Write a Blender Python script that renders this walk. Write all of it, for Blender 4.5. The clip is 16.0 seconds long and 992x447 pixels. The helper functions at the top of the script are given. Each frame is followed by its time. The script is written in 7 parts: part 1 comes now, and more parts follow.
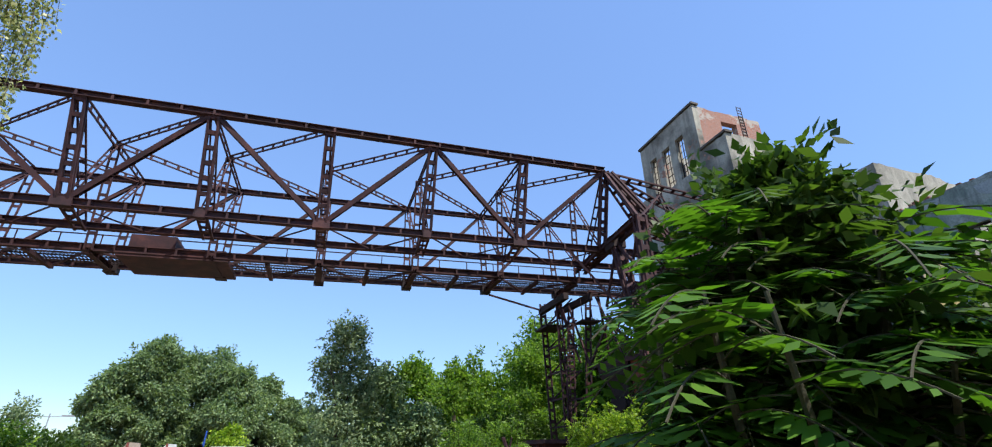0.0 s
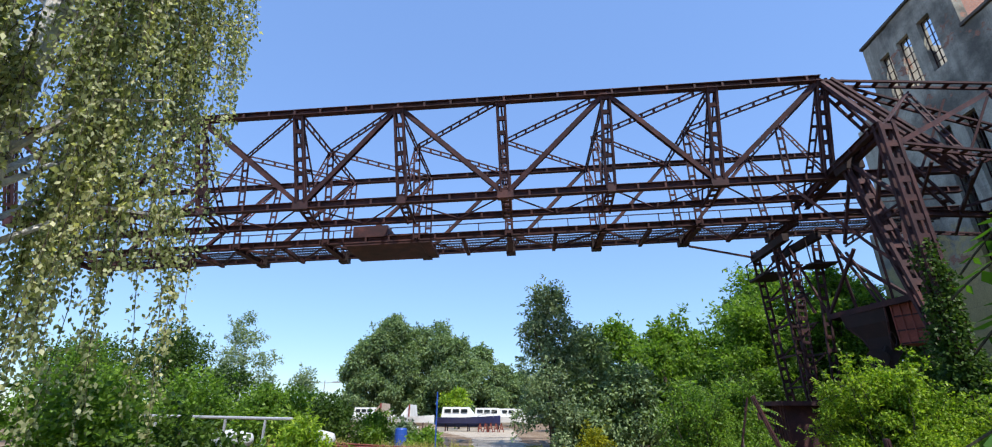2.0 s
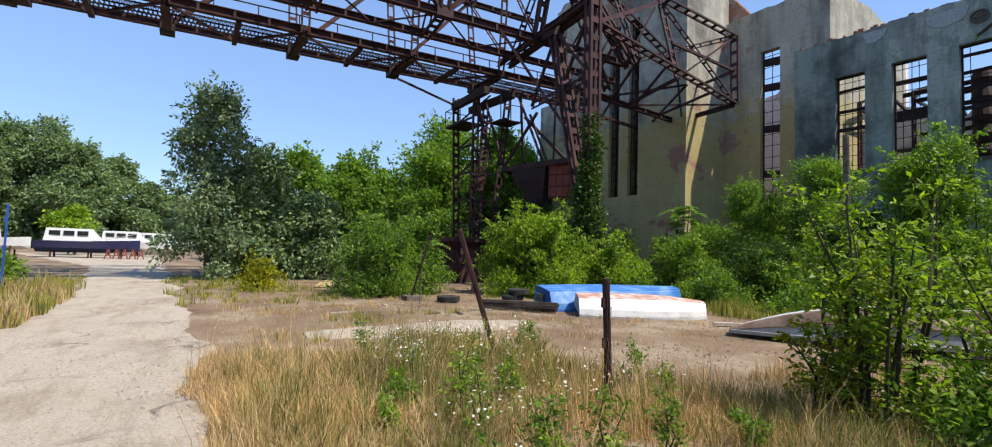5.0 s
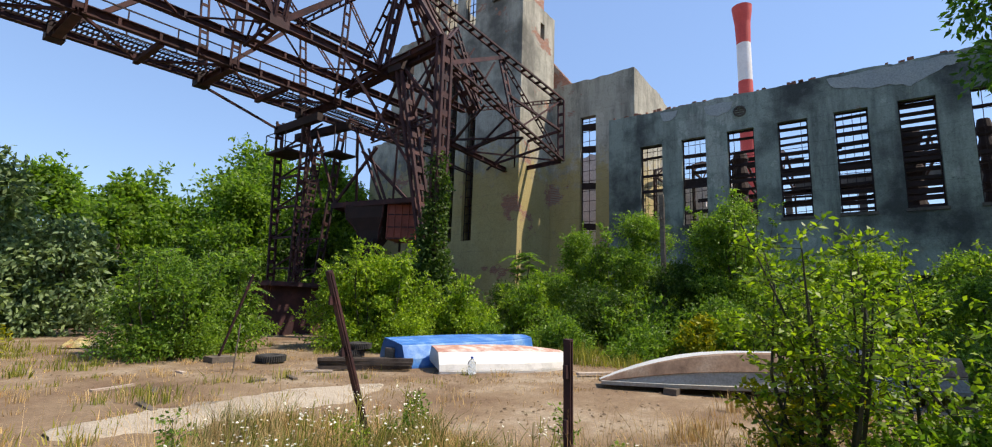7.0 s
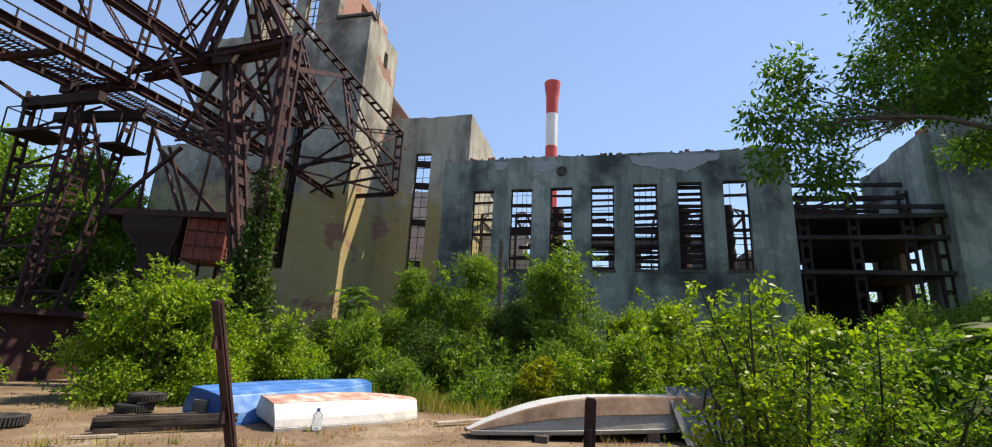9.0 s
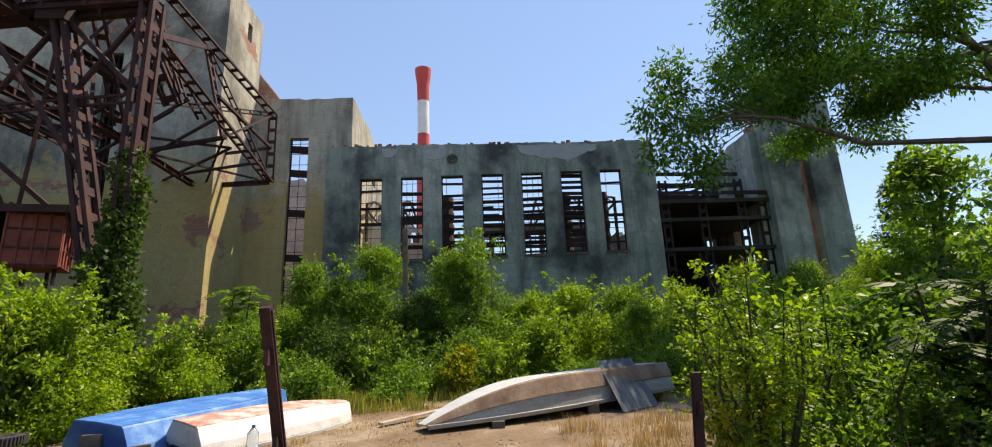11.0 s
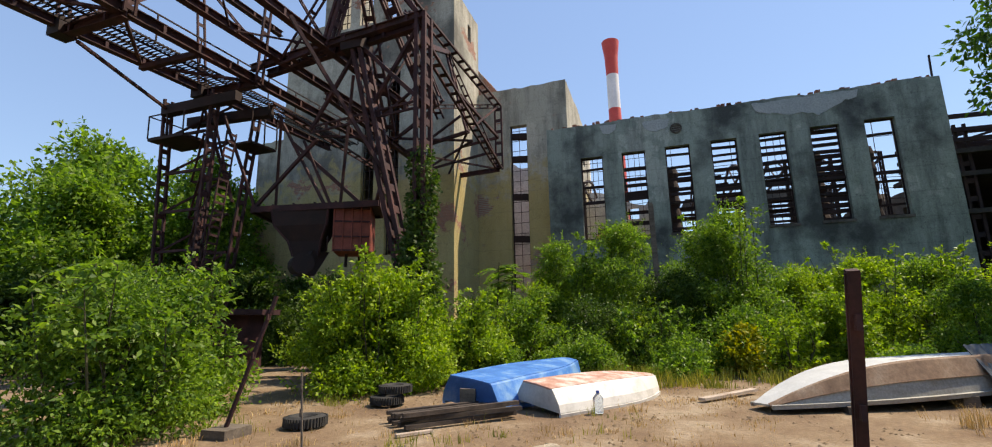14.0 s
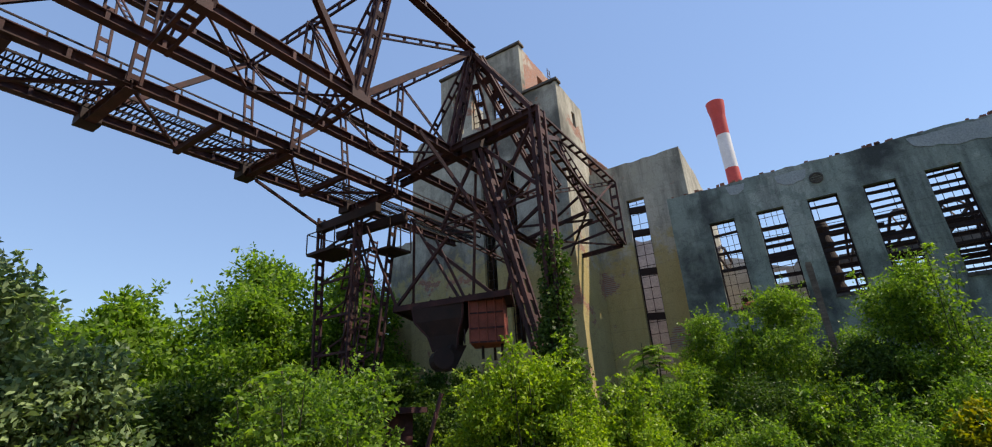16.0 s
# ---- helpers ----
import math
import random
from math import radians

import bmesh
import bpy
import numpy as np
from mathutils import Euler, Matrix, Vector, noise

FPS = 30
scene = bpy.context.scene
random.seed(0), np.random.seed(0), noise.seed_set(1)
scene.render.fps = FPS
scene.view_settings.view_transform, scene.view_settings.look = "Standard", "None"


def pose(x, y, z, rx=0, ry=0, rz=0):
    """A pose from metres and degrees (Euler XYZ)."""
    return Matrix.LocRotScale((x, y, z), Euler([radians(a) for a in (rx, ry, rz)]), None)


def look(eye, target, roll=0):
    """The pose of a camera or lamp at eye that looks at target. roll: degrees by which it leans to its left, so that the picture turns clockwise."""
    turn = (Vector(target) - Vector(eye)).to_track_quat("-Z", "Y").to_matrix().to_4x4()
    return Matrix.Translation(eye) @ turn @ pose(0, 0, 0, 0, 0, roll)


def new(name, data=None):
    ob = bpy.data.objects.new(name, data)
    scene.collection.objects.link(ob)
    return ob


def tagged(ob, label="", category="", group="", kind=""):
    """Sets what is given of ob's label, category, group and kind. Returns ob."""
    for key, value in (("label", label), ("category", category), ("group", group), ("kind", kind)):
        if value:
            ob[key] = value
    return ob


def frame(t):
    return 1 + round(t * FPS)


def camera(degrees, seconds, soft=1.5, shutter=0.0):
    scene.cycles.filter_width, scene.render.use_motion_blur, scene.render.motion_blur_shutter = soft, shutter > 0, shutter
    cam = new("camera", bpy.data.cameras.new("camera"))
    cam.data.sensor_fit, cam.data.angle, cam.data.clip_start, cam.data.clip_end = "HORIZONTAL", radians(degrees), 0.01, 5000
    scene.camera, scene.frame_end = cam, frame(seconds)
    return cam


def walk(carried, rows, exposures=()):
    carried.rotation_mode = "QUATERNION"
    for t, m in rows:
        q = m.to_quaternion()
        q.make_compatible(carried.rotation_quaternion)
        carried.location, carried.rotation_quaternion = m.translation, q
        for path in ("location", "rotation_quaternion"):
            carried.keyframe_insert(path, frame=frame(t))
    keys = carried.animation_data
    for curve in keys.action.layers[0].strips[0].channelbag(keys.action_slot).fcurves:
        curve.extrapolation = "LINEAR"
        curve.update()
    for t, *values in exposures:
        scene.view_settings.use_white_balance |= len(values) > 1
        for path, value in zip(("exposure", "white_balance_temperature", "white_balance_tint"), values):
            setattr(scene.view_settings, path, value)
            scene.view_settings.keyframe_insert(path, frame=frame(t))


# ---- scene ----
cam = camera(91.2, 16.0, soft=1.1)
# seconds, eye, target, roll
ROWS = [
    (0, (-0.458, -0.188, 1.635), (0.12, 1.527, 2.486), -0.4),
    (0.5, (-0.618, 0.222, 1.623), (-0.077, 1.922, 2.527), -0.6),
    (1, (-0.749, 0.493, 1.632), (-0.291, 2.221, 2.528), -1.1),
    (1.5, (-0.738, 0.65, 1.621), (-0.635, 2.463, 2.46), -2.4),
    (2, (-0.671, 1.014, 1.601), (-0.797, 2.872, 2.331), 0.3),
    (2.5, (-0.593, 1.356, 1.575), (-0.774, 3.252, 2.186), -0.0),
    (3, (-0.489, 1.835, 1.586), (-0.599, 3.782, 2.032), 2.4),
    (3.5, (-0.366, 2.271, 1.622), (-0.242, 4.254, 1.848), 1.6),
    (4, (-0.255, 2.8, 1.587), (0.31, 4.716, 1.686), 1.1),
    (4.5, (-0.219, 3.321, 1.609), (0.616, 5.137, 1.678), 1.1),
    (5, (-0.291, 3.67, 1.599), (0.772, 5.36, 1.713), 2.0),
    (5.2, (-0.296, 3.848, 1.602), (0.898, 5.448, 1.727), 2.1),
    (7.3, (-0.106, 5.734, 1.625), (1.491, 6.891, 1.96), 1.5),
    (7.5, (-0.099, 5.926, 1.632), (1.498, 7.08, 1.975), 0.7),
    (8, (-0.177, 6.312, 1.657), (1.472, 7.369, 2.06), 0.1),
    (8.5, (-0.166, 6.746, 1.642), (1.618, 7.524, 2.104), 0.8),
    (9, (-0.155, 7.147, 1.635), (1.727, 7.597, 2.139), 2.9),
    (9.5, (-0.163, 7.645, 1.646), (1.76, 7.808, 2.169), 2.3),
    (9.7, (-0.14, 7.8, 1.648), (1.791, 7.851, 2.165), 2.5),
    (11.8, (-0.186, 9.421, 1.635), (1.76, 9.303, 2.078), -2.7),
    (12, (-0.172, 9.571, 1.615), (1.777, 9.47, 2.053), -1.8),
    (12.5, (-0.223, 10.066, 1.642), (1.732, 10.031, 2.064), -1.3),
    (13, (-0.283, 10.453, 1.611), (1.672, 10.571, 2.018), -1.8),
    (13.5, (-0.285, 10.92, 1.571), (1.636, 11.304, 1.974), -2.5),
    (14, (-0.456, 11.343, 1.623), (1.404, 11.963, 2.022), -1.0),
    (14.5, (-0.491, 11.717, 1.636), (1.251, 12.604, 2.061), -0.6),
    (15, (-0.462, 11.908, 1.639), (1.183, 12.919, 2.163), -1.0),
    (15.5, (-0.509, 11.968, 1.652), (1.134, 12.947, 2.238), -1.8),
    (16, (-0.624, 11.943, 1.673), (0.955, 12.92, 2.416), -3.4),
]
walk(cam, [(t, look(eye, target, roll)) for t, eye, target, roll in ROWS],
     exposures=[(0.0, 0.7, 6500, 10), (2.5, 0.65, 6400, 10), (5.0, 0.6, 6900, 11), (8.0, 0.68, 7700, 12), (12.5, 0.74, 8500, 12), (16.0, 0.54, 7800, 11)])

# ---- daylight ----
SUN_ELEVATION, SUN_AZIMUTH = 58.0, 150.0   # azimuth clockwise from +y
world = bpy.data.worlds.new("sky")
scene.world = world
world.use_nodes = True
wn = world.node_tree.nodes
sky = wn.new("ShaderNodeTexSky")
sky.sky_type, sky.sun_disc = "NISHITA", False
sky.sun_elevation, sky.sun_rotation = radians(SUN_ELEVATION), radians(SUN_AZIMUTH)
sky.air_density, sky.dust_density, sky.ozone_density = 1.0, 0.1, 4.0
sky.altitude = 2000
# summer haze evens the sky out between the zenith and the horizon
lum, ratio, even, soften = wn.new("ShaderNodeRGBToBW"), wn.new("ShaderNodeMath"), wn.new("ShaderNodeMath"), wn.new("ShaderNodeVectorMath")
ratio.operation, even.operation, soften.operation = "DIVIDE", "POWER", "SCALE"
ratio.inputs[1].default_value, even.inputs[1].default_value = 2.2, -0.5
wl = world.node_tree.links
wl.new(sky.outputs[0], lum.inputs[0])
wl.new(lum.outputs[0], ratio.inputs[0])
wl.new(ratio.outputs[0], even.inputs[0])
wl.new(sky.outputs[0], soften.inputs[0])
wl.new(even.outputs[0], soften.inputs["Scale"])
wl.new(soften.outputs[0], wn["Background"].inputs[0])
wn["Background"].inputs[1].default_value = 0.168
sun = new("sun", bpy.data.lights.new("sun", "SUN"))
sun.data.energy, sun.data.angle, sun.data.color = 4.2, radians(0.5), (1.0, 0.95, 0.87)
sun_dir = Vector((math.sin(radians(SUN_AZIMUTH)) * math.cos(radians(SUN_ELEVATION)),
                  math.cos(radians(SUN_AZIMUTH)) * math.cos(radians(SUN_ELEVATION)), math.sin(radians(SUN_ELEVATION))))
sun.matrix_world = look(sun_dir * 60, (0, 0, 0))


# ---- materials ----
def nodes_of(name):
    m = bpy.data.materials.new(name)
    m.use_nodes = True
    return m, m.node_tree.nodes, m.node_tree.links, m.node_tree.nodes["Principled BSDF"]


def noise_node(nt, ln, scale, detail=6, rough=0.6, stretch=None, coords="Object"):
    tc = nt.new("ShaderNodeTexCoord")
    n = nt.new("ShaderNodeTexNoise")
    n.inputs["Scale"].default_value, n.inputs["Detail"].default_value, n.inputs["Roughness"].default_value = scale, detail, rough
    src = tc.outputs[coords]
    if stretch:
        mp = nt.new("ShaderNodeMapping")
        mp.inputs["Scale"].default_value = stretch
        ln.new(src, mp.inputs[0])
        src = mp.outputs[0]
    ln.new(src, n.inputs["Vector"])
    return n.outputs["Fac"]


def noise_colour(nt, ln, scale):
    tc = nt.new("ShaderNodeTexCoord")
    n = nt.new("ShaderNodeTexNoise")
    n.inputs["Scale"].default_value, n.inputs["Detail"].default_value = scale, 4
    ln.new(tc.outputs["Object"], n.inputs["Vector"])
    return n.outputs["Color"]


def ramp_node(nt, ln, fac, stops):
    r = nt.new("ShaderNodeValToRGB")
    while len(r.color_ramp.elements) < len(stops):
        r.color_ramp.elements.new(0.5)
    for e, (pos, col) in zip(r.color_ramp.elements, stops):
        e.position, e.color = pos, (*col, 1)
    ln.new(fac, r.inputs[0])
    return r.outputs[0]


def mix_node(nt, ln, fac, a, b, mode="MIX"):
    m = nt.new("ShaderNodeMix")
    m.data_type, m.blend_type = "RGBA", mode
    for sock, v in ((m.inputs[0], fac), (m.inputs[6], a), (m.inputs[7], b)):
        if isinstance(v, (int, float)):
            sock.default_value = v
        elif isinstance(v, tuple):
            sock.default_value = (*v, 1)
        else:
            ln.new(v, sock)
    return m.outputs[2]


def bump_node(nt, ln, p, height, strength, dist=0.02):
    b = nt.new("ShaderNodeBump")
    b.inputs["Strength"].default_value, b.inputs["Distance"].default_value = strength, dist
    ln.new(height, b.inputs["Height"])
    ln.new(b.outputs[0], p.inputs["Normal"])


def surface(name, stops, scale, fine=30.0, rough=0.8, metal=0.0, bump=0.3, dist=0.02, stretch=None, vary=0.0, coords="Object", grain=0.8):
    """A worn surface: a colour ramp over coarse noise, fine grain over it, and relief."""
    m, nt, ln, p = nodes_of(name)
    coarse = noise_node(nt, ln, scale, 8, 0.65, stretch, coords)
    fin = noise_node(nt, ln, fine, 5, 0.7, None, coords)
    col = ramp_node(nt, ln, coarse, stops)
    speck = ramp_node(nt, ln, fin, [(0.3, (0.62, 0.62, 0.62)), (0.7, (1.25, 1.25, 1.25))])
    col = mix_node(nt, ln, grain, col, speck, "MULTIPLY")
    if vary:
        info = nt.new("ShaderNodeObjectInfo")
        tone = ramp_node(nt, ln, info.outputs["Random"], [(0, (1 - vary,) * 3), (1, (1 + vary,) * 3)])
        col = mix_node(nt, ln, 1.0, col, tone, "MULTIPLY")
    ln.new(col, p.inputs["Base Color"])
    p.inputs["Roughness"].default_value, p.inputs["Metallic"].default_value = rough, metal
    bump_node(nt, ln, p, fin, bump, dist)
    return m


def leaf_material(name, dark, light, back, shine=0.5, trans=0.42):
    m, nt, ln, p = nodes_of(name)
    geo = nt.new("ShaderNodeNewGeometry")
    col = ramp_node(nt, ln, geo.outputs["Random Per Island"], [(0, dark), (0.55, tuple((a + b) / 2 for a, b in zip(dark, light))), (1, light)])
    patch = noise_node(nt, ln, 0.7, 3)
    col = mix_node(nt, ln, 0.75, col, ramp_node(nt, ln, patch, [(0.3, (0.6, 0.7, 0.7)), (0.7, (1.3, 1.2, 1.0))]), "MULTIPLY")
    ln.new(col, p.inputs["Base Color"])
    p.inputs["Roughness"].default_value, p.inputs["Specular IOR Level"].default_value = shine, 0.25
    tr = nt.new("ShaderNodeBsdfTranslucent")
    ln.new(mix_node(nt, ln, 1.0, col, back, "MULTIPLY"), tr.inputs[0])
    mx = nt.new("ShaderNodeMixShader")
    mx.inputs[0].default_value = trans
    ln.new(p.outputs[0], mx.inputs[1])
    ln.new(tr.outputs[0], mx.inputs[2])
    ln.new(mx.outputs[0], nt["Material Output"].inputs[0])
    return m


def plaster(name, tone, soot, bare, stain, brick, brick_at, stain_from=0.0):
    """Old render: three tones of plaster, vertical soot runs, ochre stain, bare brick where it fell off."""
    m, nt, ln, p = nodes_of(name)
    big = noise_node(nt, ln, 0.22, 9, 0.62)
    runs = noise_node(nt, ln, 1.0, 8, 0.7, (1.1, 1.1, 0.16))
    fine = noise_node(nt, ln, 14.0, 6, 0.75)
    mid = noise_node(nt, ln, 1.3, 8, 0.7)
    col = ramp_node(nt, ln, big, [(0.36, soot), (0.44, tuple((a + b) / 2 for a, b in zip(soot, tone))), (0.5, tone), (0.57, tone), (0.585, bare), (0.7, bare)])
    col = mix_node(nt, ln, ramp_node(nt, ln, runs, [(0.46, (0, 0, 0)), (0.68, (0.75,) * 3)]), col, soot)
    tc = nt.new("ShaderNodeTexCoord")
    sep = nt.new("ShaderNodeSeparateXYZ")
    ln.new(tc.outputs["Object"], sep.inputs[0])
    add = nt.new("ShaderNodeMath")
    add.operation = "MULTIPLY_ADD"
    add.inputs[1].default_value, add.inputs[2].default_value = -0.09, stain_from
    ln.new(sep.outputs[2], add.inputs[0])
    sm = nt.new("ShaderNodeMath")
    sm.operation = "ADD"
    ln.new(add.outputs[0], sm.inputs[0])
    ln.new(mid, sm.inputs[1])
    col = mix_node(nt, ln, ramp_node(nt, ln, sm.outputs[0], [(0.45, (0, 0, 0)), (0.62, (0.8,) * 3)]), col, stain)
    crack = nt.new("ShaderNodeTexVoronoi")
    crack.feature = "DISTANCE_TO_EDGE"
    crack.inputs["Scale"].default_value = 0.55
    wob = nt.new("ShaderNodeVectorMath")
    wob.operation = "MULTIPLY_ADD"
    ln.new(noise_colour(nt, ln, 1.6), wob.inputs[0])
    wob.inputs[1].default_value = (1.3, 1.3, 1.3)
    ln.new(tc.outputs["Object"], wob.inputs[2])
    ln.new(wob.outputs[0], crack.inputs["Vector"])
    col = mix_node(nt, ln, ramp_node(nt, ln, crack.outputs["Distance"], [(0.0, (0.3,) * 3), (0.014, (0, 0, 0))]), col, (soot[0] * 0.6, soot[1] * 0.6, soot[2] * 0.6))
    lift = nt.new("ShaderNodeMath")
    lift.operation = "MULTIPLY_ADD"
    lift.inputs[1].default_value = 0.06
    ln.new(mid, lift.inputs[0])
    ln.new(sep.outputs[2], lift.inputs[2])
    course = nt.new("ShaderNodeMath")
    course.operation = "PINGPONG"
    course.inputs[1].default_value = 0.62
    ln.new(lift.outputs[0], course.inputs[0])
    seam = mix_node(nt, ln, 1.0, ramp_node(nt, ln, course.outputs[0], [(0.0, (0.5,) * 3), (0.022, (0, 0, 0))]), ramp_node(nt, ln, runs, [(0.35, (0.2,) * 3), (0.6, (1, 1, 1))]), "MULTIPLY")
    col = mix_node(nt, ln, seam, col, soot)
    spots = noise_node(nt, ln, 4.5, 6, 0.8)
    col = mix_node(nt, ln, ramp_node(nt, ln, spots, [(0.58, (0, 0, 0)), (0.7, (0.75,) * 3)]), col, soot)
    bt = nt.new("ShaderNodeTexBrick")
    mp = nt.new("ShaderNodeMapping")
    mp.inputs["Rotation"].default_value = (radians(90), 0, 0)
    ln.new(tc.outputs["Object"], mp.inputs[0])
    bt.inputs["Scale"].default_value = 4.0
    bt.inputs["Color1"].default_value, bt.inputs["Color2"].default_value, bt.inputs["Mortar"].default_value = (*brick, 1), (brick[0] * 0.7, brick[1] * 0.7, brick[2] * 0.7, 1), (0.3, 0.27, 0.24, 1)
    ln.new(mp.outputs[0], bt.inputs["Vector"])
    fell = noise_node(nt, ln, 0.33, 10, 0.7, (1, 1, 1.3))
    col = mix_node(nt, ln, ramp_node(nt, ln, fell, [(brick_at, (0, 0, 0)), (brick_at + 0.02, (1, 1, 1))]), col, bt.outputs["Color"])
    col = mix_node(nt, ln, 0.9, col, ramp_node(nt, ln, fine, [(0.3, (0.7,) * 3), (0.7, (1.2,) * 3)]), "MULTIPLY")
    ln.new(col, p.inputs["Base Color"])
    p.inputs["Roughness"].default_value = 0.9
    bump_node(nt, ln, p, mid, 0.5, 0.06)
    return m


RUST = surface("rusted_steel", [(0.3, (0.02, 0.0085, 0.0105)), (0.52, (0.05, 0.0172, 0.019)), (0.7, (0.1, 0.034, 0.028))], 1.3, 26, 0.8, 0.15, 0.25)
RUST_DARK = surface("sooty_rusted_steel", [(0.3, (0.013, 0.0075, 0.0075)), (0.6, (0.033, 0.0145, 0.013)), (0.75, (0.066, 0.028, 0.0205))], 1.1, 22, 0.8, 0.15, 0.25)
# red oxide, lightened to replace sun that misses the hopper box
RUST_RED = surface("red_oxide_plate", [(0.3, (0.14, 0.034, 0.024)), (0.6, (0.27, 0.066, 0.045)), (0.75, (0.33, 0.1, 0.062))], 1.6, 24, 0.75, 0.1, 0.2)
HALL = plaster("grey_green_plaster", (0.27, 0.315, 0.27), (0.055, 0.062, 0.058), (0.37, 0.4, 0.35), (0.26, 0.22, 0.13), (0.3, 0.13, 0.08), 0.68, 0.3)
TOWER = plaster("ochre_grey_plaster", (0.4, 0.38, 0.31), (0.12, 0.113, 0.093), (0.48, 0.45, 0.37), (0.44, 0.345, 0.13), (0.36, 0.16, 0.1), 0.6, 1.03)
TOWER_BRICK = plaster("brick_and_plaster", (0.42, 0.37, 0.31), (0.22, 0.18, 0.16), (0.48, 0.42, 0.36), (0.34, 0.22, 0.16), (0.4, 0.18, 0.12), 0.45, 0.2)
PATCH = surface("fresh_plaster_layer", [(0.3, (0.3, 0.33, 0.33)), (0.7, (0.4, 0.42, 0.41))], 0.9, 12, 0.9, 0, 0.3)
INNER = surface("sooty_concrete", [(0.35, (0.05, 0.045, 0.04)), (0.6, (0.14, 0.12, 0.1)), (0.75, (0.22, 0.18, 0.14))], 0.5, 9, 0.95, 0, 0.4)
# concrete with the shade of the open bay put into its colour
SHADE_CONCRETE = surface("shade_dark_concrete", [(0.35, (0.02, 0.018, 0.017)), (0.6, (0.05, 0.042, 0.036)), (0.75, (0.09, 0.07, 0.055))], 0.5, 9, 0.95, 0, 0.4)
# pale wall, whitened further to carry the brightness seen through the windows
PALE_WALL = surface("pale_inner_wall", [(0.3, (0.42, 0.4, 0.38)), (0.5, (0.7, 0.68, 0.65)), (0.64, (0.66, 0.63, 0.6)), (0.74, (0.45, 0.27, 0.22))], 0.4, 9, 0.95, 0, 0.3)
BRICK = surface("worn_brick", [(0.35, (0.2, 0.08, 0.05)), (0.6, (0.32, 0.14, 0.09)), (0.75, (0.34, 0.28, 0.22))], 1.2, 30, 0.95, 0, 0.3, vary=0.25)
DIRT = surface("dry_earth", [(0.28, (0.09, 0.052, 0.03)), (0.42, (0.165, 0.105, 0.06)), (0.54, (0.22, 0.155, 0.095)), (0.62, (0.3, 0.235, 0.165)), (0.7, (0.15, 0.115, 0.055)), (0.8, (0.085, 0.085, 0.03))], 0.5, 12, 0.95, 0, 0.6, 0.04)
ROAD, _n, _l, _p = nodes_of("pale_cracked_gravel")
_c = ramp_node(_n, _l, noise_node(_n, _l, 0.45, 8, 0.65), [(0.3, (0.31, 0.255, 0.19)), (0.5, (0.43, 0.37, 0.29)), (0.65, (0.39, 0.335, 0.265)), (0.8, (0.27, 0.205, 0.145))])
_f = noise_node(_n, _l, 34, 6, 0.75)
_c = mix_node(_n, _l, 0.9, _c, ramp_node(_n, _l, _f, [(0.3, (0.6,) * 3), (0.7, (1.25,) * 3)]), "MULTIPLY")
_c = mix_node(_n, _l, 0.8, _c, ramp_node(_n, _l, noise_node(_n, _l, 1.6, 7, 0.7, (1.6, 0.35, 1)), [(0.34, (0.72, 0.68, 0.62)), (0.5, (1.04,) * 3)]), "MULTIPLY")
_v = _n.new("ShaderNodeTexVoronoi")
_v.feature = "DISTANCE_TO_EDGE"
_v.inputs["Scale"].default_value = 0.5
_w = _n.new("ShaderNodeVectorMath")
_w.operation = "MULTIPLY_ADD"
_l.new(noise_colour(_n, _l, 1.2), _w.inputs[0])
_w.inputs[1].default_value = (1.8, 1.8, 0)
_l.new(_n.new("ShaderNodeTexCoord").outputs["Object"], _w.inputs[2])
_l.new(_w.outputs[0], _v.inputs["Vector"])
_k = mix_node(_n, _l, 1.0, ramp_node(_n, _l, _v.outputs["Distance"], [(0.0, (0.85,) * 3), (0.022, (0, 0, 0))]), ramp_node(_n, _l, noise_node(_n, _l, 0.5, 3), [(0.45, (0, 0, 0)), (0.58, (1, 1, 1))]), "MULTIPLY")
_c = mix_node(_n, _l, _k, _c, (0.09, 0.075, 0.055))
_l.new(_c, _p.inputs["Base Color"])
_p.inputs["Roughness"].default_value = 0.95
bump_node(_n, _l, _p, _f, 0.7, 0.03)
LITTER = surface("leaf_litter", [(0.3, (0.07, 0.045, 0.028)), (0.7, (0.24, 0.17, 0.1))], 6, 40, 0.95, 0, 0.3)
PEBBLE = surface("pebble", [(0.3, (0.28, 0.24, 0.19)), (0.7, (0.46, 0.41, 0.34))], 3, 40, 0.9, 0, 0.3, vary=0.3)
BARK = surface("bark", [(0.35, (0.05, 0.04, 0.03)), (0.65, (0.13, 0.1, 0.075))], 3, 30, 0.95, 0, 0.6, 0.02, (1, 1, 0.3))
STEM = surface("young_stem", [(0.35, (0.03, 0.03, 0.015)), (0.65, (0.07, 0.065, 0.035))], 3, 30, 0.9, 0, 0.3)
BIRCH_BARK = surface("birch_bark", [(0.38, (0.05, 0.045, 0.04)), (0.46, (0.55, 0.53, 0.5)), (0.7, (0.68, 0.66, 0.62))], 4, 30, 0.8, 0, 0.3, 0.01, (0.4, 0.4, 2.0))
GREEN = leaf_material("leaf_green", (0.05, 0.115, 0.022), (0.235, 0.365, 0.055), (1.4, 1.55, 0.6), 0.45, 0.46)
LIME = leaf_material("leaf_lime", (0.085, 0.175, 0.02), (0.36, 0.475, 0.055), (1.35, 1.5, 0.45), 0.45, 0.46)
# dark foliage; also a darker leaf colour for green plants standing in shade
DEEP = leaf_material("leaf_deep_and_shaded", (0.027, 0.062, 0.015), (0.104, 0.171, 0.032), (1.0, 1.2, 0.5))
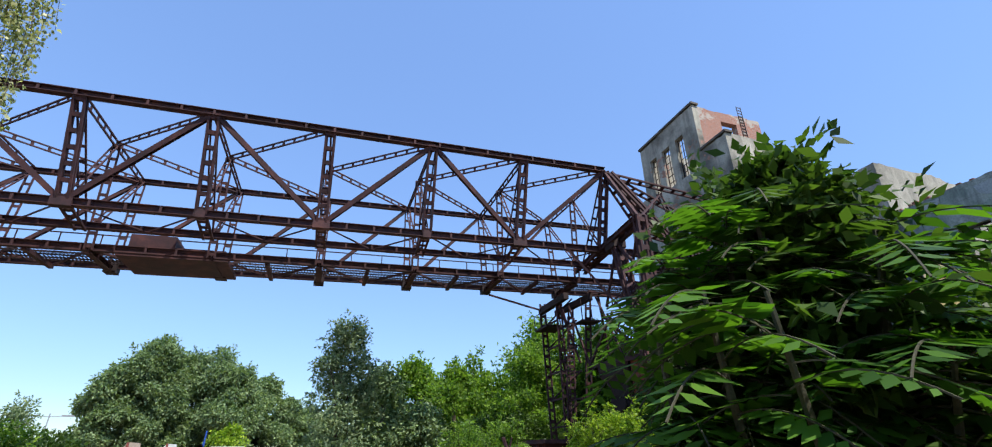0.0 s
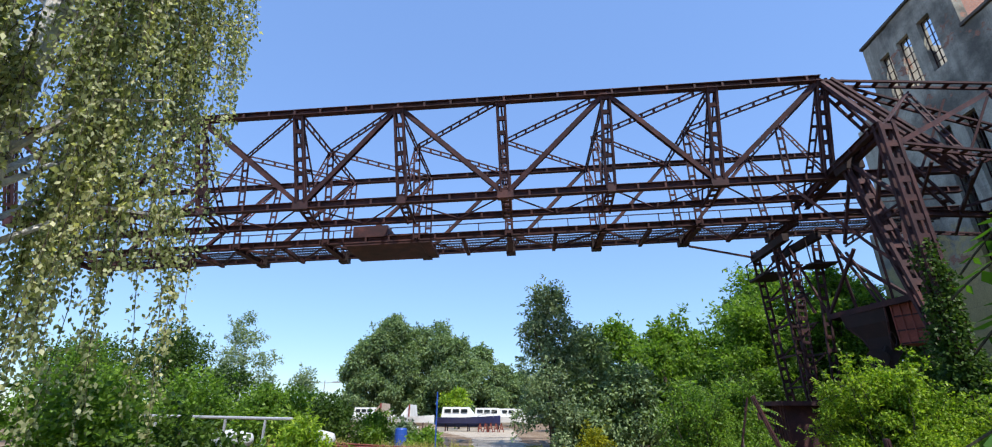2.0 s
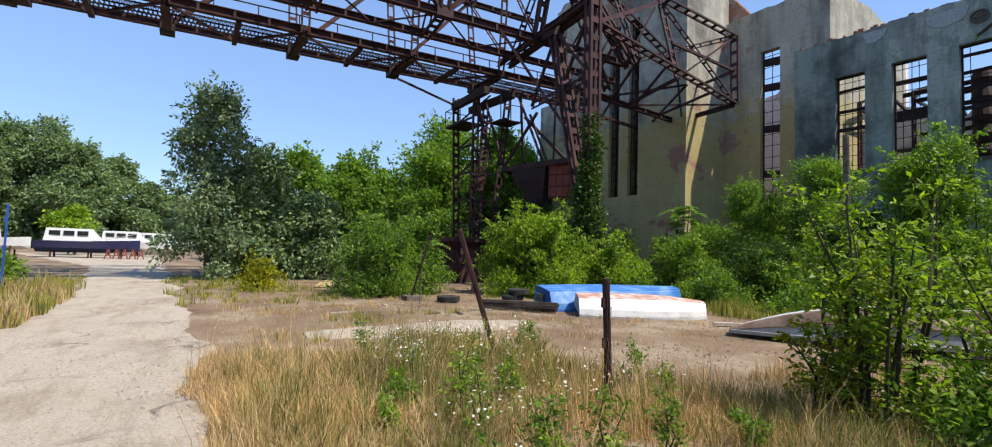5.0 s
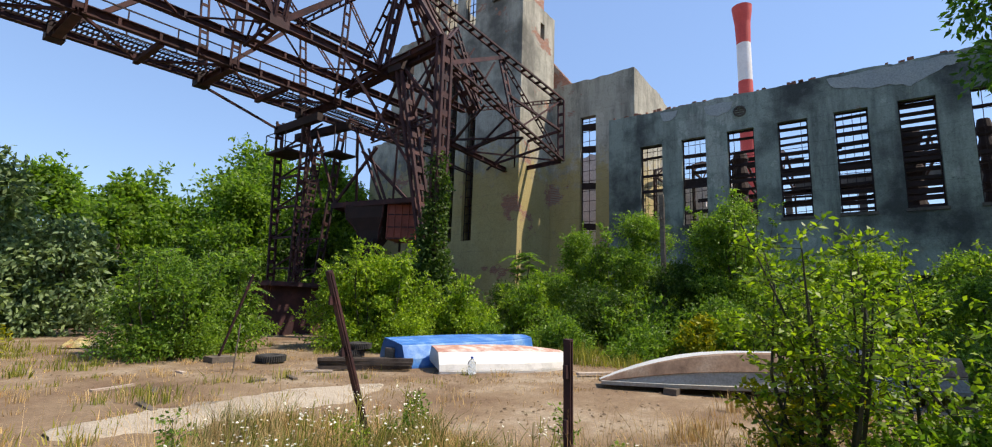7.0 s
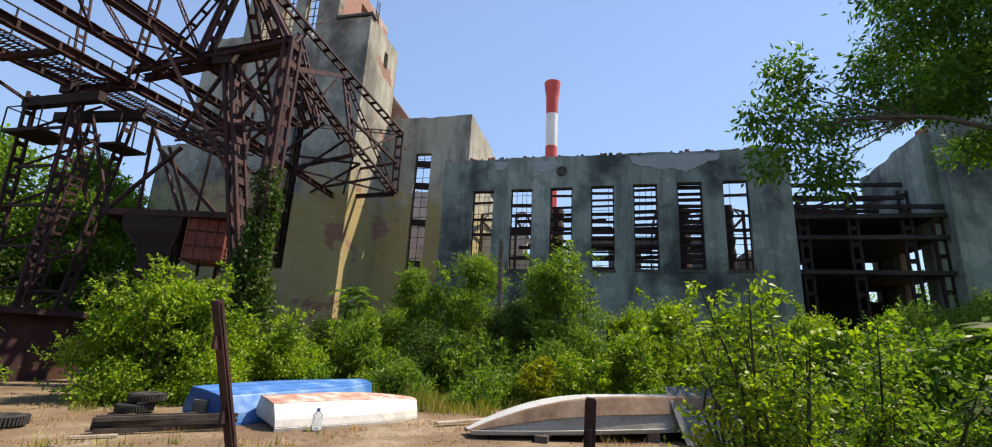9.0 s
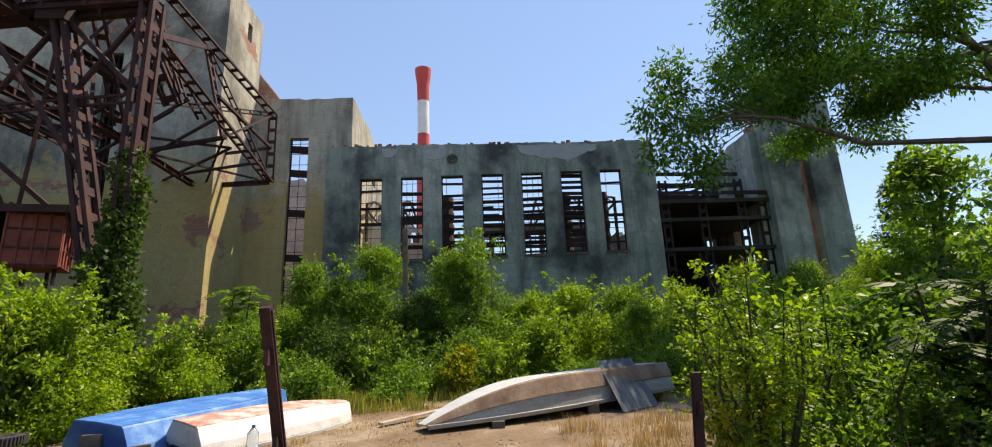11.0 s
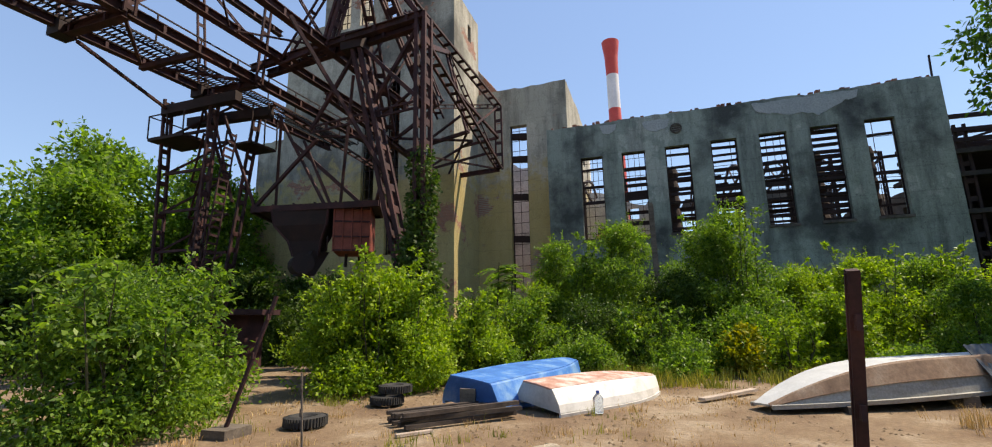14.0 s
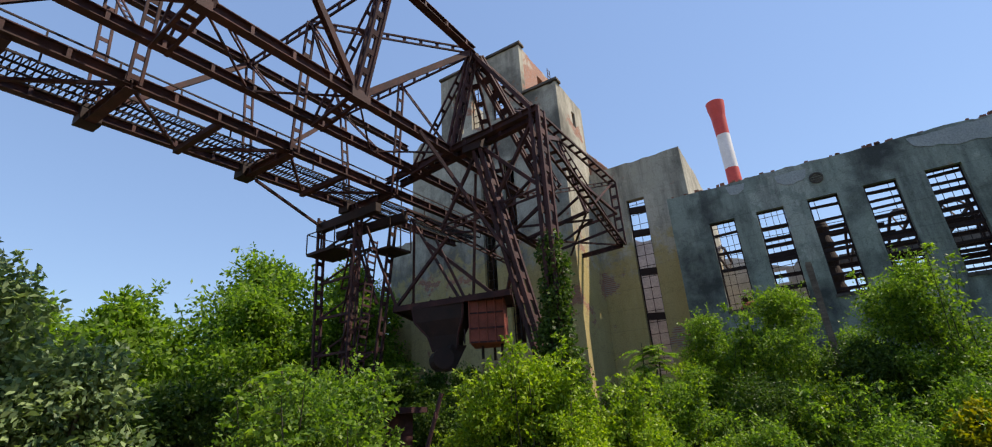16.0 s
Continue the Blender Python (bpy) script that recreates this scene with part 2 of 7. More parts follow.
SILVER = leaf_material("leaf_silver", (0.1, 0.16, 0.08), (0.36, 0.45, 0.27), (0.9, 1.0, 0.6))
BIRCH = leaf_material("leaf_birch", (0.14, 0.17, 0.07), (0.66, 0.66, 0.42), (1.1, 1.2, 0.5), 0.4, 0.5)
YELLOW = leaf_material("leaf_yellow", (0.18, 0.22, 0.015), (0.42, 0.4, 0.03), (1.3, 1.2, 0.3))
# far foliage: distance haze is put into this paler, cooler green
FAR_LEAF = leaf_material("leaf_far_haze", (0.085, 0.14, 0.075), (0.32, 0.43, 0.22), (1.0, 1.1, 0.5))
STRAW = leaf_material("dry_straw", (0.36, 0.23, 0.1), (0.82, 0.6, 0.34), (1.0, 0.9, 0.6), 0.6, 0.25)
BLADE = leaf_material("grass_blade", (0.133, 0.171, 0.031), (0.454, 0.403, 0.099), (1.1, 1.2, 0.5), 0.5, 0.3)
MEADOW = leaf_material("meadow_green", (0.06, 0.095, 0.02), (0.27, 0.28, 0.07), (1.1, 1.2, 0.5), 0.5, 0.3)
FROND = leaf_material("leaf_frond", (0.028, 0.082, 0.014), (0.125, 0.26, 0.034), (1.1, 1.3, 0.4))
PETAL = leaf_material("white_petal", (0.7, 0.7, 0.65), (0.85, 0.85, 0.8), (1, 1, 0.95), 0.6, 0.2)
BOAT_BLUE = surface("faded_blue_paint", [(0.3, (0.025, 0.12, 0.38)), (0.52, (0.045, 0.19, 0.52)), (0.62, (0.16, 0.32, 0.56)), (0.7, (0.1, 0.24, 0.5)), (0.74, (0.55, 0.57, 0.6))], 1.7, 20, 0.5, 0, 0.1, grain=0.25)
BOAT_WHITE = surface("worn_white_gelcoat", [(0.3, (0.5, 0.49, 0.46)), (0.5, (0.72, 0.71, 0.68)), (0.75, (0.78, 0.77, 0.74))], 2.2, 24, 0.45, 0, 0.1, grain=0.25)
BOAT_KEEL = surface("flaking_red_bottom_paint", [(0.35, (0.36, 0.17, 0.12)), (0.47, (0.48, 0.29, 0.23)), (0.55, (0.6, 0.5, 0.45)), (0.8, (0.68, 0.66, 0.62))], 2.6, 24, 0.7, 0, 0.15, grain=0.25)
BOAT_BROWN = surface("stripped_brown_hull", [(0.3, (0.12, 0.07, 0.045)), (0.5, (0.23, 0.145, 0.095)), (0.65, (0.3, 0.22, 0.16)), (0.78, (0.4, 0.37, 0.33))], 1.6, 20, 0.8, 0, 0.2)
BOAT_GREY = surface("weathered_grey_hull", [(0.28, (0.2, 0.12, 0.07)), (0.45, (0.3, 0.29, 0.26)), (0.6, (0.36, 0.36, 0.34)), (0.75, (0.22, 0.21, 0.2))], 1.2, 20, 0.7, 0, 0.2, stretch=(0.5, 0.5, 3.0))
BOAT_PALE = surface("pale_grey_bottom", [(0.3, (0.4, 0.42, 0.42)), (0.7, (0.58, 0.6, 0.6))], 1.5, 24, 0.6, 0, 0.1, grain=0.25)
SHEET = surface("grey_roof_sheet", [(0.3, (0.07, 0.085, 0.1)), (0.7, (0.12, 0.135, 0.15))], 1.5, 24, 0.6, 0.2, 0.1, grain=0.25)
WOOD = surface("weathered_timber", [(0.35, (0.07, 0.055, 0.045)), (0.65, (0.17, 0.14, 0.11))], 2, 30, 0.9, 0, 0.4, 0.01, (3, 0.4, 3), 0.2)
DARK_WOOD = surface("dark_wet_timber", [(0.35, (0.03, 0.022, 0.018)), (0.65, (0.08, 0.06, 0.048))], 2, 30, 0.85, 0, 0.4, 0.01, (3, 0.4, 3), 0.2)
PALE_WOOD = surface("bleached_plank", [(0.35, (0.3, 0.22, 0.17)), (0.65, (0.5, 0.42, 0.35))], 2, 30, 0.9, 0, 0.3, 0.01)
RUBBER = surface("tyre_rubber", [(0.3, (0.018, 0.018, 0.018)), (0.7, (0.04, 0.038, 0.036))], 4, 40, 0.85, 0, 0.3)
CHIM_RED = surface("chimney_red_paint", [(0.3, (0.5, 0.05, 0.04)), (0.7, (0.62, 0.08, 0.06))], 0.5, 4, 0.6, 0, 0.1, grain=0.25)
CHIM_WHITE = surface("chimney_white_paint", [(0.3, (0.66, 0.66, 0.66)), (0.7, (0.8, 0.8, 0.8))], 0.5, 4, 0.6, 0, 0.1, grain=0.25)
NAVY = surface("navy_hull", [(0.3, (0.015, 0.02, 0.07)), (0.7, (0.03, 0.035, 0.11))], 0.8, 12, 0.35, 0, 0.05, grain=0.25)
WHITE = surface("white_deck_paint", [(0.3, (0.62, 0.62, 0.6)), (0.7, (0.8, 0.8, 0.78))], 0.8, 12, 0.4, 0, 0.05, grain=0.25)
TAN = surface("tan_canvas", [(0.3, (0.3, 0.22, 0.15)), (0.7, (0.45, 0.36, 0.27))], 0.8, 12, 0.9, 0, 0.1)
STEEL_GREY = surface("galvanised_pipe", [(0.3, (0.35, 0.36, 0.37)), (0.7, (0.5, 0.5, 0.5))], 2, 20, 0.5, 0.5, 0.1)
BARREL_BLUE = surface("blue_plastic", [(0.3, (0.015, 0.06, 0.3)), (0.7, (0.03, 0.1, 0.42))], 1.5, 20, 0.45, 0, 0.05, grain=0.25)
CLOTH = surface("faded_tarp_cloth", [(0.3, (0.5, 0.1, 0.12)), (0.42, (0.6, 0.5, 0.22)), (0.6, (0.65, 0.58, 0.38)), (0.75, (0.4, 0.3, 0.2))], 3, 20, 0.85, 0, 0.3)
DARK_GLASS, _n, _l, _p = nodes_of("tinted_boat_glass")
_p.inputs["Base Color"].default_value, _p.inputs["Roughness"].default_value = (0.02, 0.025, 0.03, 1), 0.08
CLEAR, _n, _l, _p = nodes_of("clear_plastic")
_p.inputs["Base Color"].default_value, _p.inputs["Roughness"].default_value, _p.inputs["Transmission Weight"].default_value = (0.85, 0.92, 0.97, 1), 0.12, 0.85

# ---- builders ----
ORIGIN = {}


def thing(name, at, label, category, group="", kind="", m=None):
    """An Empty at the base of a thing; its parts are written in the world's own metres."""
    ob = new(name)
    ob.empty_display_size = 0.2
    ob.matrix_basis = m or Matrix.Translation(at)
    ORIGIN[ob.name] = Vector(at)
    return tagged(ob, label, category, group, kind)


def part(name, bm, material, parent=None, label="", smooth=False):
    me = bpy.data.meshes.new(name)
    shift = ORIGIN.get(parent.name, Vector()) if parent else Vector()
    bmesh.ops.translate(bm, verts=bm.verts, vec=-shift)
    bmesh.ops.recalc_face_normals(bm, faces=bm.faces)
    bm.to_mesh(me)
    bm.free()
    me.materials.append(material)
    if smooth:
        me.polygons.foreach_set("use_smooth", [True] * len(me.polygons))
    ob = new(name, me)
    if parent:
        ob.parent = parent
        ORIGIN[ob.name] = shift
    if label:
        ob["label"] = label
    return ob


def box(bm, lo, hi):
    vs = [bm.verts.new((x, y, z)) for z in (lo[2], hi[2]) for y in (lo[1], hi[1]) for x in (lo[0], hi[0])]
    for f in ((0, 2, 3, 1), (4, 5, 7, 6), (0, 1, 5, 4), (2, 6, 7, 3), (0, 4, 6, 2), (1, 3, 7, 5)):
        bm.faces.new([vs[i] for i in f])


def bar(bm, p, q, w, h=None, up=(0, 0, 1)):
    """A rectangular bar from p to q, w across and h along up."""
    p, q, h = Vector(p), Vector(q), h or w
    d = (q - p).normalized()
    side = d.cross(Vector(up))
    if side.length < 1e-3:
        side = d.cross(Vector((1, 0, 0)))
    side.normalize()
    top = side.cross(d).normalized()
    ring = [[bm.verts.new(c + side * a * w / 2 + top * b * h / 2) for a, b in ((-1, -1), (1, -1), (1, 1), (-1, 1))] for c in (p, q)]
    for i in range(4):
        bm.faces.new((ring[0][i], ring[0][(i + 1) % 4], ring[1][(i + 1) % 4], ring[1][i]))
    bm.faces.new(ring[0][::-1]), bm.faces.new(ring[1])


def channel(bm, p, q, w, h, up=(0, 0, 1)):
    """An I-shaped beam: a web and two flanges, with stiffener plates."""
    p, q = Vector(p), Vector(q)
    d = (q - p).normalized()
    side = d.cross(Vector(up)).normalized()
    top = side.cross(d)
    bar(bm, p, q, w * 0.16, h * 0.86, up)
    for s in (-1, 1):
        bar(bm, p + top * s * h * 0.47, q + top * s * h * 0.47, w, h * 0.09, up)
    n = max(1, int((q - p).length / 1.3))
    for i in range(n):
        c = p + (q - p) * (i + 0.5) / n
        bar(bm, c - d * 0.05, c + d * 0.05, w * 0.9, h * 0.84, up)


def lattice(bm, p, q, wide, side, leg=0.09, pitch=0.75, deep=0.0):
    """A laced strut: two (or four) angles joined by batten plates. side: the way in which the two stand apart."""
    p, q, side = Vector(p), Vector(q), Vector(side)
    d = q - p
    u = d.normalized()
    side = (side - u * side.dot(u)).normalized() * wide / 2
    back = u.cross(side).normalized() * deep / 2
    for s in (-1, 1):
        for b in ((-1, 1) if deep else (0,)):
            bar(bm, p + side * s + back * b, q + side * s + back * b, leg, leg, side)
    n = max(2, int(d.length / pitch))
    for i in range(n + 1):
        c = p + d * (i + 0.3) / (n + 0.6)
        for b in ((-1, 1) if deep else (0,)):
            bar(bm, c - side + back * b, c + side + back * b, leg * 0.35, leg * 2.0, u)


def tube(bm, pts, radii, sides=7):
    rings = []
    pts = [Vector(p) for p in pts]
    for i, (c, r) in enumerate(zip(pts, radii)):
        d = (pts[min(i + 1, len(pts) - 1)] - pts[max(i - 1, 0)]).normalized()
        a = d.cross(Vector((0.31, 0.87, 0.38))).normalized()
        b = d.cross(a)
        rings.append([bm.verts.new(c + (a * math.cos(k * 2 * math.pi / sides) + b * math.sin(k * 2 * math.pi / sides)) * r) for k in range(sides)])
    for r0, r1 in zip(rings, rings[1:]):
        for k in range(sides):
            bm.faces.new((r0[k], r0[(k + 1) % sides], r1[(k + 1) % sides], r1[k]))
    bm.faces.new(rings[0][::-1]), bm.faces.new(rings[-1])


def holed_wall(name, axis, at, thick, u0, u1, z0, z1, holes, material, crumble=0.0, seed=0, label=""):
    """An upright wall with real openings. axis 'x': stands at x = at and runs along y. holes: (u0, u1, z0, z1)."""
    rng = random.Random(seed)
    us = sorted({u0, u1, *(round(v, 4) for h in holes for v in h[:2])})
    step = 0.35 if crumble else 1e9
    fine = []
    for a, b in zip(us, us[1:]):
        n = max(1, int((b - a) / step))
        fine += [a + (b - a) * i / n for i in range(n)]
    us = fine + [us[-1]]
    zs = sorted({z0, z1, *(round(v, 4) for h in holes for v in h[2:4])})
    crown = {}
    level = 0.0
    for i in range(len(us)):
        if rng.random() < 0.3:
            level = -crumble * rng.random() ** 2
        crown[i] = level + rng.uniform(-0.05, 0.03) * (1 if crumble else 0)
    bm = bmesh.new()
    grid = {}

    def vert(i, j, k):
        key = (i, j, k)
        if key not in grid:
            z = zs[j] + (crown[i] if j == len(zs) - 1 else 0)
            w = at + k * thick
            grid[key] = bm.verts.new((w, us[i], z) if axis == "x" else (us[i], w, z))
        return grid[key]

    def solid(i, j):
        if not (0 <= i < len(us) - 1 and 0 <= j < len(zs) - 1):
            return False
        uc, zc = (us[i] + us[i + 1]) / 2, (zs[j] + zs[j + 1]) / 2
        return not any(h[0] < uc < h[1] and h[2] < zc < h[3] for h in holes)

    for i in range(len(us) - 1):
        for j in range(len(zs) - 1):
            if not solid(i, j):
                continue
            for k in (0, 1):
                bm.faces.new([vert(a, b, k) for a, b in ((i, j), (i + 1, j), (i + 1, j + 1), (i, j + 1))])
            for ni, nj, ea, eb in ((i - 1, j, (i, j), (i, j + 1)), (i + 1, j, (i + 1, j), (i + 1, j + 1)), (i, j - 1, (i, j), (i + 1, j)), (i, j + 1, (i, j + 1), (i + 1, j + 1))):
                if not solid(ni, nj):
                    bm.faces.new((vert(*ea, 0), vert(*eb, 0), vert(*eb, 1), vert(*ea, 1)))
    return tagged(part(name, bm, material), label, kind="structure")


# ---- ground and road ----
def ground_height(x, y):
    return 0.05 * noise.noise((x * 0.12, y * 0.12, 3.1)) + 0.02 * noise.noise((x * 0.6, y * 0.6, 1.7))


bm = bmesh.new()
xs = [-2500, -700, -200, -90] + [-40 + i * 1.0 for i in range(91)] + [90, 200, 700, 2500]
ys = [-2500, -700, -200, -70] + [-25 + i * 1.0 for i in range(101)] + [120, 250, 700, 2500]
grid = [[bm.verts.new((x, y, ground_height(x, y) if abs(x) < 60 and abs(y) < 90 else 0)) for x in xs] for y in ys]
for r0, r1 in zip(grid, grid[1:]):
    for i in range(len(xs) - 1):
        bm.faces.new((r0[i], r0[i + 1], r1[i + 1], r1[i]))
tagged(part("ground", bm, DIRT, smooth=True), "dry brown earth with thin sunburnt grass", kind="structure")


def road_edges(y):
    """Left and right edge of the gravel track at y."""
    right = -max(0, y - 12.5) * 0.055
    left = -2.85 - max(0, y - 20.5) * 0.11
    if y > 38:
        left -= (y - 38) * 0.25
    wob = 0.22 * noise.noise((y * 0.5, 0, 0)) + 0.1 * noise.noise((y * 2.1, 4, 0))
    side = 11.0 * max(0.0, 1 - ((y - 11.9) / 3.1) ** 4) if abs(y - 11.9) < 3.1 else 0
    return left - side + wob, right + 0.4 * noise.noise((y * 0.45, 9, 0)) + 0.12 * noise.noise((y * 2.4, 7, 0))


bm = bmesh.new()
rows = []
for i in range(340):
    y = -22 + i * 0.25
    a, b = road_edges(y)
    n = 14
    rows.append([bm.verts.new((a + (b - a) * k / n, y, ground_height(a + (b - a) * k / n, y) + 0.022 - (0.025 if k in (0, n) else 0))) for k in range(n + 1)])
for r0, r1 in zip(rows, rows[1:]):
    for k in range(len(r0) - 1):
        bm.faces.new((r0[k], r0[k + 1], r1[k + 1], r1[k]))
tagged(part("road", bm, ROAD, smooth=True), "pale sunlit gravel track with worn ruts", kind="structure")

bm = bmesh.new()
rows = []
for i in range(50):
    x = 1.5 + i * 0.1
    ends = max(0.0, math.sin(math.pi * (i + 0.5) / 50)) ** 0.5
    w = ends * max(0.3, 1.7 + 1.3 * noise.noise((x * 0.9, 2, 2)) + 0.5 * noise.noise((x * 3.1, 5, 2)))
    c = 12.55 + 0.05 * x + 0.35 * noise.noise((x * 0.5, 8, 1))
    rows.append([bm.verts.new((x, c + w * (k / 6 - 0.5) + 0.12 * noise.noise((x * 4, k, 1)), ground_height(x, c) + (0.03 if 0 < k < 6 else -0.03))) for k in range(7)])
for r0, r1 in zip(rows, rows[1:]):
    for k in range(6):
        bm.faces.new((r0[k], r0[k + 1], r1[k + 1], r1[k]))
tagged(part("pavement", bm, ROAD, smooth=True), "broken pale concrete apron beside the track", kind="structure")

# ---- the roofless hall ----
WX = 27.2
win = [(13.93 - 2.375 * i, 15.23 - 2.375 * i, 6.15 + 0.03 * i, 11.05 + 0.04 * i) for i in range(7)]
low = [(4.0, 4.88, 1.0, 3.4), (2.55, 3.45, 1.0, 3.4), (-1.95, -1.15, 1.0, 3.4), (6.4, 7.3, 1.0, 3.4)]
holed_wall("wall_west", "x", WX, 0.55, -2.4, 17.2, -0.3, 13.13, win + low, HALL, 0.1, 1, "grey-green stained plaster wall of a roofless hall")
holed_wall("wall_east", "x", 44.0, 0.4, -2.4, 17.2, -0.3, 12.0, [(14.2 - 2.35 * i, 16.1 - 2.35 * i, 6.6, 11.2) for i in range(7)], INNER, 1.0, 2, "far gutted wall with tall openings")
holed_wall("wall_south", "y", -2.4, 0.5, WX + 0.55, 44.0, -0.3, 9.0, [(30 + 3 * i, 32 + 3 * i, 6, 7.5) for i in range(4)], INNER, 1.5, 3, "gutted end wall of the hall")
for i, (a, b, c, d) in enumerate(win):
    frame_ob = thing(f"window_{i + 1}", (WX + 0.3, a, c), "tall empty window with bent rusted glazing bars", "window", "hall windows", "structure")
    bm = bmesh.new()
    for y in (a + 0.04, b - 0.04):
        bar(bm, (WX + 0.3, y, c), (WX + 0.3, y, d), 0.06)
    for z in (c + 0.04, d - 0.04, c + 2.2):
        bar(bm, (WX + 0.3, a, z), (WX + 0.3, b, z), 0.08 if z != c + 2.2 else 0.16)
    part("window_frame", bm, RUST_DARK, frame_ob)
    bm = bmesh.new()
    rng = random.Random(i)
    for k in range(3):
        if i in (0, 1, 4) or rng.random() < 0.5:
            y = a + (b - a) * (k + 1) / 4
            bar(bm, (WX + 0.3, y, c if rng.random() < 0.6 else c + 2.2), (WX + 0.3, y + rng.uniform(-0.06, 0.06), d), 0.025)
    for k in range(9):
        if i in (0, 1, 3) or rng.random() < 0.55:
            z = c + (d - c) * (k + 0.6) / 9.2
            bar(bm, (WX + 0.3, a, z), (WX + 0.3, b, z + rng.uniform(-0.08, 0.08)), 0.025)
    part("glazing_bar", bm, RUST_DARK, frame_ob)
    bm = bmesh.new()
    box(bm, (WX - 0.06, a - 0.06, c - 0.14), (WX + 0.5, b + 0.06, c - 0.002))
    part("window_sill", bm, INNER, frame_ob)

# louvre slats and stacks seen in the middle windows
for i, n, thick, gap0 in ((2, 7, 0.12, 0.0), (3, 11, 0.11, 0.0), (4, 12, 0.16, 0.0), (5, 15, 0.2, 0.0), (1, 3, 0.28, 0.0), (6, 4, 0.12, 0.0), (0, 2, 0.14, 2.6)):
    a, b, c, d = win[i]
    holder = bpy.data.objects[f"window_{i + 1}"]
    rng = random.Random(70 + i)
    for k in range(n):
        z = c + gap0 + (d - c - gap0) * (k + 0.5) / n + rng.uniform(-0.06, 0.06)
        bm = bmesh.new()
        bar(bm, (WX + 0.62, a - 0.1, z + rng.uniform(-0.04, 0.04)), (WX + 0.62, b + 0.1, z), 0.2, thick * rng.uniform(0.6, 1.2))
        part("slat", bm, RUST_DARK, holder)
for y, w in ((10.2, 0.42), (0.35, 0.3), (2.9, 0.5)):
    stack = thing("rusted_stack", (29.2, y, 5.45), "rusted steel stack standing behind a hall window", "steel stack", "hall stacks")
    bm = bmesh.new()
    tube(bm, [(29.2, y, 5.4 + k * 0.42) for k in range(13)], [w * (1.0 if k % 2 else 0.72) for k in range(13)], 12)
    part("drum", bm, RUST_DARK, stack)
boiler = thing("boiler", (30.2, 14.4, 5.45), "rusted boiler end with a round dome", "boiler")
bm = bmesh.new()
tube(bm, [(29.4, 14.3, 6.19), (29.6, 14.3, 6.19), (31.5, 14.3, 6.19)], [0.6, 0.75, 0.75], 18)
part("drum", bm, RUST_RED, boiler)
bm = bmesh.new()
tube(bm, [(30.0, 14.5, 6.8), (30.0, 14.5, 7.2), (30.0, 14.5, 7.4)], [0.3, 0.28, 0.1], 12)
part("dome", bm, RUST_DARK, boiler)
# surviving layers of render near the hall's top
wall_west = bpy.data.objects["wall_west"]
for y0, y1, z0, z1, sd in ((1.0, 5.9, 11.75, 12.95, 1), (10.1, 11.6, 11.9, 12.8, 2), (13.0, 14.0, 12.2, 12.9, 3)):
    bm = bmesh.new()
    n = int((y1 - y0) / 0.12)
    cols = []
    for k in range(n + 1):
        f = k / n
        y = y0 + (y1 - y0) * f
        edge = math.sin(f * math.pi) ** 0.35
        lo_z = z1 - (z1 - z0) * edge * (0.75 + 0.35 * noise.noise((y * 0.9, sd, 0)) + 0.12 * noise.noise((y * 4, sd, 3)))
        cols.append((y, lo_z, z1 + 0.06 * noise.noise((y * 2, sd, 9))))
    fr = [[bm.verts.new((x, y, z)) for y, zl, zh in cols for z in (zl, zh)] for x in (WX - 0.03, WX + 0.01)]
    for k in range(n):
        q = [2 * k, 2 * k + 1, 2 * k + 3, 2 * k + 2]
        bm.faces.new([fr[0][i] for i in q])
        bm.faces.new((fr[0][2 * k], fr[0][2 * k + 2], fr[1][2 * k + 2], fr[1][2 * k]))
        bm.faces.new((fr[0][2 * k + 1], fr[0][2 * k + 3], fr[1][2 * k + 3], fr[1][2 * k + 1]))
    part("plaster_patch", bm, PATCH, wall_west, "pale scalloped layer of surviving render")
rng = random.Random(77)
for k in range(46):
    y = rng.uniform(-2.2, 17.0)
    bm = bmesh.new()
    s = rng.uniform(0.05, 0.12)
    box(bm, (WX + 0.05, y, 13.0), (WX + 0.05 + s * 2, y + s * 2, 13.14 + s * rng.uniform(0.2, 1.2)))
    part("brick", bm, BRICK, wall_west)
bm = bmesh.new()
for k in range(20):
    a = k / 20 * 2 * math.pi
    b2 = (k + 1) / 20 * 2 * math.pi
    bar(bm, (WX - 0.04, 9.8 + 0.28 * math.cos(a), 12.15 + 0.26 * math.sin(a)), (WX - 0.04, 9.8 + 0.28 * math.cos(b2), 12.15 + 0.26 * math.sin(b2)), 0.07)
round_vent = thing("round_vent", (WX - 0.04, 9.8, 11.9), "small round rusted wall vent ring high on the hall", "vent")
part("ring", bm, INNER, round_vent)
bm = bmesh.new()
for z in (12.02, 12.15, 12.28):
    bar(bm, (WX - 0.03, 9.58, z), (WX - 0.03, 10.02, z), 0.03, 0.08)
part("louvre", bm, INNER, round_vent)

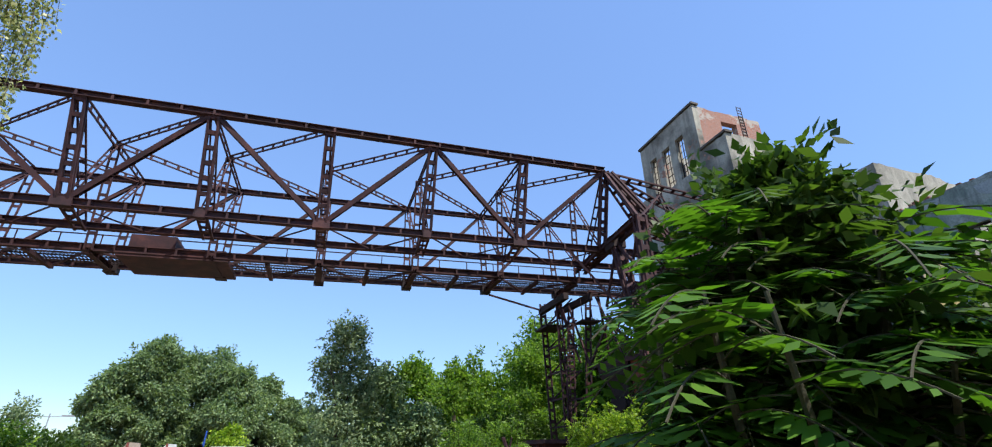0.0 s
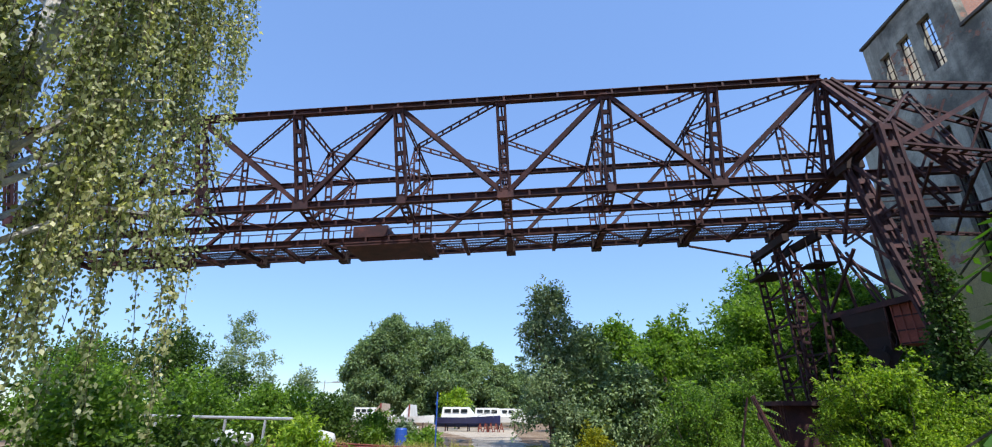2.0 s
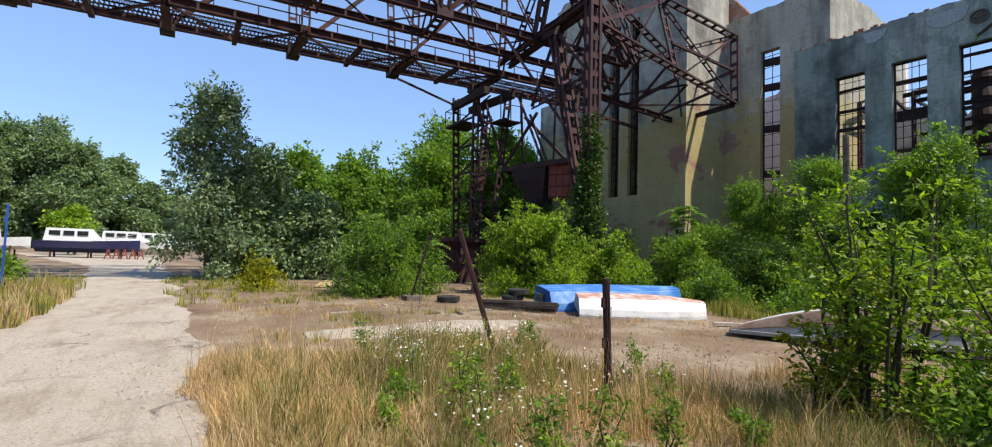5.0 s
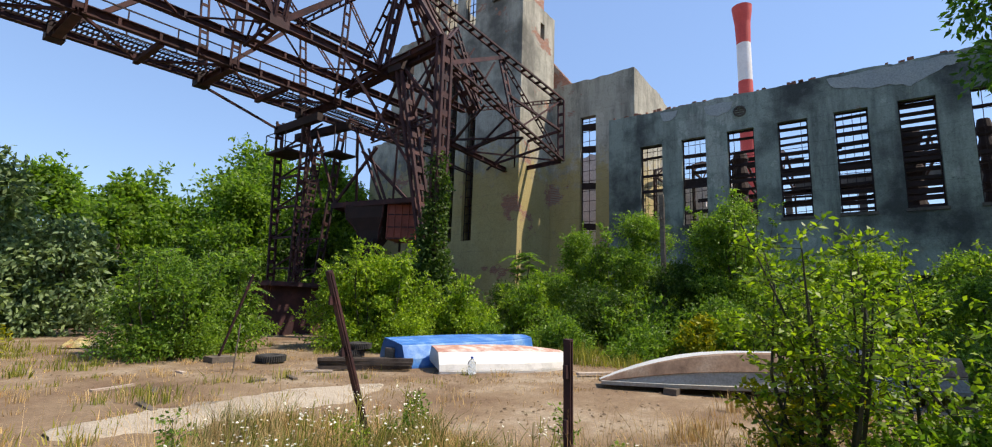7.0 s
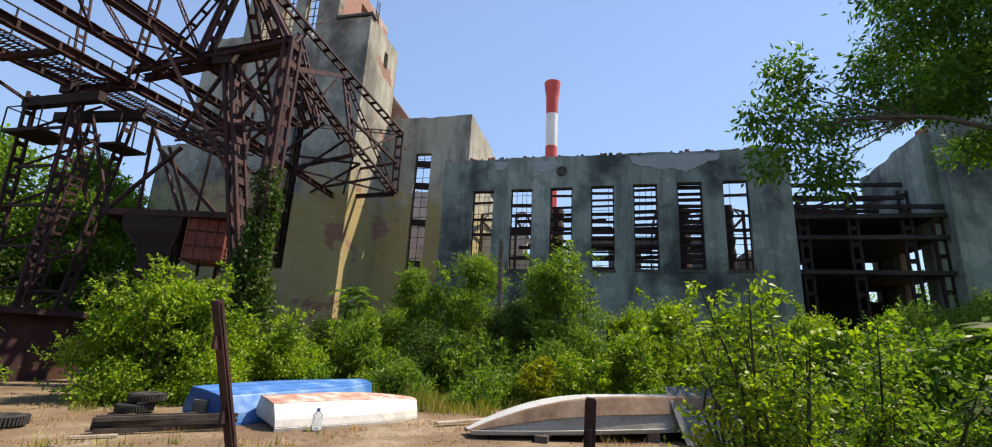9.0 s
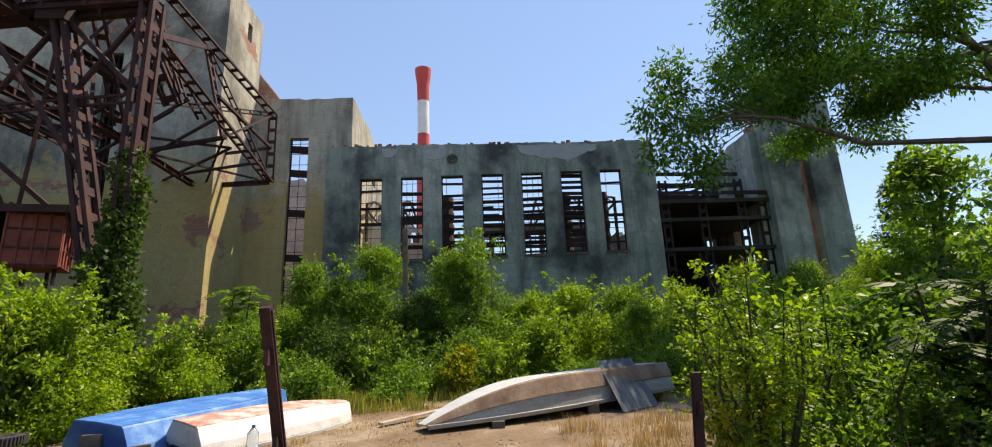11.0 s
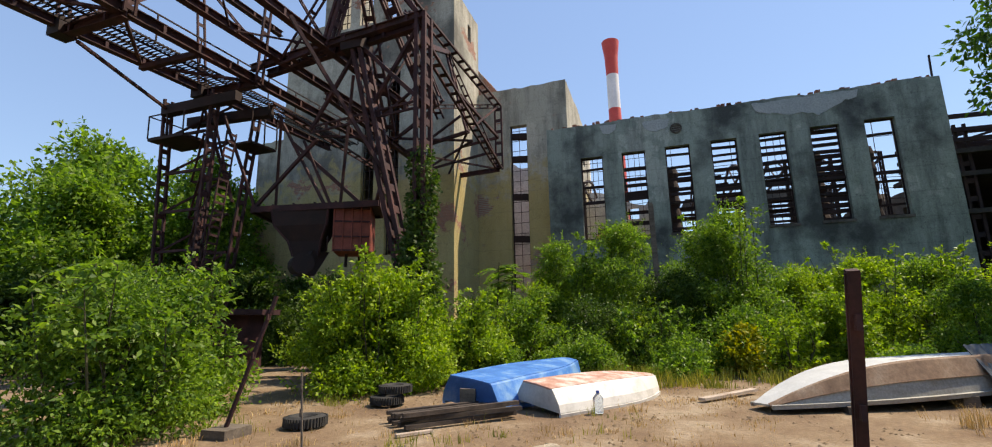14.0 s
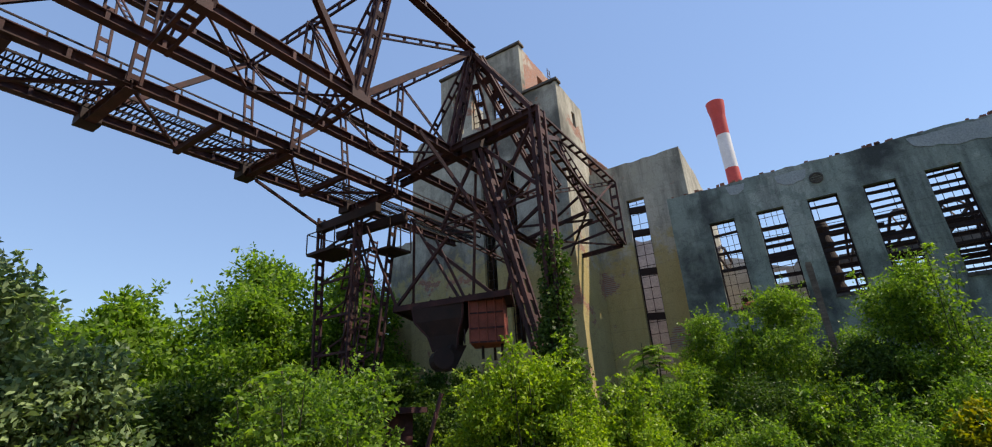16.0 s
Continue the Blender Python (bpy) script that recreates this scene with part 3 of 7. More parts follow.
# steel skeleton inside the hall
rng = random.Random(5)
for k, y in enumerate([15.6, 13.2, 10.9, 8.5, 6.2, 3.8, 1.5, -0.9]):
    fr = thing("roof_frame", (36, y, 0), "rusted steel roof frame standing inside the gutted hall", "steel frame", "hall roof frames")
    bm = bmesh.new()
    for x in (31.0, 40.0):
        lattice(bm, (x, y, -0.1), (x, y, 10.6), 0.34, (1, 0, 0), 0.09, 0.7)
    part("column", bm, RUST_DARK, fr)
    bm = bmesh.new()
    pts = [(31.0, 10.6), (33.3, 11.4), (35.5, 11.8), (37.7, 11.4), (40.0, 10.6)]
    for (x0, z0), (x1, z1) in zip(pts, pts[1:]):
        bar(bm, (x0, y, z0), (x1, y, z1), 0.14)
        bar(bm, (x0, y, 10.2), (x1, y, z1), 0.07)
    bar(bm, (31, y, 10.2), (40, y, 10.2), 0.12)
    part("truss", bm, RUST_DARK, fr)
for k in range(16):
    x, z = rng.choice([31.0, 31.15, 40.0, 39.85]), rng.choice([6.3, 6.9, 7.6, 8.3, 8.9, 9.5, 10.1, 10.5])
    y0 = rng.choice([12.5, 11.5, 7.5, 6.5, 3.0])
    pl = thing("purlin", (x, y0, z), "rusted horizontal steel purlin hung between hall frames", "beam", "hall purlins")
    bm = bmesh.new()
    channel(bm, (x, y0 - rng.uniform(4.5, 8), z + rng.uniform(-0.15, 0.15)), (x, y0 + rng.uniform(0.3, 1.2), z), 0.14, 0.2)
    part("flange", bm, RUST_DARK, pl)
for y0, y1, x, top in ((11.4, 17.0, 33.0, 9.7), (13.6, 16.4, 38.0, 11.8)):
    holed_wall("wall_inner", "x", x, 0.4, y0, y1, -0.2, top, [(y0 + 0.9, y0 + 1.6, 8.3, 9.1)], PALE_WALL, 0.6, 9, "pale inner wall with pink patches")
bm = bmesh.new()
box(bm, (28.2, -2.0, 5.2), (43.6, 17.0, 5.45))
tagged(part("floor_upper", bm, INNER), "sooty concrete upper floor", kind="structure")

# ---- block with the slit window, behind the hall's corner ----
BX = 29.0
holed_wall("wall_block", "x", BX, 0.5, 16.2, 22.35, -0.3, 17.25, [(18.9, 20.08, 3.5, 14.5)], TOWER, 0.12, 11, "ochre plaster wall block with one tall slit window")
holed_wall("wall_block_side", "y", 16.2, 0.5, BX + 0.5, 39.5, -0.3, 17.3, [(35.2, 36.6, 13.4, 15.6)], TOWER, 0.5, 12, "plaster side wall of the block with a bare opening")
# closed rear wall whose whitened colour gives the slit its lit look
holed_wall("wall_block_back", "x", 39.5, 0.5, 16.2, 32.0, -0.3, 15.5, [], PALE_WALL, 0.8, 13, "pale rear wall of the block")
# stepped brick gable between the block and the tower
bm = bmesh.new()
for k in range(34):
    y1 = 24.3 - k * 0.1
    box(bm, (29.62, y1 - 0.1, 14.0), (30.0, y1, 21.6 - k * 0.13 + 0.05 * noise.noise((k * 0.9, 3, 1))))
tagged(part("wall_gable", bm, TOWER_BRICK), "sloping broken brick gable beside the tower", kind="structure")
slit = thing("window_8", (BX + 0.3, 19.5, 3.5), "tall slit window with broken glazing bars", "window", kind="structure")
bm = bmesh.new()
for y in (18.95, 20.03, 19.5):
    bar(bm, (BX + 0.3, y, 3.5), (BX + 0.3, y, 14.5), 0.07 if y != 19.5 else 0.03)
for k in range(16):
    bar(bm, (BX + 0.3, 18.9, 3.7 + k * 0.7), (BX + 0.3, 20.08, 3.7 + k * 0.7), 0.03)
for z in (6.8, 9.6, 12.2, 13.8):
    bar(bm, (BX + 0.45, 18.9, z), (BX + 0.45, 20.08, z + 0.1), 0.3, 0.4)
part("window_frame", bm, RUST_DARK, slit)

# ---- the tower ----
TX = 24.9
up_win = [(26.5, 27.5, 21.6, 25.4), (28.3, 29.35, 21.6, 25.4), (30.1, 31.0, 21.6, 25.4)]
lo_win = [(26.1, 27.0, 5.7, 18.0), (27.85, 28.8, 5.7, 18.0)]
holed_wall("wall_tower_west", "x", TX, 0.55, 24.9, 32.2, -0.3, 27.3, up_win + lo_win, TOWER, 0.15, 21, "tall ochre and grey plaster tower front with narrow windows")
holed_wall("wall_tower_step", "x", TX, 0.55, 22.35, 24.9, -0.3, 22.8, [], TOWER, 0.12, 22, "stepped side bay of the tower")
holed_wall("wall_tower_step_south", "y", 22.35, 0.5, TX + 0.55, 29.2, -0.3, 22.8, [(27.2, 27.75, 20.4, 21.6)], TOWER, 0.12, 23, "sunlit plaster side of the tower's lower bay")
holed_wall("wall_tower_step_east", "x", 29.2, 0.5, 22.85, 24.9, 10, 22.8, [], TOWER, 0.1, 24, "rear of the tower's lower bay")
holed_wall("wall_tower_south", "y", 24.9, 0.5, TX + 0.55, 31.8, -0.3, 27.2, [(27.6, 29.2, 24.5, 26.2)], TOWER_BRICK, 0.1, 25, "upper tower side with a square opening")
holed_wall("wall_tower_north", "y", 31.7, 0.5, TX + 0.55, 31.8, -0.3, 27.2, [], TOWER, 0.1, 26, "north side of the tower")
holed_wall("wall_tower_east", "x", 31.8, 0.5, 25.4, 31.7, -0.3, 27.2, [(26.0, 27.2, 20.5, 25.6), (28.2, 29.6, 20.5, 25.6), (30.2, 31.2, 20.5, 25.6)], TOWER_BRICK, 0.2, 27, "rear of the tower with openings to the sky")
holed_wall("wall_shoulder", "x", TX + 0.2, 0.55, 32.2, 35.3, -0.3, 22.4, [], TOWER, 0.5, 28, "tall grey shoulder of the tower")
holed_wall("wall_shoulder_low", "x", TX + 0.6, 0.55, 35.3, 37.8, -0.3, 14.5, [], TOWER, 0.4, 29, "lower grey shoulder wall beside the tower")
holed_wall("wall_shoulder_side", "y", 35.3, 0.5, TX + 1.2, 33.0, -0.3, 22.4, [], TOWER, 0.5, 30, "side of the tower's shoulder")
bm = bmesh.new()
box(bm, (TX + 0.55, 22.85, 22.5), (29.2, 24.9, 22.65))
tagged(part("ceiling_step", bm, INNER), "flat roof of the lower bay", kind="structure")
bm = bmesh.new()
box(bm, (TX + 0.55, 25.4, 20.2), (31.8, 31.7, 20.5))
tagged(part("floor_tower", bm, INNER), "upper floor slab in the tower", kind="structure")
for y0, y1, z in ((22.2, 24.95, 22.8), (24.75, 32.3, 27.3)):
    bm = bmesh.new()
    box(bm, (TX - 0.14, y0, z - 0.02), (TX + 0.6, y1, z + 0.16))
    tagged(part("trim", bm, INNER), "thin projecting roof edge", kind="structure")
for i, (a, b, c, d) in enumerate(up_win + lo_win):
    w = thing(f"window_{9 + i}", (TX + 0.3, a, c), "tower window with rusted steel bars and no glass", "window", "tower windows", "structure")
    bm = bmesh.new()
    for y in (a + 0.03, (a + b) / 2, b - 0.03):
        bar(bm, (TX + 0.3, y, c), (TX + 0.3, y, d), 0.05)
    n = int((d - c) / 0.6)
    for k in range(n + 1):
        bar(bm, (TX + 0.3, a, c + (d - c) * k / n), (TX + 0.3, b, c + (d - c) * k / n), 0.04)
    part("window_frame", bm, RUST_DARK, w)
ladder = thing("roof_ladder", (28.9, 24.82, 25.5), "thin rusted ladder up the tower's top", "ladder")
bm = bmesh.new()
lattice(bm, (29.9, 24.87, 24.0), (29.9, 24.87, 28.2), 0.45, (1, 0, 0), 0.04, 0.32)
part("rails", bm, RUST_DARK, ladder)

# ---- ruined bay and pillar south of the hall ----
ruin = thing("ruined_frame", (30, -6, 0), "open concrete and steel frame with sagging floors, coloured dark for shade", "ruin")
for y in (-2.9, -5.2, -7.6, -8.9):
    for x in (27.6, 33.0):
        bm = bmesh.new()
        lattice(bm, (x, y, -0.2), (x, y, 10.6 if y > -8 else 9.2), 0.4, (0, 1, 0), 0.12, 0.9)
        part("column", bm, RUST_DARK, ruin)
# floor slabs coloured dark to stand for the bay's inner shade
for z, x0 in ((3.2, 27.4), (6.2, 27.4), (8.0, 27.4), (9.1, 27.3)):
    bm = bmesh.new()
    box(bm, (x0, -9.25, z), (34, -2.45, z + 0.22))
    part("floor_slab", bm, SHADE_CONCRETE, ruin)
for z in (9.7, 10.2, 10.9):
    for x in (27.5, 30.0, 33.0):
        bm = bmesh.new()
        bar(bm, (x, -9.25 if z < 10 else -7.6, z), (x, -2.45, z + 0.1), 0.16, 0.2)
        part("beam", bm, RUST_DARK, ruin)
for y in (-3.4, -4.6, -5.8, -7.0):
    bm = bmesh.new()
    bar(bm, (27.5, y, 10.2), (33, y + 0.7, 10.9), 0.1)
    part("rafter", bm, RUST_DARK, ruin)
holed_wall("wall_ruin_back", "x", 34.0, 0.4, -9.25, -2.9, -0.3, 9.0, [(-9.4, -8.4, 5.6, 8.6), (-5.2, -4.6, 6.8, 7.9)], SHADE_CONCRETE, 0.8, 41, "rear wall of the ruined bay, coloured dark for shade")
holed_wall("wall_pillar", "x", 27.0, 0.6, -13.9, -9.3, -0.3, 15.5, [(-12.0, -11.35, 2.5, 13.6)], HALL, 0.9, 42, "tall grey plaster end wall with one vertical slit")
holed_wall("wall_pillar_side", "y", -9.3, 0.5, 27.6, 34.0, -0.3, 14.2, [(29, 31, 2, 8)], HALL, 0.9, 43, "side of the grey end wall")
holed_wall("wall_pillar_back", "x", 29.2, 0.5, -13.9, -9.85, -0.3, 14.9, [], BRICK, 0.9, 44, "brick rear of the end wall")
rod = thing("roof_pole", (27.4, -2.2, 13.1), "short thin steel pole on the hall's corner", "pole")
bm = bmesh.new()
bar(bm, (27.4, -2.2, 12.9), (27.4, -2.25, 14.3), 0.07)
part("shaft", bm, RUST_DARK, rod)

# ---- chimney ----
chim = thing("chimney", (70, 15.7, 0), "tall red and white banded factory chimney with flared top", "chimney")
for nm, mat, prof in (("base_band", CHIM_RED, [(-0.2, 1.35), (32.7, 0.9)]), ("white_band", CHIM_WHITE, [(32.7, 0.9), (38.2, 0.9)]),
                      ("red_top", CHIM_RED, [(38.2, 0.9), (41.3, 1.0), (42.9, 1.22), (43.8, 1.3), (43.8, 1.1)])):
    bm = bmesh.new()
    tube(bm, [(70, 15.7, z) for z, r in prof], [r for z, r in prof], 28)
    part(nm, bm, mat, chim, smooth=False)

# ---- the coal crane ----
# a level section in the crane's own metres, leaning as a whole by two degrees
crane = thing("gantry_crane", (0, 0, 0), "huge rusted lattice gantry crane bridging over the yard", "crane", m=pose(0, 0, -0.3, 0, -2.1, 0))
A, M_, F_, N, I_, Q, P = (21.5, 16.67), (25.8, 16.85), (30.0, 16.95), (22.95, 12.1), (25.1, 11.95), (26.6, 11.42), (29.4, 11.47)
PITCH = 5.2
stations = [14.35 - PITCH * k for k in range(0, 9)]
LEFT, RIGHT = stations[-1], 14.35


def pt(x, s):
    return Vector((x, s[0], s[1]))


def member(name, build, material=None, label=""):
    bm = bmesh.new()
    build(bm)
    if name in SPLIT:
        seen, made = set(), None
        groups = []
        for v in bm.verts:
            if v in seen:
                continue
            todo, isle = [v], []
            seen.add(v)
            while todo:
                w = todo.pop()
                isle.append(w)
                for e in w.link_edges:
                    o = e.other_vert(w)
                    if o not in seen:
                        seen.add(o)
                        todo.append(o)
            groups.append(isle)
        if 1 < len(groups) <= 6:
            for isle in groups:
                one = bmesh.new()
                at = {w: one.verts.new(w.co) for w in isle}
                for f in {f for w in isle for f in w.link_faces}:
                    one.faces.new([at[w] for w in f.verts])
                made = part(name, one, material or RUST, crane, label)
            bm.free()
            return made
    return part(name, bm, material or RUST, crane, label)


SPLIT = {"cage_brace", "portal_brace", "leg_brace", "tie_rod", "runway_lacing", "hanger_rod", "knee_brace", "winch_house"}


member("top_chord", lambda b: channel(b, pt(LEFT, A), pt(RIGHT, A), 0.34, 0.3))
member("far_top_chord", lambda b: channel(b, pt(LEFT, F_), pt(RIGHT + 5, F_), 0.3, 0.28))
member("near_bottom_chord", lambda b: channel(b, pt(LEFT, N), pt(20.5, N), 0.32, 0.34))
member("inner_rail_beam", lambda b: channel(b, pt(LEFT, I_), pt(22, I_), 0.3, 0.3))
member("runway_beam", lambda b: channel(b, pt(LEFT, Q), pt(23, Q), 0.28, 0.36))
member("runway_beam", lambda b: channel(b, pt(LEFT, P), pt(23, P), 0.28, 0.3))
for k, x in enumerate(stations):
    member("lattice_post", lambda b: lattice(b, pt(x, A), pt(x, N), 0.42, (1, 0, 0), 0.1, 0.7, 0.2))
    member("lattice_post", lambda b: lattice(b, pt(x, A), pt(x, I_), 0.3, (1, 0, 0), 0.07, 0.7))
    member("lattice_post", lambda b: lattice(b, pt(x, M_), pt(x, (26.3, 11.2)), 0.32, (1, 0, 0), 0.08, 0.7))
    member("lattice_post", lambda b: lattice(b, pt(x, F_), pt(x, P), 0.34, (1, 0, 0), 0.08, 0.7))
    member("cross_member", lambda b: lattice(b, pt(x, A), pt(x, F_), 0.34, (0, 0, 1), 0.08, 0.8))
    member("sway_brace", lambda b: lattice(b, pt(x, M_), pt(x, N), 0.22, (1, 0, 0), 0.06, 0.6))
    member("sway_brace", lambda b: lattice(b, pt(x, F_), pt(x, (26.3, 12.6)), 0.22, (1, 0, 0), 0.06, 0.6))
    member("bracket", lambda b: lattice(b, pt(x, N), pt(x, (25.1, 11.7)), 0.4, (1, 0, 0), 0.1, 0.5))
    member("gusset_plate", lambda b: box(b, (x - (0.4 if k % 2 else 0.2), N[0] - 0.18, N[1] - 0.22), (x + (0.4 if k % 2 else 0.2), N[0] + 0.18, N[1] + (0.3 if k % 2 else 0.2))))
    member("hanger_box", lambda b: box(b, (x - 0.28, P[0] - 0.3, P[1] - 0.42), (x + 0.28, P[0] + 0.3, P[1] + 0.2)), RUST_DARK)
    member("cross_beam", lambda b: (channel(b, pt(x, (Q[0] - 0.2, 11.22)), pt(x, (P[0] + 0.3, 11.22)), 0.3, 0.3)))
    member("cross_beam", lambda b: bar(b, pt(x - PITCH / 2, (Q[0], 11.22)), pt(x - PITCH / 2, (P[0], 11.22)), 0.2, 0.2))
    if k + 1 < len(stations):
        x2 = stations[k + 1]
        top, bot = (x, x2) if k % 2 == 0 else (x2, x)
        member("main_diagonal", lambda b: channel(b, pt(top, A), pt(bot, N), 0.24, 0.2, (0, 1, 0)))
        member("far_diagonal", lambda b: channel(b, pt(bot, F_) if k % 2 else pt(top, F_), pt(top, P) if k % 2 else pt(bot, P), 0.2, 0.18, (0, 1, 0)))
        member("top_brace", lambda b: lattice(b, pt(x, A), pt(x2, M_), 0.26, (0, 0, 1), 0.07, 0.7))
        member("top_brace", lambda b: lattice(b, pt(x2, M_), pt(x, F_), 0.26, (0, 0, 1), 0.07, 0.7))
        member("tie_rod", lambda b: (bar(b, pt(x, N), pt((x + x2) / 2, (I_[0], I_[1] - 0.1)), 0.06), bar(b, pt(x2, N), pt((x + x2) / 2, (I_[0], I_[1] - 0.1)), 0.06)))
        member("runway_lacing", lambda b: (bar(b, pt(x, (Q[0], 11.32)), pt((x + x2) / 2, (P[0], 11.32)), 0.1), bar(b, pt((x + x2) / 2, (P[0], 11.32)), pt(x2, (Q[0], 11.32)), 0.1)))


def walkway(b):
    # expanded-metal deck between the runway beams: a real mesh of strips
    n = int((23 - LEFT) / 0.16)
    for i in range(n):
        x = LEFT + i * 0.16
        bar(b, (x, 27.5, 11.47), (x + 0.16, 28.9, 11.47), 0.035, 0.02)
        bar(b, (x + 0.16, 27.5, 11.47), (x, 28.9, 11.47), 0.035, 0.02)
    for y in (27.5, 27.97, 28.43, 28.9):
        bar(b, (LEFT, y, 11.42), (23, y, 11.42), 0.05, 0.06)


member("walkway_grating", walkway, RUST_DARK)


def handrail(b):
    x = LEFT
    while x < 23:
        bar(b, (x, 27.4, 11.42), (x, 27.4, 12.42), 0.045)
        x += 1.73
    bar(b, (LEFT, 27.4, 12.42), (23, 27.4, 12.42), 0.05)
    bar(b, (LEFT, 27.4, 11.92), (23, 27.4, 11.92), 0.03)


member("handrail", handrail, RUST_DARK)

# right-hand cantilever: the top chord slopes down to the cage by the tower
TIP = Vector((26.3, 19.85, 9.9))
TIP_TOP = Vector((26.4, 19.87, 13.9))
MAST = Vector((14.1, 18.65, 12.3))
for y_a, y_b in ((22.2, 19.87), (22.2, 23.4)):
    member("sloping_chord", lambda b: lattice(b, (14.35, y_a - 0.6, 16.5), (26.4, y_b, 13.9 if y_b < 20 else 13.0), 0.4, (0, 1, 0), 0.1, 0.7))
member("cage_bottom_chord", lambda b: lattice(b, (14.1, 18.75, 11.4), TIP, 0.35, (0, 1, 0), 0.1, 0.7))
member("cage_bottom_chord", lambda b: channel(b, (14.9, 23.4, 10.4), (26.3, 23.4, 9.5), 0.26, 0.26))
member("cage_end_beam", lambda b: channel(b, TIP, (26.2, 26.4, 9.6), 0.2, 0.24))
member("cage_end_post", lambda b: lattice(b, TIP, TIP_TOP, 0.4, (0, 1, 0), 0.1, 0.7))
member("cage_end_post", lambda b: lattice(b, (26.3, 23.4, 9.5), (26.4, 23.4, 13.0), 0.3, (0, 1, 0), 0.09, 0.7))
member("cage_mid_post", lambda b: lattice(b, (21.2, 19.85, 10.5), (21.2, 20.9, 15.0), 0.4, (1, 0, 0), 0.1, 0.7))
member("end_diagonal", lambda b: lattice(b, (14.6, 21.5, 16.4), (18.2, 20.3, 10.7), 0.5, (0, 1, 0), 0.13, 0.8, 0.25))
member("end_diagonal", lambda b: lattice(b, (14.6, 21.9, 16.4), (19.5, 23.2, 10.4), 0.4, (0, 1, 0), 0.11, 0.8))
member("cage_bottom_chord", lambda b: lattice(b, (15.0, 26.3, 10.6), (26.2, 26.3, 9.6), 0.3, (0, 1, 0), 0.08, 0.7))
member("cage_brace", lambda b: (bar(b, (18.2, 20.3, 10.5), (22.0, 26.3, 9.9), 0.1), bar(b, (22.0, 19.9, 10.3), (18.2, 26.3, 10.2), 0.1), bar(b, (26.2, 26.3, 9.7), (22.0, 19.9, 10.3), 0.1)))
member("cage_mid_post", lambda b: lattice(b, (18.0, 19.85, 11.0), (18.0, 21.5, 15.5), 0.3, (1, 0, 0), 0.08, 0.7))
member("cage_brace", lambda b: bar(b, (21.2, 20.9, 15.0), (14.4, 18.9, 11.4), 0.24, 0.2))
member("cage_brace", lambda b: lattice(b, (21.2, 20.9, 15.0), TIP, 0.22, (0, 1, 0), 0.06, 0.6))
member("cage_brace", lambda b: bar(b, TIP_TOP, (21.2, 19.85, 10.5), 0.09))
member("cage_brace", lambda b: lattice(b, TIP_TOP, (21.2, 23.4, 12.4), 0.2, (0, 0, 1), 0.06, 0.6))
member("cage_brace", lambda b: (bar(b, (21.2, 19.85, 10.5), (26.3, 23.4, 9.5), 0.09), bar(b, (21.2, 23.4, 9.9), TIP, 0.09)))
member("cage_brace", lambda b: (bar(b, (21.2, 19.85, 10.5), (21.2, 23.4, 9.9), 0.16), bar(b, (24.0, 19.85, 10.2), (24.0, 23.4, 9.7), 0.12)))
member("cage_brace", lambda b: (bar(b, (26.35, 19.9, 11.9), (26.35, 23.4, 11.5), 0.14), bar(b, (21.2, 20.2, 12.5), (26.35, 19.9, 11.9), 0.14)))
for x in (16.5, 18.5, 20.5):
    member("cage_brace", lambda b: (bar(b, (x, 19.9, 11.1), (x + 1.5, 23.4, 10.1), 0.1), bar(b, (x, 22.8, 12.1), (x + 1.6, 22.0, 15.4), 0.1)))

# near leg: an upright and a slanting laced strut in the plane across the bridge
member("leg_upright", lambda b: lattice(b, (13.8, 18.65, 0.25), MAST, 0.5, (1, 0, 0), 0.13, 0.8, 0.3))
member("leg_slanting", lambda b: lattice(b, (14.4, 18.9, 0.25), (14.5, 21.65, 12.0), 0.5, (1, 0, 0), 0.14, 0.85, 0.3))
member("portal_beam", lambda b: (channel(b, (14.35, 18.5, 12.2), (15.1, 26.6, 12.0), 0.26, 0.28), channel(b, (13.85, 18.5, 12.2), (14.6, 27.0, 12.1), 0.22, 0.26)))
member("portal_beam", lambda b: lattice(b, (14.1, 18.65, 9.0), (14.8, 24.0, 9.0), 0.25, (0, 0, 1), 0.07, 0.6))
member("portal_brace", lambda b: (bar(b, (14.0, 18.7, 9.0), (14.5, 21.6, 12.0), 0.14), bar(b, (14.8, 24.0, 9.0), (14.5, 21.6, 12.0), 0.12), bar(b, (14.6, 21.4, 9.0), (14.1, 18.7, 12.2), 0.12)))
member("portal_brace", lambda b: (bar(b, (14.1, 18.7, 12.2), (14.35, 21.5, 16.5), 0.16), lattice(b, (14.1, 18.7, 12.2), (18.0, 21.5, 15.5), 0.25, (0, 1, 0), 0.08)))
for dx in (-2.6, 2.6):
    member("knee_brace", lambda b: bar(b, (14.45, 20.3, 6.5), (14.5 + dx, 22.6, 11.9), 0.12))
# far leg with its ladder and landings
for y0, y1, x0 in ((30.3, 30.3, 13.6), (28.4, 27.7, 13.6), (30.3, 30.3, 14.8), (28.4, 27.7, 14.8)):
    member("far_leg", lambda b: lattice(b, (x0 + 0.1, y0, 0.25), (x0 if x0 < 14 else x0 + 1.0, y1, 10.8), 0.34, (1, 0, 0), 0.1, 0.7))
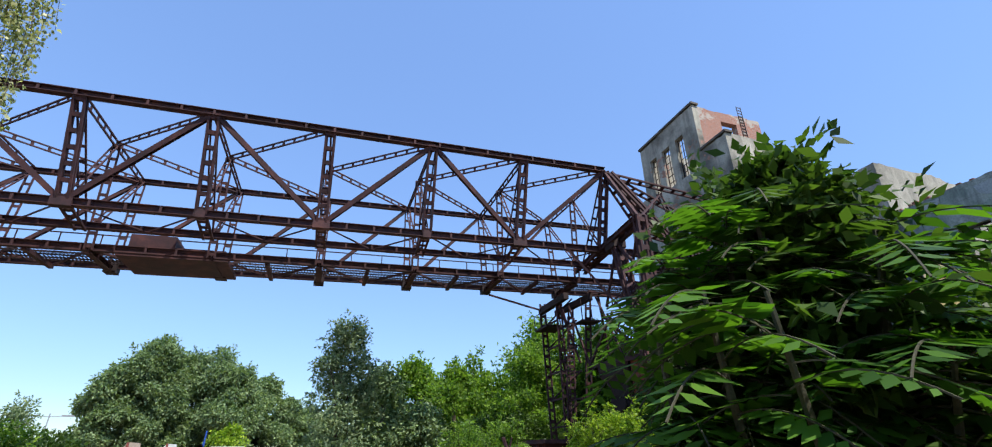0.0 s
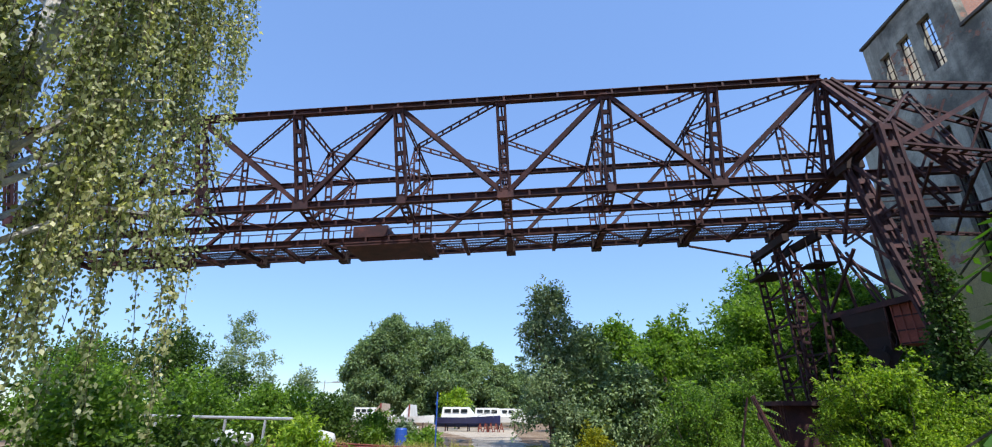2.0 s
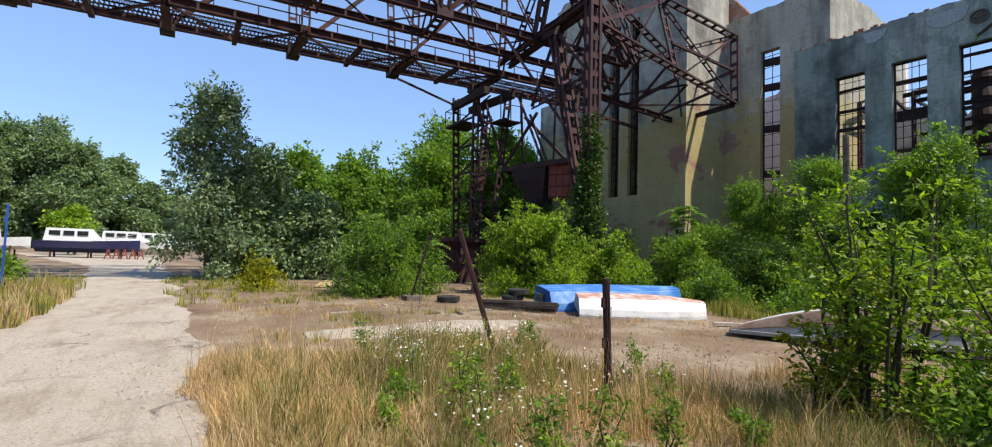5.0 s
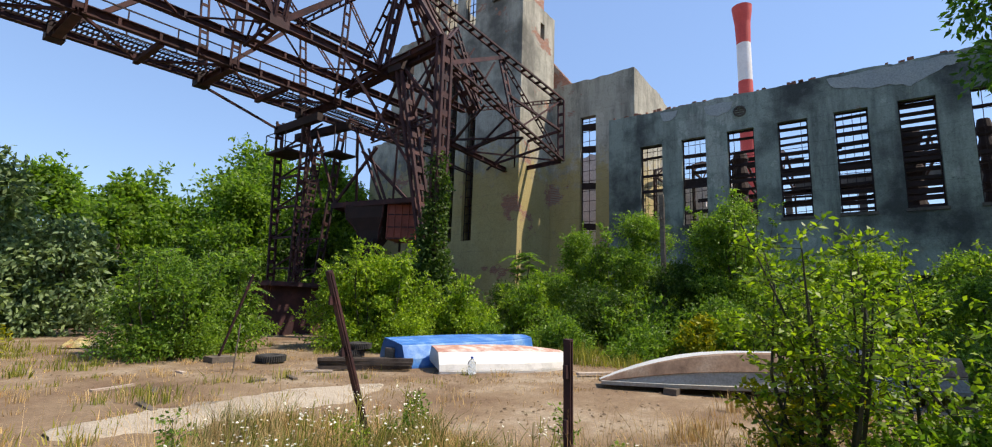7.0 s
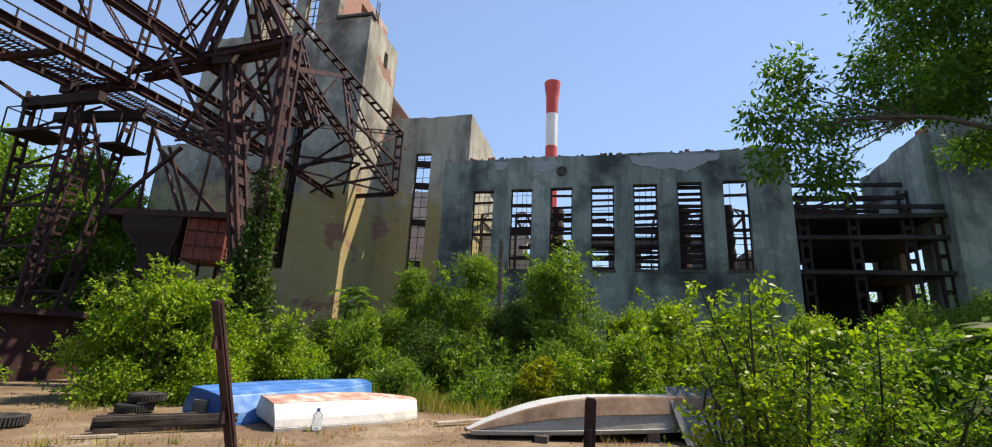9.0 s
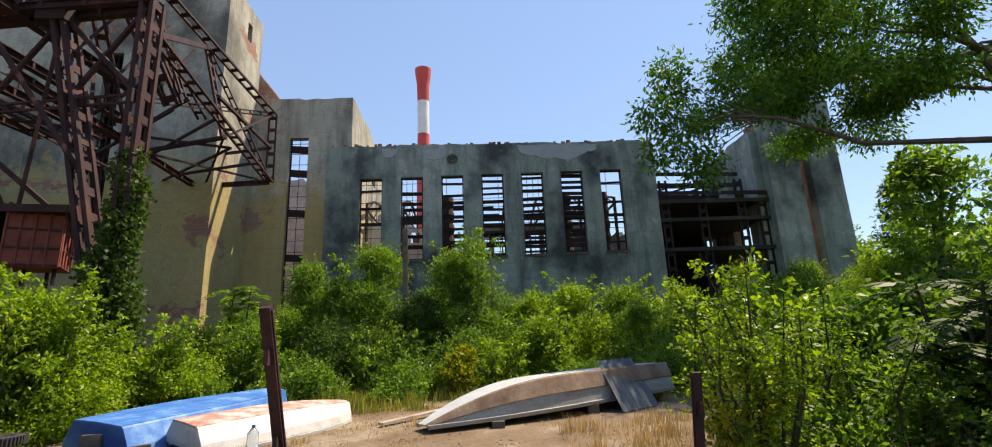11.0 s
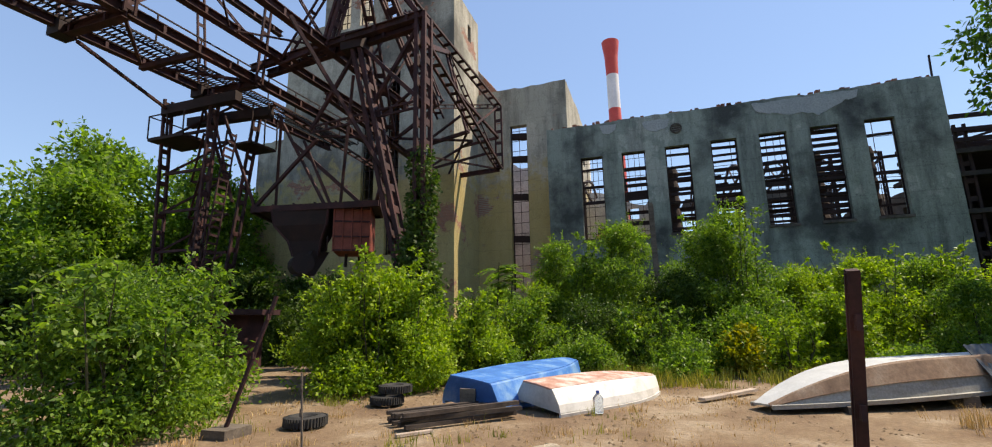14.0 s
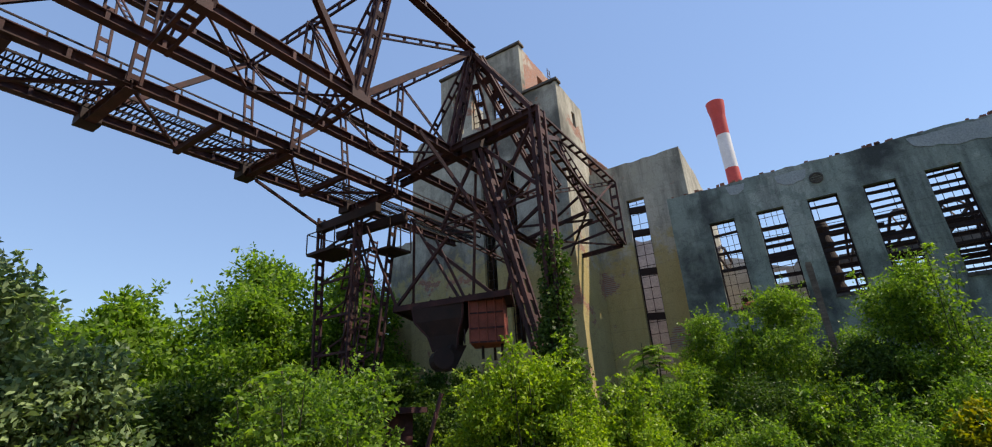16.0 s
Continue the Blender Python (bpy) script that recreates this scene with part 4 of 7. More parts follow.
for k in range(6):
    z = 1.2 + k * 1.6
    member("leg_brace", lambda b: (bar(b, (13.7, 30.3, z), (14.9, 28.3, z + 1.5), 0.08), bar(b, (14.9, 30.3, z), (13.7, 28.3, z + 1.5), 0.08), bar(b, (13.65, 30.3, z), (13.65, 28.2, z), 0.1), bar(b, (15.0, 30.3, z), (15.0, 28.2, z), 0.1)))
member("leg_ladder", lambda b: lattice(b, (13.4, 27.8, 0.3), (14.2, 27.4, 9.2), 0.45, (1, 0, 0.1), 0.05, 0.33))
member("head_beam", lambda b: bar(b, (13.4, 30.2, 10.2), (13.5, 26.4, 10.3), 0.34, 0.4), RUST_DARK)
member("head_beam", lambda b: bar(b, (14.7, 30.4, 10.2), (15.2, 26.4, 10.3), 0.34, 0.4), RUST_DARK)
member("landing", lambda b: box(b, (13.0, 28.6, 8.85), (14.5, 30.5, 8.98)), RUST_DARK)
for x, y in ((13.0, 30.5), (13.0, 29.5), (13.0, 28.6), (13.8, 30.5), (14.5, 30.5)):
    member("rail_post", lambda b: bar(b, (x, y, 8.95), (x, y, 9.9), 0.04), RUST_DARK)
member("landing_rail", lambda b: bar(b, (13.0, 28.6, 9.9), (13.0, 30.5, 9.9), 0.04), RUST_DARK)
member("landing_rail", lambda b: bar(b, (13.0, 30.5, 9.9), (14.5, 30.5, 9.9), 0.04), RUST_DARK)
member("landing", lambda b: box(b, (14.8, 27.0, 8.9), (16.2, 28.2, 9.0)), RUST_DARK)
for x in (14.8, 15.5, 16.2):
    member("rail_post", lambda b: bar(b, (x, 27.0, 9.0), (x, 27.0, 10.6), 0.045), RUST_DARK)
member("landing_rail", lambda b: bar(b, (14.8, 27.0, 9.9), (16.2, 27.0, 9.9), 0.04), RUST_DARK)
member("stay_rod", lambda b: bar(b, (9.15, 28.6, 10.75), (13.4, 30.0, 10.25), 0.1))
member("hanger_rod", lambda b: (bar(b, (14.0, 28.4, 10.5), (14.7, 27.7, 6.4), 0.1), bar(b, (14.2, 29.0, 10.5), (14.7, 27.7, 6.4), 0.1)))

# the counterweight house on the bridge, far out
member("winch_house", lambda b: (box(b, (-10.2, 26.6, 11.32), (-8.2, 29.0, 12.3)), box(b, (-10.6, 26.5, 11.1), (-5.7, 29.5, 11.32)), box(b, (-8.2, 26.7, 11.32), (-5.9, 28.9, 11.75))), RUST)
member("gusset_plate", lambda b: box(b, (14.1, 21.3, 11.7), (14.9, 22.2, 12.4)), RUST_DARK)

# hopper house hanging under the bridge
def prism(bm, lower, upper, z0, z1):
    a = [bm.verts.new((x, y, z0)) for x, y in lower]
    b = [bm.verts.new((x, y, z1)) for x, y in upper]
    bm.faces.new(a[::-1]), bm.faces.new(b)
    for i in range(len(a)):
        bm.faces.new((a[i], a[(i + 1) % len(a)], b[(i + 1) % len(b)], b[i]))


hopper = thing("coal_hopper", (15.6, 23.6, 3.4), "rusted red steel hopper house hung under the crane", "hopper")
ROOF = [(15.35, 21.35), (17.3, 22.4), (16.5, 27.4), (14.4, 26.6)]
bm = bmesh.new()
prism(bm, ROOF, ROOF, 6.18, 6.34)
part("roof", bm, RUST_DARK, hopper, "sagging dark sheet roof")
for (x0, y0), (x1, y1) in zip(ROOF, ROOF[1:] + ROOF[:1]):
    bm = bmesh.new()
    bar(bm, (x0, y0, 6.2), (x1, y1, 6.2), 0.1, 0.24)
    part("roof_edge", bm, RUST, hopper)
for k in range(7):
    p0 = Vector((15.35, 21.35, 6.37)).lerp(Vector((14.4, 26.6, 6.37)), k / 6)
    p1 = Vector((17.3, 22.4, 6.37)).lerp(Vector((16.5, 27.4, 6.37)), k / 6)
    bm = bmesh.new()
    bar(bm, p0, p1, 0.06, 0.05)
    part("roof_rib", bm, RUST, hopper)
BOX_A, BOX_B, BOX_C, BOX_D = Vector((15.15, 23.2, 0)), Vector((15.8, 22.0, 0)), Vector((17.2, 22.75, 0)), Vector((16.55, 23.95, 0))
bm = bmesh.new()
prism(bm, [v.xy for v in (BOX_A, BOX_B, BOX_C, BOX_D)], [v.xy for v in (BOX_A, BOX_B, BOX_C, BOX_D)], 4.42, 6.17)
part("red_box", bm, RUST_RED, hopper, "red oxide plated box")
for p0, p1 in ((BOX_A, BOX_B), (BOX_B, BOX_C)):
    out = (p1 - p0).cross(Vector((0, 0, 1))).normalized() * 0.03
    for k in range(5):
        c = p0.lerp(p1, k / 4) + out
        bm = bmesh.new()
        bar(bm, (c.x, c.y, 4.42), (c.x, c.y, 6.17), 0.055)
        part("rib", bm, RUST_RED, hopper)
    for z in (4.46, 5.0, 5.6, 6.12):
        bm = bmesh.new()
        bar(bm, p0 + out + Vector((0, 0, z)), p1 + out + Vector((0, 0, z)), 0.05, 0.06)
        part("rib", bm, RUST, hopper)
# dark bin that narrows in steps to the spout
STEPS = [(6.17, 0.0), (5.5, 0.08), (4.9, 0.42), (4.3, 0.55)]
TOPS = [(15.0, 23.4), (16.4, 24.0), (15.9, 26.2), (14.5, 25.7)]
cx, cy = 15.45, 24.4
rings = [[(x + (cx - x) * f, y + (cy - y) * f) for x, y in TOPS] for z, f in STEPS]
for (z1, _), (z0, _), up, lo in zip(STEPS, STEPS[1:], rings, rings[1:]):
    bm = bmesh.new()
    prism(bm, lo, up, z0, z1)
    part("funnel", bm, RUST_DARK, hopper)
for k in range(4):
    bm = bmesh.new()
    for r0, r1, (z0, _), (z1, _) in zip(rings, rings[1:], STEPS, STEPS[1:]):
        bar(bm, (*r0[k], z0), (*r1[k], z1), 0.07)
    part("corner_angle", bm, RUST, hopper)
bm = bmesh.new()
prism(bm, [(14.6, 24.2), (15.1, 23.95), (15.35, 24.5), (14.85, 24.75)], [(15.1, 24.1), (15.8, 23.85), (16.0, 24.6), (15.3, 24.85)], 3.5, 4.5)
part("chute", bm, RUST_DARK, hopper)
bm = bmesh.new()
tube(bm, [(14.62, 24.1, 3.95), (15.3, 24.9, 3.95)], [0.42, 0.42], 14)
part("gate", bm, RUST_DARK, hopper, "dark round chute gate")
bm = bmesh.new()
wheel = Vector((14.98, 23.35, 4.7))
for k in range(14):
    t0, t1 = k / 14 * 2 * math.pi, (k + 1) / 14 * 2 * math.pi
    bar(bm, wheel + Vector((0.25 * math.cos(t0), 0.2 * math.cos(t0), 0.28 * math.sin(t0))), wheel + Vector((0.25 * math.cos(t1), 0.2 * math.cos(t1), 0.28 * math.sin(t1))), 0.04)
part("handwheel", bm, RUST_DARK, hopper)
for p0, p1, w in (((14.45, 26.5, 6.3), (14.75, 23.9, 8.95), 0.12), ((14.45, 26.5, 6.3), (14.2, 28.3, 10.4), 0.1), ((15.4, 21.5, 6.3), (14.5, 20.4, 7.9), 0.12), ((16.4, 27.3, 6.3), (15.4, 26.4, 10.6), 0.12),
                  ((15.0, 23.6, 6.3), (15.2, 26.4, 10.6), 0.1), ((15.2, 23.0, 6.3), (14.7, 22.3, 11.4), 0.1), ((15.1, 23.4, 6.3), (14.8, 24.6, 9.0), 0.1), ((15.3, 22.2, 6.3), (14.9, 25.2, 9.0), 0.14)):
    bm = bmesh.new()
    bar(bm, p0, p1, w)
    part("hanger", bm, RUST, hopper)
for x, y in ((16.2, 22.4), (16.9, 23.2), (16.0, 23.2)):
    bm = bmesh.new()
    tube(bm, [(x, y, 3.9), (x, y, 4.45)], [0.06, 0.06], 8)
    part("outlet_pipe", bm, RUST_DARK, hopper)

# ---- plants ----
def mesh_from_arrays(name, verts, quads, material):
    me = bpy.data.meshes.new(name)
    me.vertices.add(len(verts))
    me.vertices.foreach_set("co", np.asarray(verts, dtype=np.float32).ravel())
    me.loops.add(quads.size)
    me.loops.foreach_set("vertex_index", quads.astype(np.int32).ravel())
    me.polygons.add(len(quads))
    k = quads.shape[1]
    me.polygons.foreach_set("loop_start", np.arange(0, quads.size, k, dtype=np.int32))
    me.polygons.foreach_set("loop_total", np.full(len(quads), k, dtype=np.int32))
    me.update(calc_edges=True)
    me.materials.append(material)
    return me


def unit(v):
    return v / np.maximum(np.linalg.norm(v, axis=1, keepdims=True), 1e-6)


def leaves(rng, pts, out, length, width, droop=0.3, facing=0.5):
    """Rhombic leaves bent along the midrib, one island each. out: the way each one points."""
    n = len(pts)
    d = unit(out * 0.7 + rng.normal(size=(n, 3)) * 0.7 + np.array([0, 0, -droop]))
    up = unit(rng.normal(size=(n, 3)) * (1 - facing) + np.array([0, 0, 1.0]) * facing)
    s = unit(np.cross(d, up))
    nrm = np.cross(s, d)
    ln = length * rng.uniform(0.6, 1.25, (n, 1))
    wd = width * rng.uniform(0.7, 1.2, (n, 1))
    mid = pts + d * ln * 0.45
    v = np.stack([pts, mid + s * wd / 2 + nrm * wd * 0.12, pts + d * ln - nrm * ln * 0.06, mid - s * wd / 2 + nrm * wd * 0.12], 1).reshape(-1, 3)
    q = np.arange(n * 4).reshape(n, 4)
    return v, q


def crown_points(rng, blobs, n, shell=0.55):
    """Points in the outer part of many overlapping clumps, and the way outwards at each."""
    c = np.array([b[0] for b in blobs], dtype=float)
    r = np.array([b[1] for b in blobs], dtype=float)
    w = r[:, 0] * r[:, 1]
    pick = rng.choice(len(blobs), n, p=w / w.sum())
    d = unit(rng.normal(size=(n, 3)))
    rad = shell + (1 - shell) * rng.random((n, 1)) ** 0.6
    rad *= 1 + 0.2 * rng.normal(size=(n, 1))
    return c[pick] + d * rad * r[pick], d


def plant_blobs(rng, base, r, h, count, low=0.25, lump=0.42, top=1.0):
    """Clumps that fill an uneven egg of radius r between low * h and h."""
    out = []
    for k in range(count):
        f = rng.random()
        z = low + (1 - low) * f
        spread = math.sin(min(1.0, (f * 0.85 + 0.18)) * math.pi) ** 0.6 * top
        a = rng.random() * 2 * math.pi
        q = math.sqrt(rng.random()) * spread * 0.8
        s = lump * r * rng.uniform(0.4, 1.1)
        out.append(((base[0] + math.cos(a) * q * r, base[1] + math.sin(a) * q * r, base[2] + max(s * 0.5, z * h - s * 0.6)), (s, s, s * rng.uniform(0.6, 0.95))))
    return out


def stems(rng, base, blobs, radius, bark, parent, name="trunk", trunk_top=None, limit=9):
    bm = bmesh.new()
    base = Vector(base)
    top = Vector(trunk_top) if trunk_top is not None else None
    if top is not None:
        mid = base.lerp(top, 0.5) + Vector((rng.uniform(-0.1, 0.1), rng.uniform(-0.1, 0.1), 0)) * (top - base).length * 0.3
        tube(bm, [base - Vector((0, 0, 0.15)), base + Vector((0, 0, 0.3)), mid, top], [radius * 1.3, radius, radius * 0.75, radius * 0.3], 8)
    for c, r in blobs[:limit]:
        c = Vector(c)
        start = base.lerp(top, rng.uniform(0.3, 0.9)) if top is not None else base + Vector((rng.uniform(-0.15, 0.15), rng.uniform(-0.15, 0.15), -0.1))
        m = start.lerp(c, 0.5) + Vector((0, 0, 0.1 * (c - start).length))
        k = 0.4 if top is not None else 0.6
        tube(bm, [start, m, c], [radius * k, radius * k * 0.6, radius * 0.1], 5)
    return part(name, bm, bark, parent)


def plant(name, x, y, r, h, n, size, mat, label, category, seed, low=0.1, lump=0.42, count=26, trunk=0.0, bark=None, droop=0.3, aspect=0.5, group="", squash=1.0, limit=9, facing=0.5):
    rng = np.random.default_rng(seed)
    z = ground_height(x, y) if abs(x) < 60 and abs(y) < 90 else 0.0
    ob = thing(name, (x, y, z), label, category, group)
    blobs = plant_blobs(rng, (x, y, z), r, h, count, low, lump)
    if squash != 1.0:
        blobs = [((x + (c[0] - x) * squash, c[1], c[2]), s) for c, s in blobs]
    stems(rng, (x, y, z), blobs, trunk or 0.05, bark or BARK, ob, "trunk" if trunk else "stem", (x + rng.uniform(-0.2, 0.2), y, z + h * 0.7) if trunk else None, limit)
    p, d = crown_points(rng, blobs, n)
    m = n // 70
    sp, sd = crown_points(rng, blobs, m, 0.9)
    sd = unit(sd * 0.8 + np.array([0, 0, 0.55]) + rng.normal(size=(m, 3)) * 0.25)
    ln_ = size * rng.uniform(1.5, 4.0, (m, 1)) * (1.4 if size < 0.2 else 0.7)
    for s in np.linspace(0.1, 1.0, 13):
        p = np.concatenate([p, sp + sd * ln_ * s + np.array([0, 0, -0.25]) * ln_ * s * s + rng.normal(size=(m, 3)) * size * 0.25])
        d = np.concatenate([d, sd + rng.normal(size=(m, 3)) * 0.8])
    keep = p[:, 2] > z + 0.03
    v, q = leaves(rng, p[keep], d[keep], size, size * aspect, droop, facing)
    me = mesh_from_arrays("crown", v - np.array([x, y, z]), q, mat)
    c = new("crown" if trunk else "foliage", me)
    c.parent = ob
    return ob


def sapling(name, x, y, h, spread, count, mat, label, seed, leaf=0.1):
    """Slim bent stems with open twigs and single leaves set along them."""
    rng = np.random.default_rng(seed)
    z = ground_height(x, y)
    ob = thing(name, (x, y, z), label, "weed" if h < 0.8 else "bush", name.replace("_", " ") + " group")
    bm = bmesh.new()
    P_, D_ = [], []
    for k in range(count):
        a, q = rng.random() * 6.28, math.sqrt(rng.random())
        b = Vector((x + math.cos(a) * q * spread * 0.4, y + math.sin(a) * q * spread * 0.4, z - 0.08))
        t = Vector((x + math.cos(a) * q * spread, y + math.sin(a) * q * spread, z + h * rng.uniform(0.55, 1.0)))
        m = b.lerp(t, 0.5) + Vector((rng.normal() * 0.12, rng.normal() * 0.12, 0.1)) * min(1.0, h / 1.5)
        k_ = min(1.0, h / 1.5)
        tube(bm, [b, m, t], [0.024 * k_, 0.016 * k_, 0.005 * k_], 5)
        for j in range(int(14 + 5 * h)):
            f = 0.12 + 0.88 * rng.random()
            s = (b.lerp(m, f * 2) if f < 0.5 else m.lerp(t, f * 2 - 1))
            a2 = rng.random() * 6.28
            L = rng.uniform(0.2, 0.6) * (1.15 - 0.6 * f) * min(1.0, h / 1.8 + 0.05)
            d = Vector((math.cos(a2), math.sin(a2), rng.uniform(0.0, 0.7))).normalized()
            e = s + d * L
            bar(bm, s, e, 0.006 * k_)
            for u in np.linspace(0.25, 1.05, 11):
                P_.append((s + d * L * u + Vector((rng.normal(), rng.normal(), rng.normal())) * 0.02)[:])
                D_.append((d + Vector((rng.normal(), rng.normal(), rng.normal())) * 0.6)[:])
    part("stem", bm, STEM, ob)
    v, q = leaves(rng, np.array(P_), np.array(D_), leaf, leaf * 0.5, 0.35, 0.5)
    c = new("foliage", mesh_from_arrays("foliage", v - np.array([x, y, z]), q, mat))
    c.parent = ob
    return ob


# far woods and the boatyard's trees
plant("poplar_tree", -24.5, 86, 6.5, 17.5, 32000, 0.5, FAR_LEAF, "tall dense dark green poplar by the boatyard", "tree", 101, 0.05, 0.36, 40, 0.4, group="boatyard trees")
plant("poplar_tree", -16.5, 88, 6.5, 16.5, 32000, 0.5, FAR_LEAF, "broad dark green poplar by the boatyard", "tree", 102, 0.05, 0.36, 40, 0.4, group="boatyard trees")
plant("poplar_tree", -9.5, 92, 5.0, 13.0, 20000, 0.5, FAR_LEAF, "rounded green tree behind the moored boats", "tree", 103, 0.05, 0.36, 36, 0.35, group="boatyard trees")
for i, (x, y, r, h) in enumerate(((-27.8, 84, 4.6, 14.0), (-20.5, 90, 6.0, 17.0), (-12.8, 86, 5.5, 14.5), (-6.0, 95, 4.5, 10.5), (-2.2, 99, 4.0, 9.5), (1.5, 100, 4, 9))):
    plant("poplar_tree", x, y, r, h * 0.96, 22000, 0.5, FAR_LEAF, "dense green poplar in the row by the boatyard", "tree", 94 + i, 0.03, 0.36, 38, 0.35, group="boatyard trees")
plant("small_tree", -8.5, 58, 2.0, 4.4, 3500, 0.35, LIME, "small bright green tree beside a yacht", "tree", 104, 0.35, 0.4, 18, 0.12)
plant("silver_poplar", 0.45, 27.9, 2.2, 8.4, 15000, 0.2, SILVER, "silvery grey-green poplar leaning over the track", "tree", 105, 0.05, 0.36, 46, 0.16, facing=0.2)
plant("silver_poplar", 2.6, 29.2, 2.4, 6.0, 8000, 0.26, FAR_LEAF, "shorter silvery poplar with grey-green leaves", "tree", 106, 0.05, 0.4, 32, 0.12, facing=0.2)
plant("silver_poplar", 4.6, 28.2, 2.0, 4.2, 6000, 0.24, FAR_LEAF, "low silvery poplar thicket", "tree", 107, 0.03, 0.42, 28, 0.1, facing=0.2)
plant("broad_tree", 20.0, 45, 7.0, 14.2, 34000, 0.4, GREEN, "broad bright green tree behind the crane leg", "tree", 108, 0.04, 0.32, 70, 0.4)
plant("broad_tree", 13.0, 47, 4.8, 10.2, 14000, 0.42, GREEN, "green tree in the row behind the yard", "tree", 109, 0.04, 0.36, 46, 0.3)
plant("broad_tree", 8.0, 49, 4.2, 10.0, 12000, 0.42, GREEN, "slim green tree in the row behind the yard", "tree", 110, 0.04, 0.36, 42, 0.3)
plant("broad_tree", 4.5, 52, 3.6, 9.0, 9000, 0.42, FAR_LEAF, "dull green tree far down the track", "tree", 111, 0.04, 0.38, 36, 0.25)
plant("broad_tree", 28.0, 50, 6.0, 12.0, 12000, 0.5, GREEN, "green tree behind the tower", "tree", 112, 0.04, 0.36, 40, 0.3)
# thickets behind the crane take the dark leaf as painted shade
for i, (x, y, r, h) in enumerate(((10, 34.83, 2.6, 4.2), (14, 37.29, 3.0, 5.0), (18, 36.65, 3.0, 5.5), (6.5, 32.7, 2.2, 3.6), (21, 36, 2.6, 5.5), (18.5, 30.64, 2.2, 4.4), (21.5, 30.5, 2.0, 4.2))):
    plant("thicket", x, y, r, h, 7000, 0.26, DEEP, "dense green thicket at the yard's edge", "bush", 120 + i, 0.02, 0.42, 30, group="thickets behind the crane")

# same under the hopper: the bridge's shade is put into the leaf colour
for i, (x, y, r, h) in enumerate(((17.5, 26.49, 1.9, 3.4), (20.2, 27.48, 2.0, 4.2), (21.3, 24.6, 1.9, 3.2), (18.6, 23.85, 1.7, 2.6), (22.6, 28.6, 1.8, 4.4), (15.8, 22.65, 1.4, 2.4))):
    plant("thicket", x, y, r, h, 7000, 0.17, DEEP, "dense green thicket under the coal hopper, darkened for shade", "bush", 160 + i, 0.02, 0.38, 28, group="thickets under the crane")
plant("broad_tree", 25.5, 43, 5.0, 12.5, 14000, 0.42, GREEN, "green tree between the crane leg and the tower", "tree", 113, 0.03, 0.36, 44, 0.3)
plant("broad_tree", 24.5, 38.5, 3.6, 10.6, 13000, 0.34, GREEN, "green tree beside the tower's low annex", "tree", 115, 0.03, 0.34, 40, 0.25)
plant("broad_tree", 20.6, 36.45, 4.0, 11.5, 20000, 0.3, GREEN, "broad green tree behind the far crane leg", "tree", 116, 0.03, 0.34, 38, 0.22)
plant("broad_tree", 9.6, 40.48, 3.6, 8.4, 11000, 0.36, GREEN, "green tree behind the silvery poplars", "tree", 117, 0.03, 0.36, 36, 0.22)
plant("broad_tree", 16.0, 39.64, 4.2, 9.5, 16000, 0.32, GREEN, "round green tree behind the crane leg", "tree", 114, 0.03, 0.36, 38, 0.25)
# shrubs of the yard
plant("sapling_bush", 5.0, 19.3, 1.7, 2.4, 15000, 0.085, GREEN, "dense green sapling thicket on the yard", "bush", 131, 0.02, 0.36, 34)
plant("sapling_bush", 6.7, 20.3, 1.4, 2.6, 10000, 0.11, GREEN, "tall green sapling thicket on the yard", "bush", 132, 0.02, 0.38, 28)
plant("low_bush", 1.75, 21.8, 0.85, 1.05, 2600, 0.12, YELLOW, "small bright yellow-green bush by the track", "bush", 133, 0.03, 0.42, 16)
plant("maple_bush", 10.6, 18.3, 2.1, 3.0, 34000, 0.1, LIME, "large sunlit yellow-green maple bush", "bush", 134, 0.02, 0.34, 46, aspect=0.55)
plant("maple_bush", 13.2, 16.87, 1.5, 2.1, 17000, 0.1, LIME, "sunlit yellow-green bush beneath the crane", "bush", 135, 0.02, 0.36, 30, aspect=0.55)
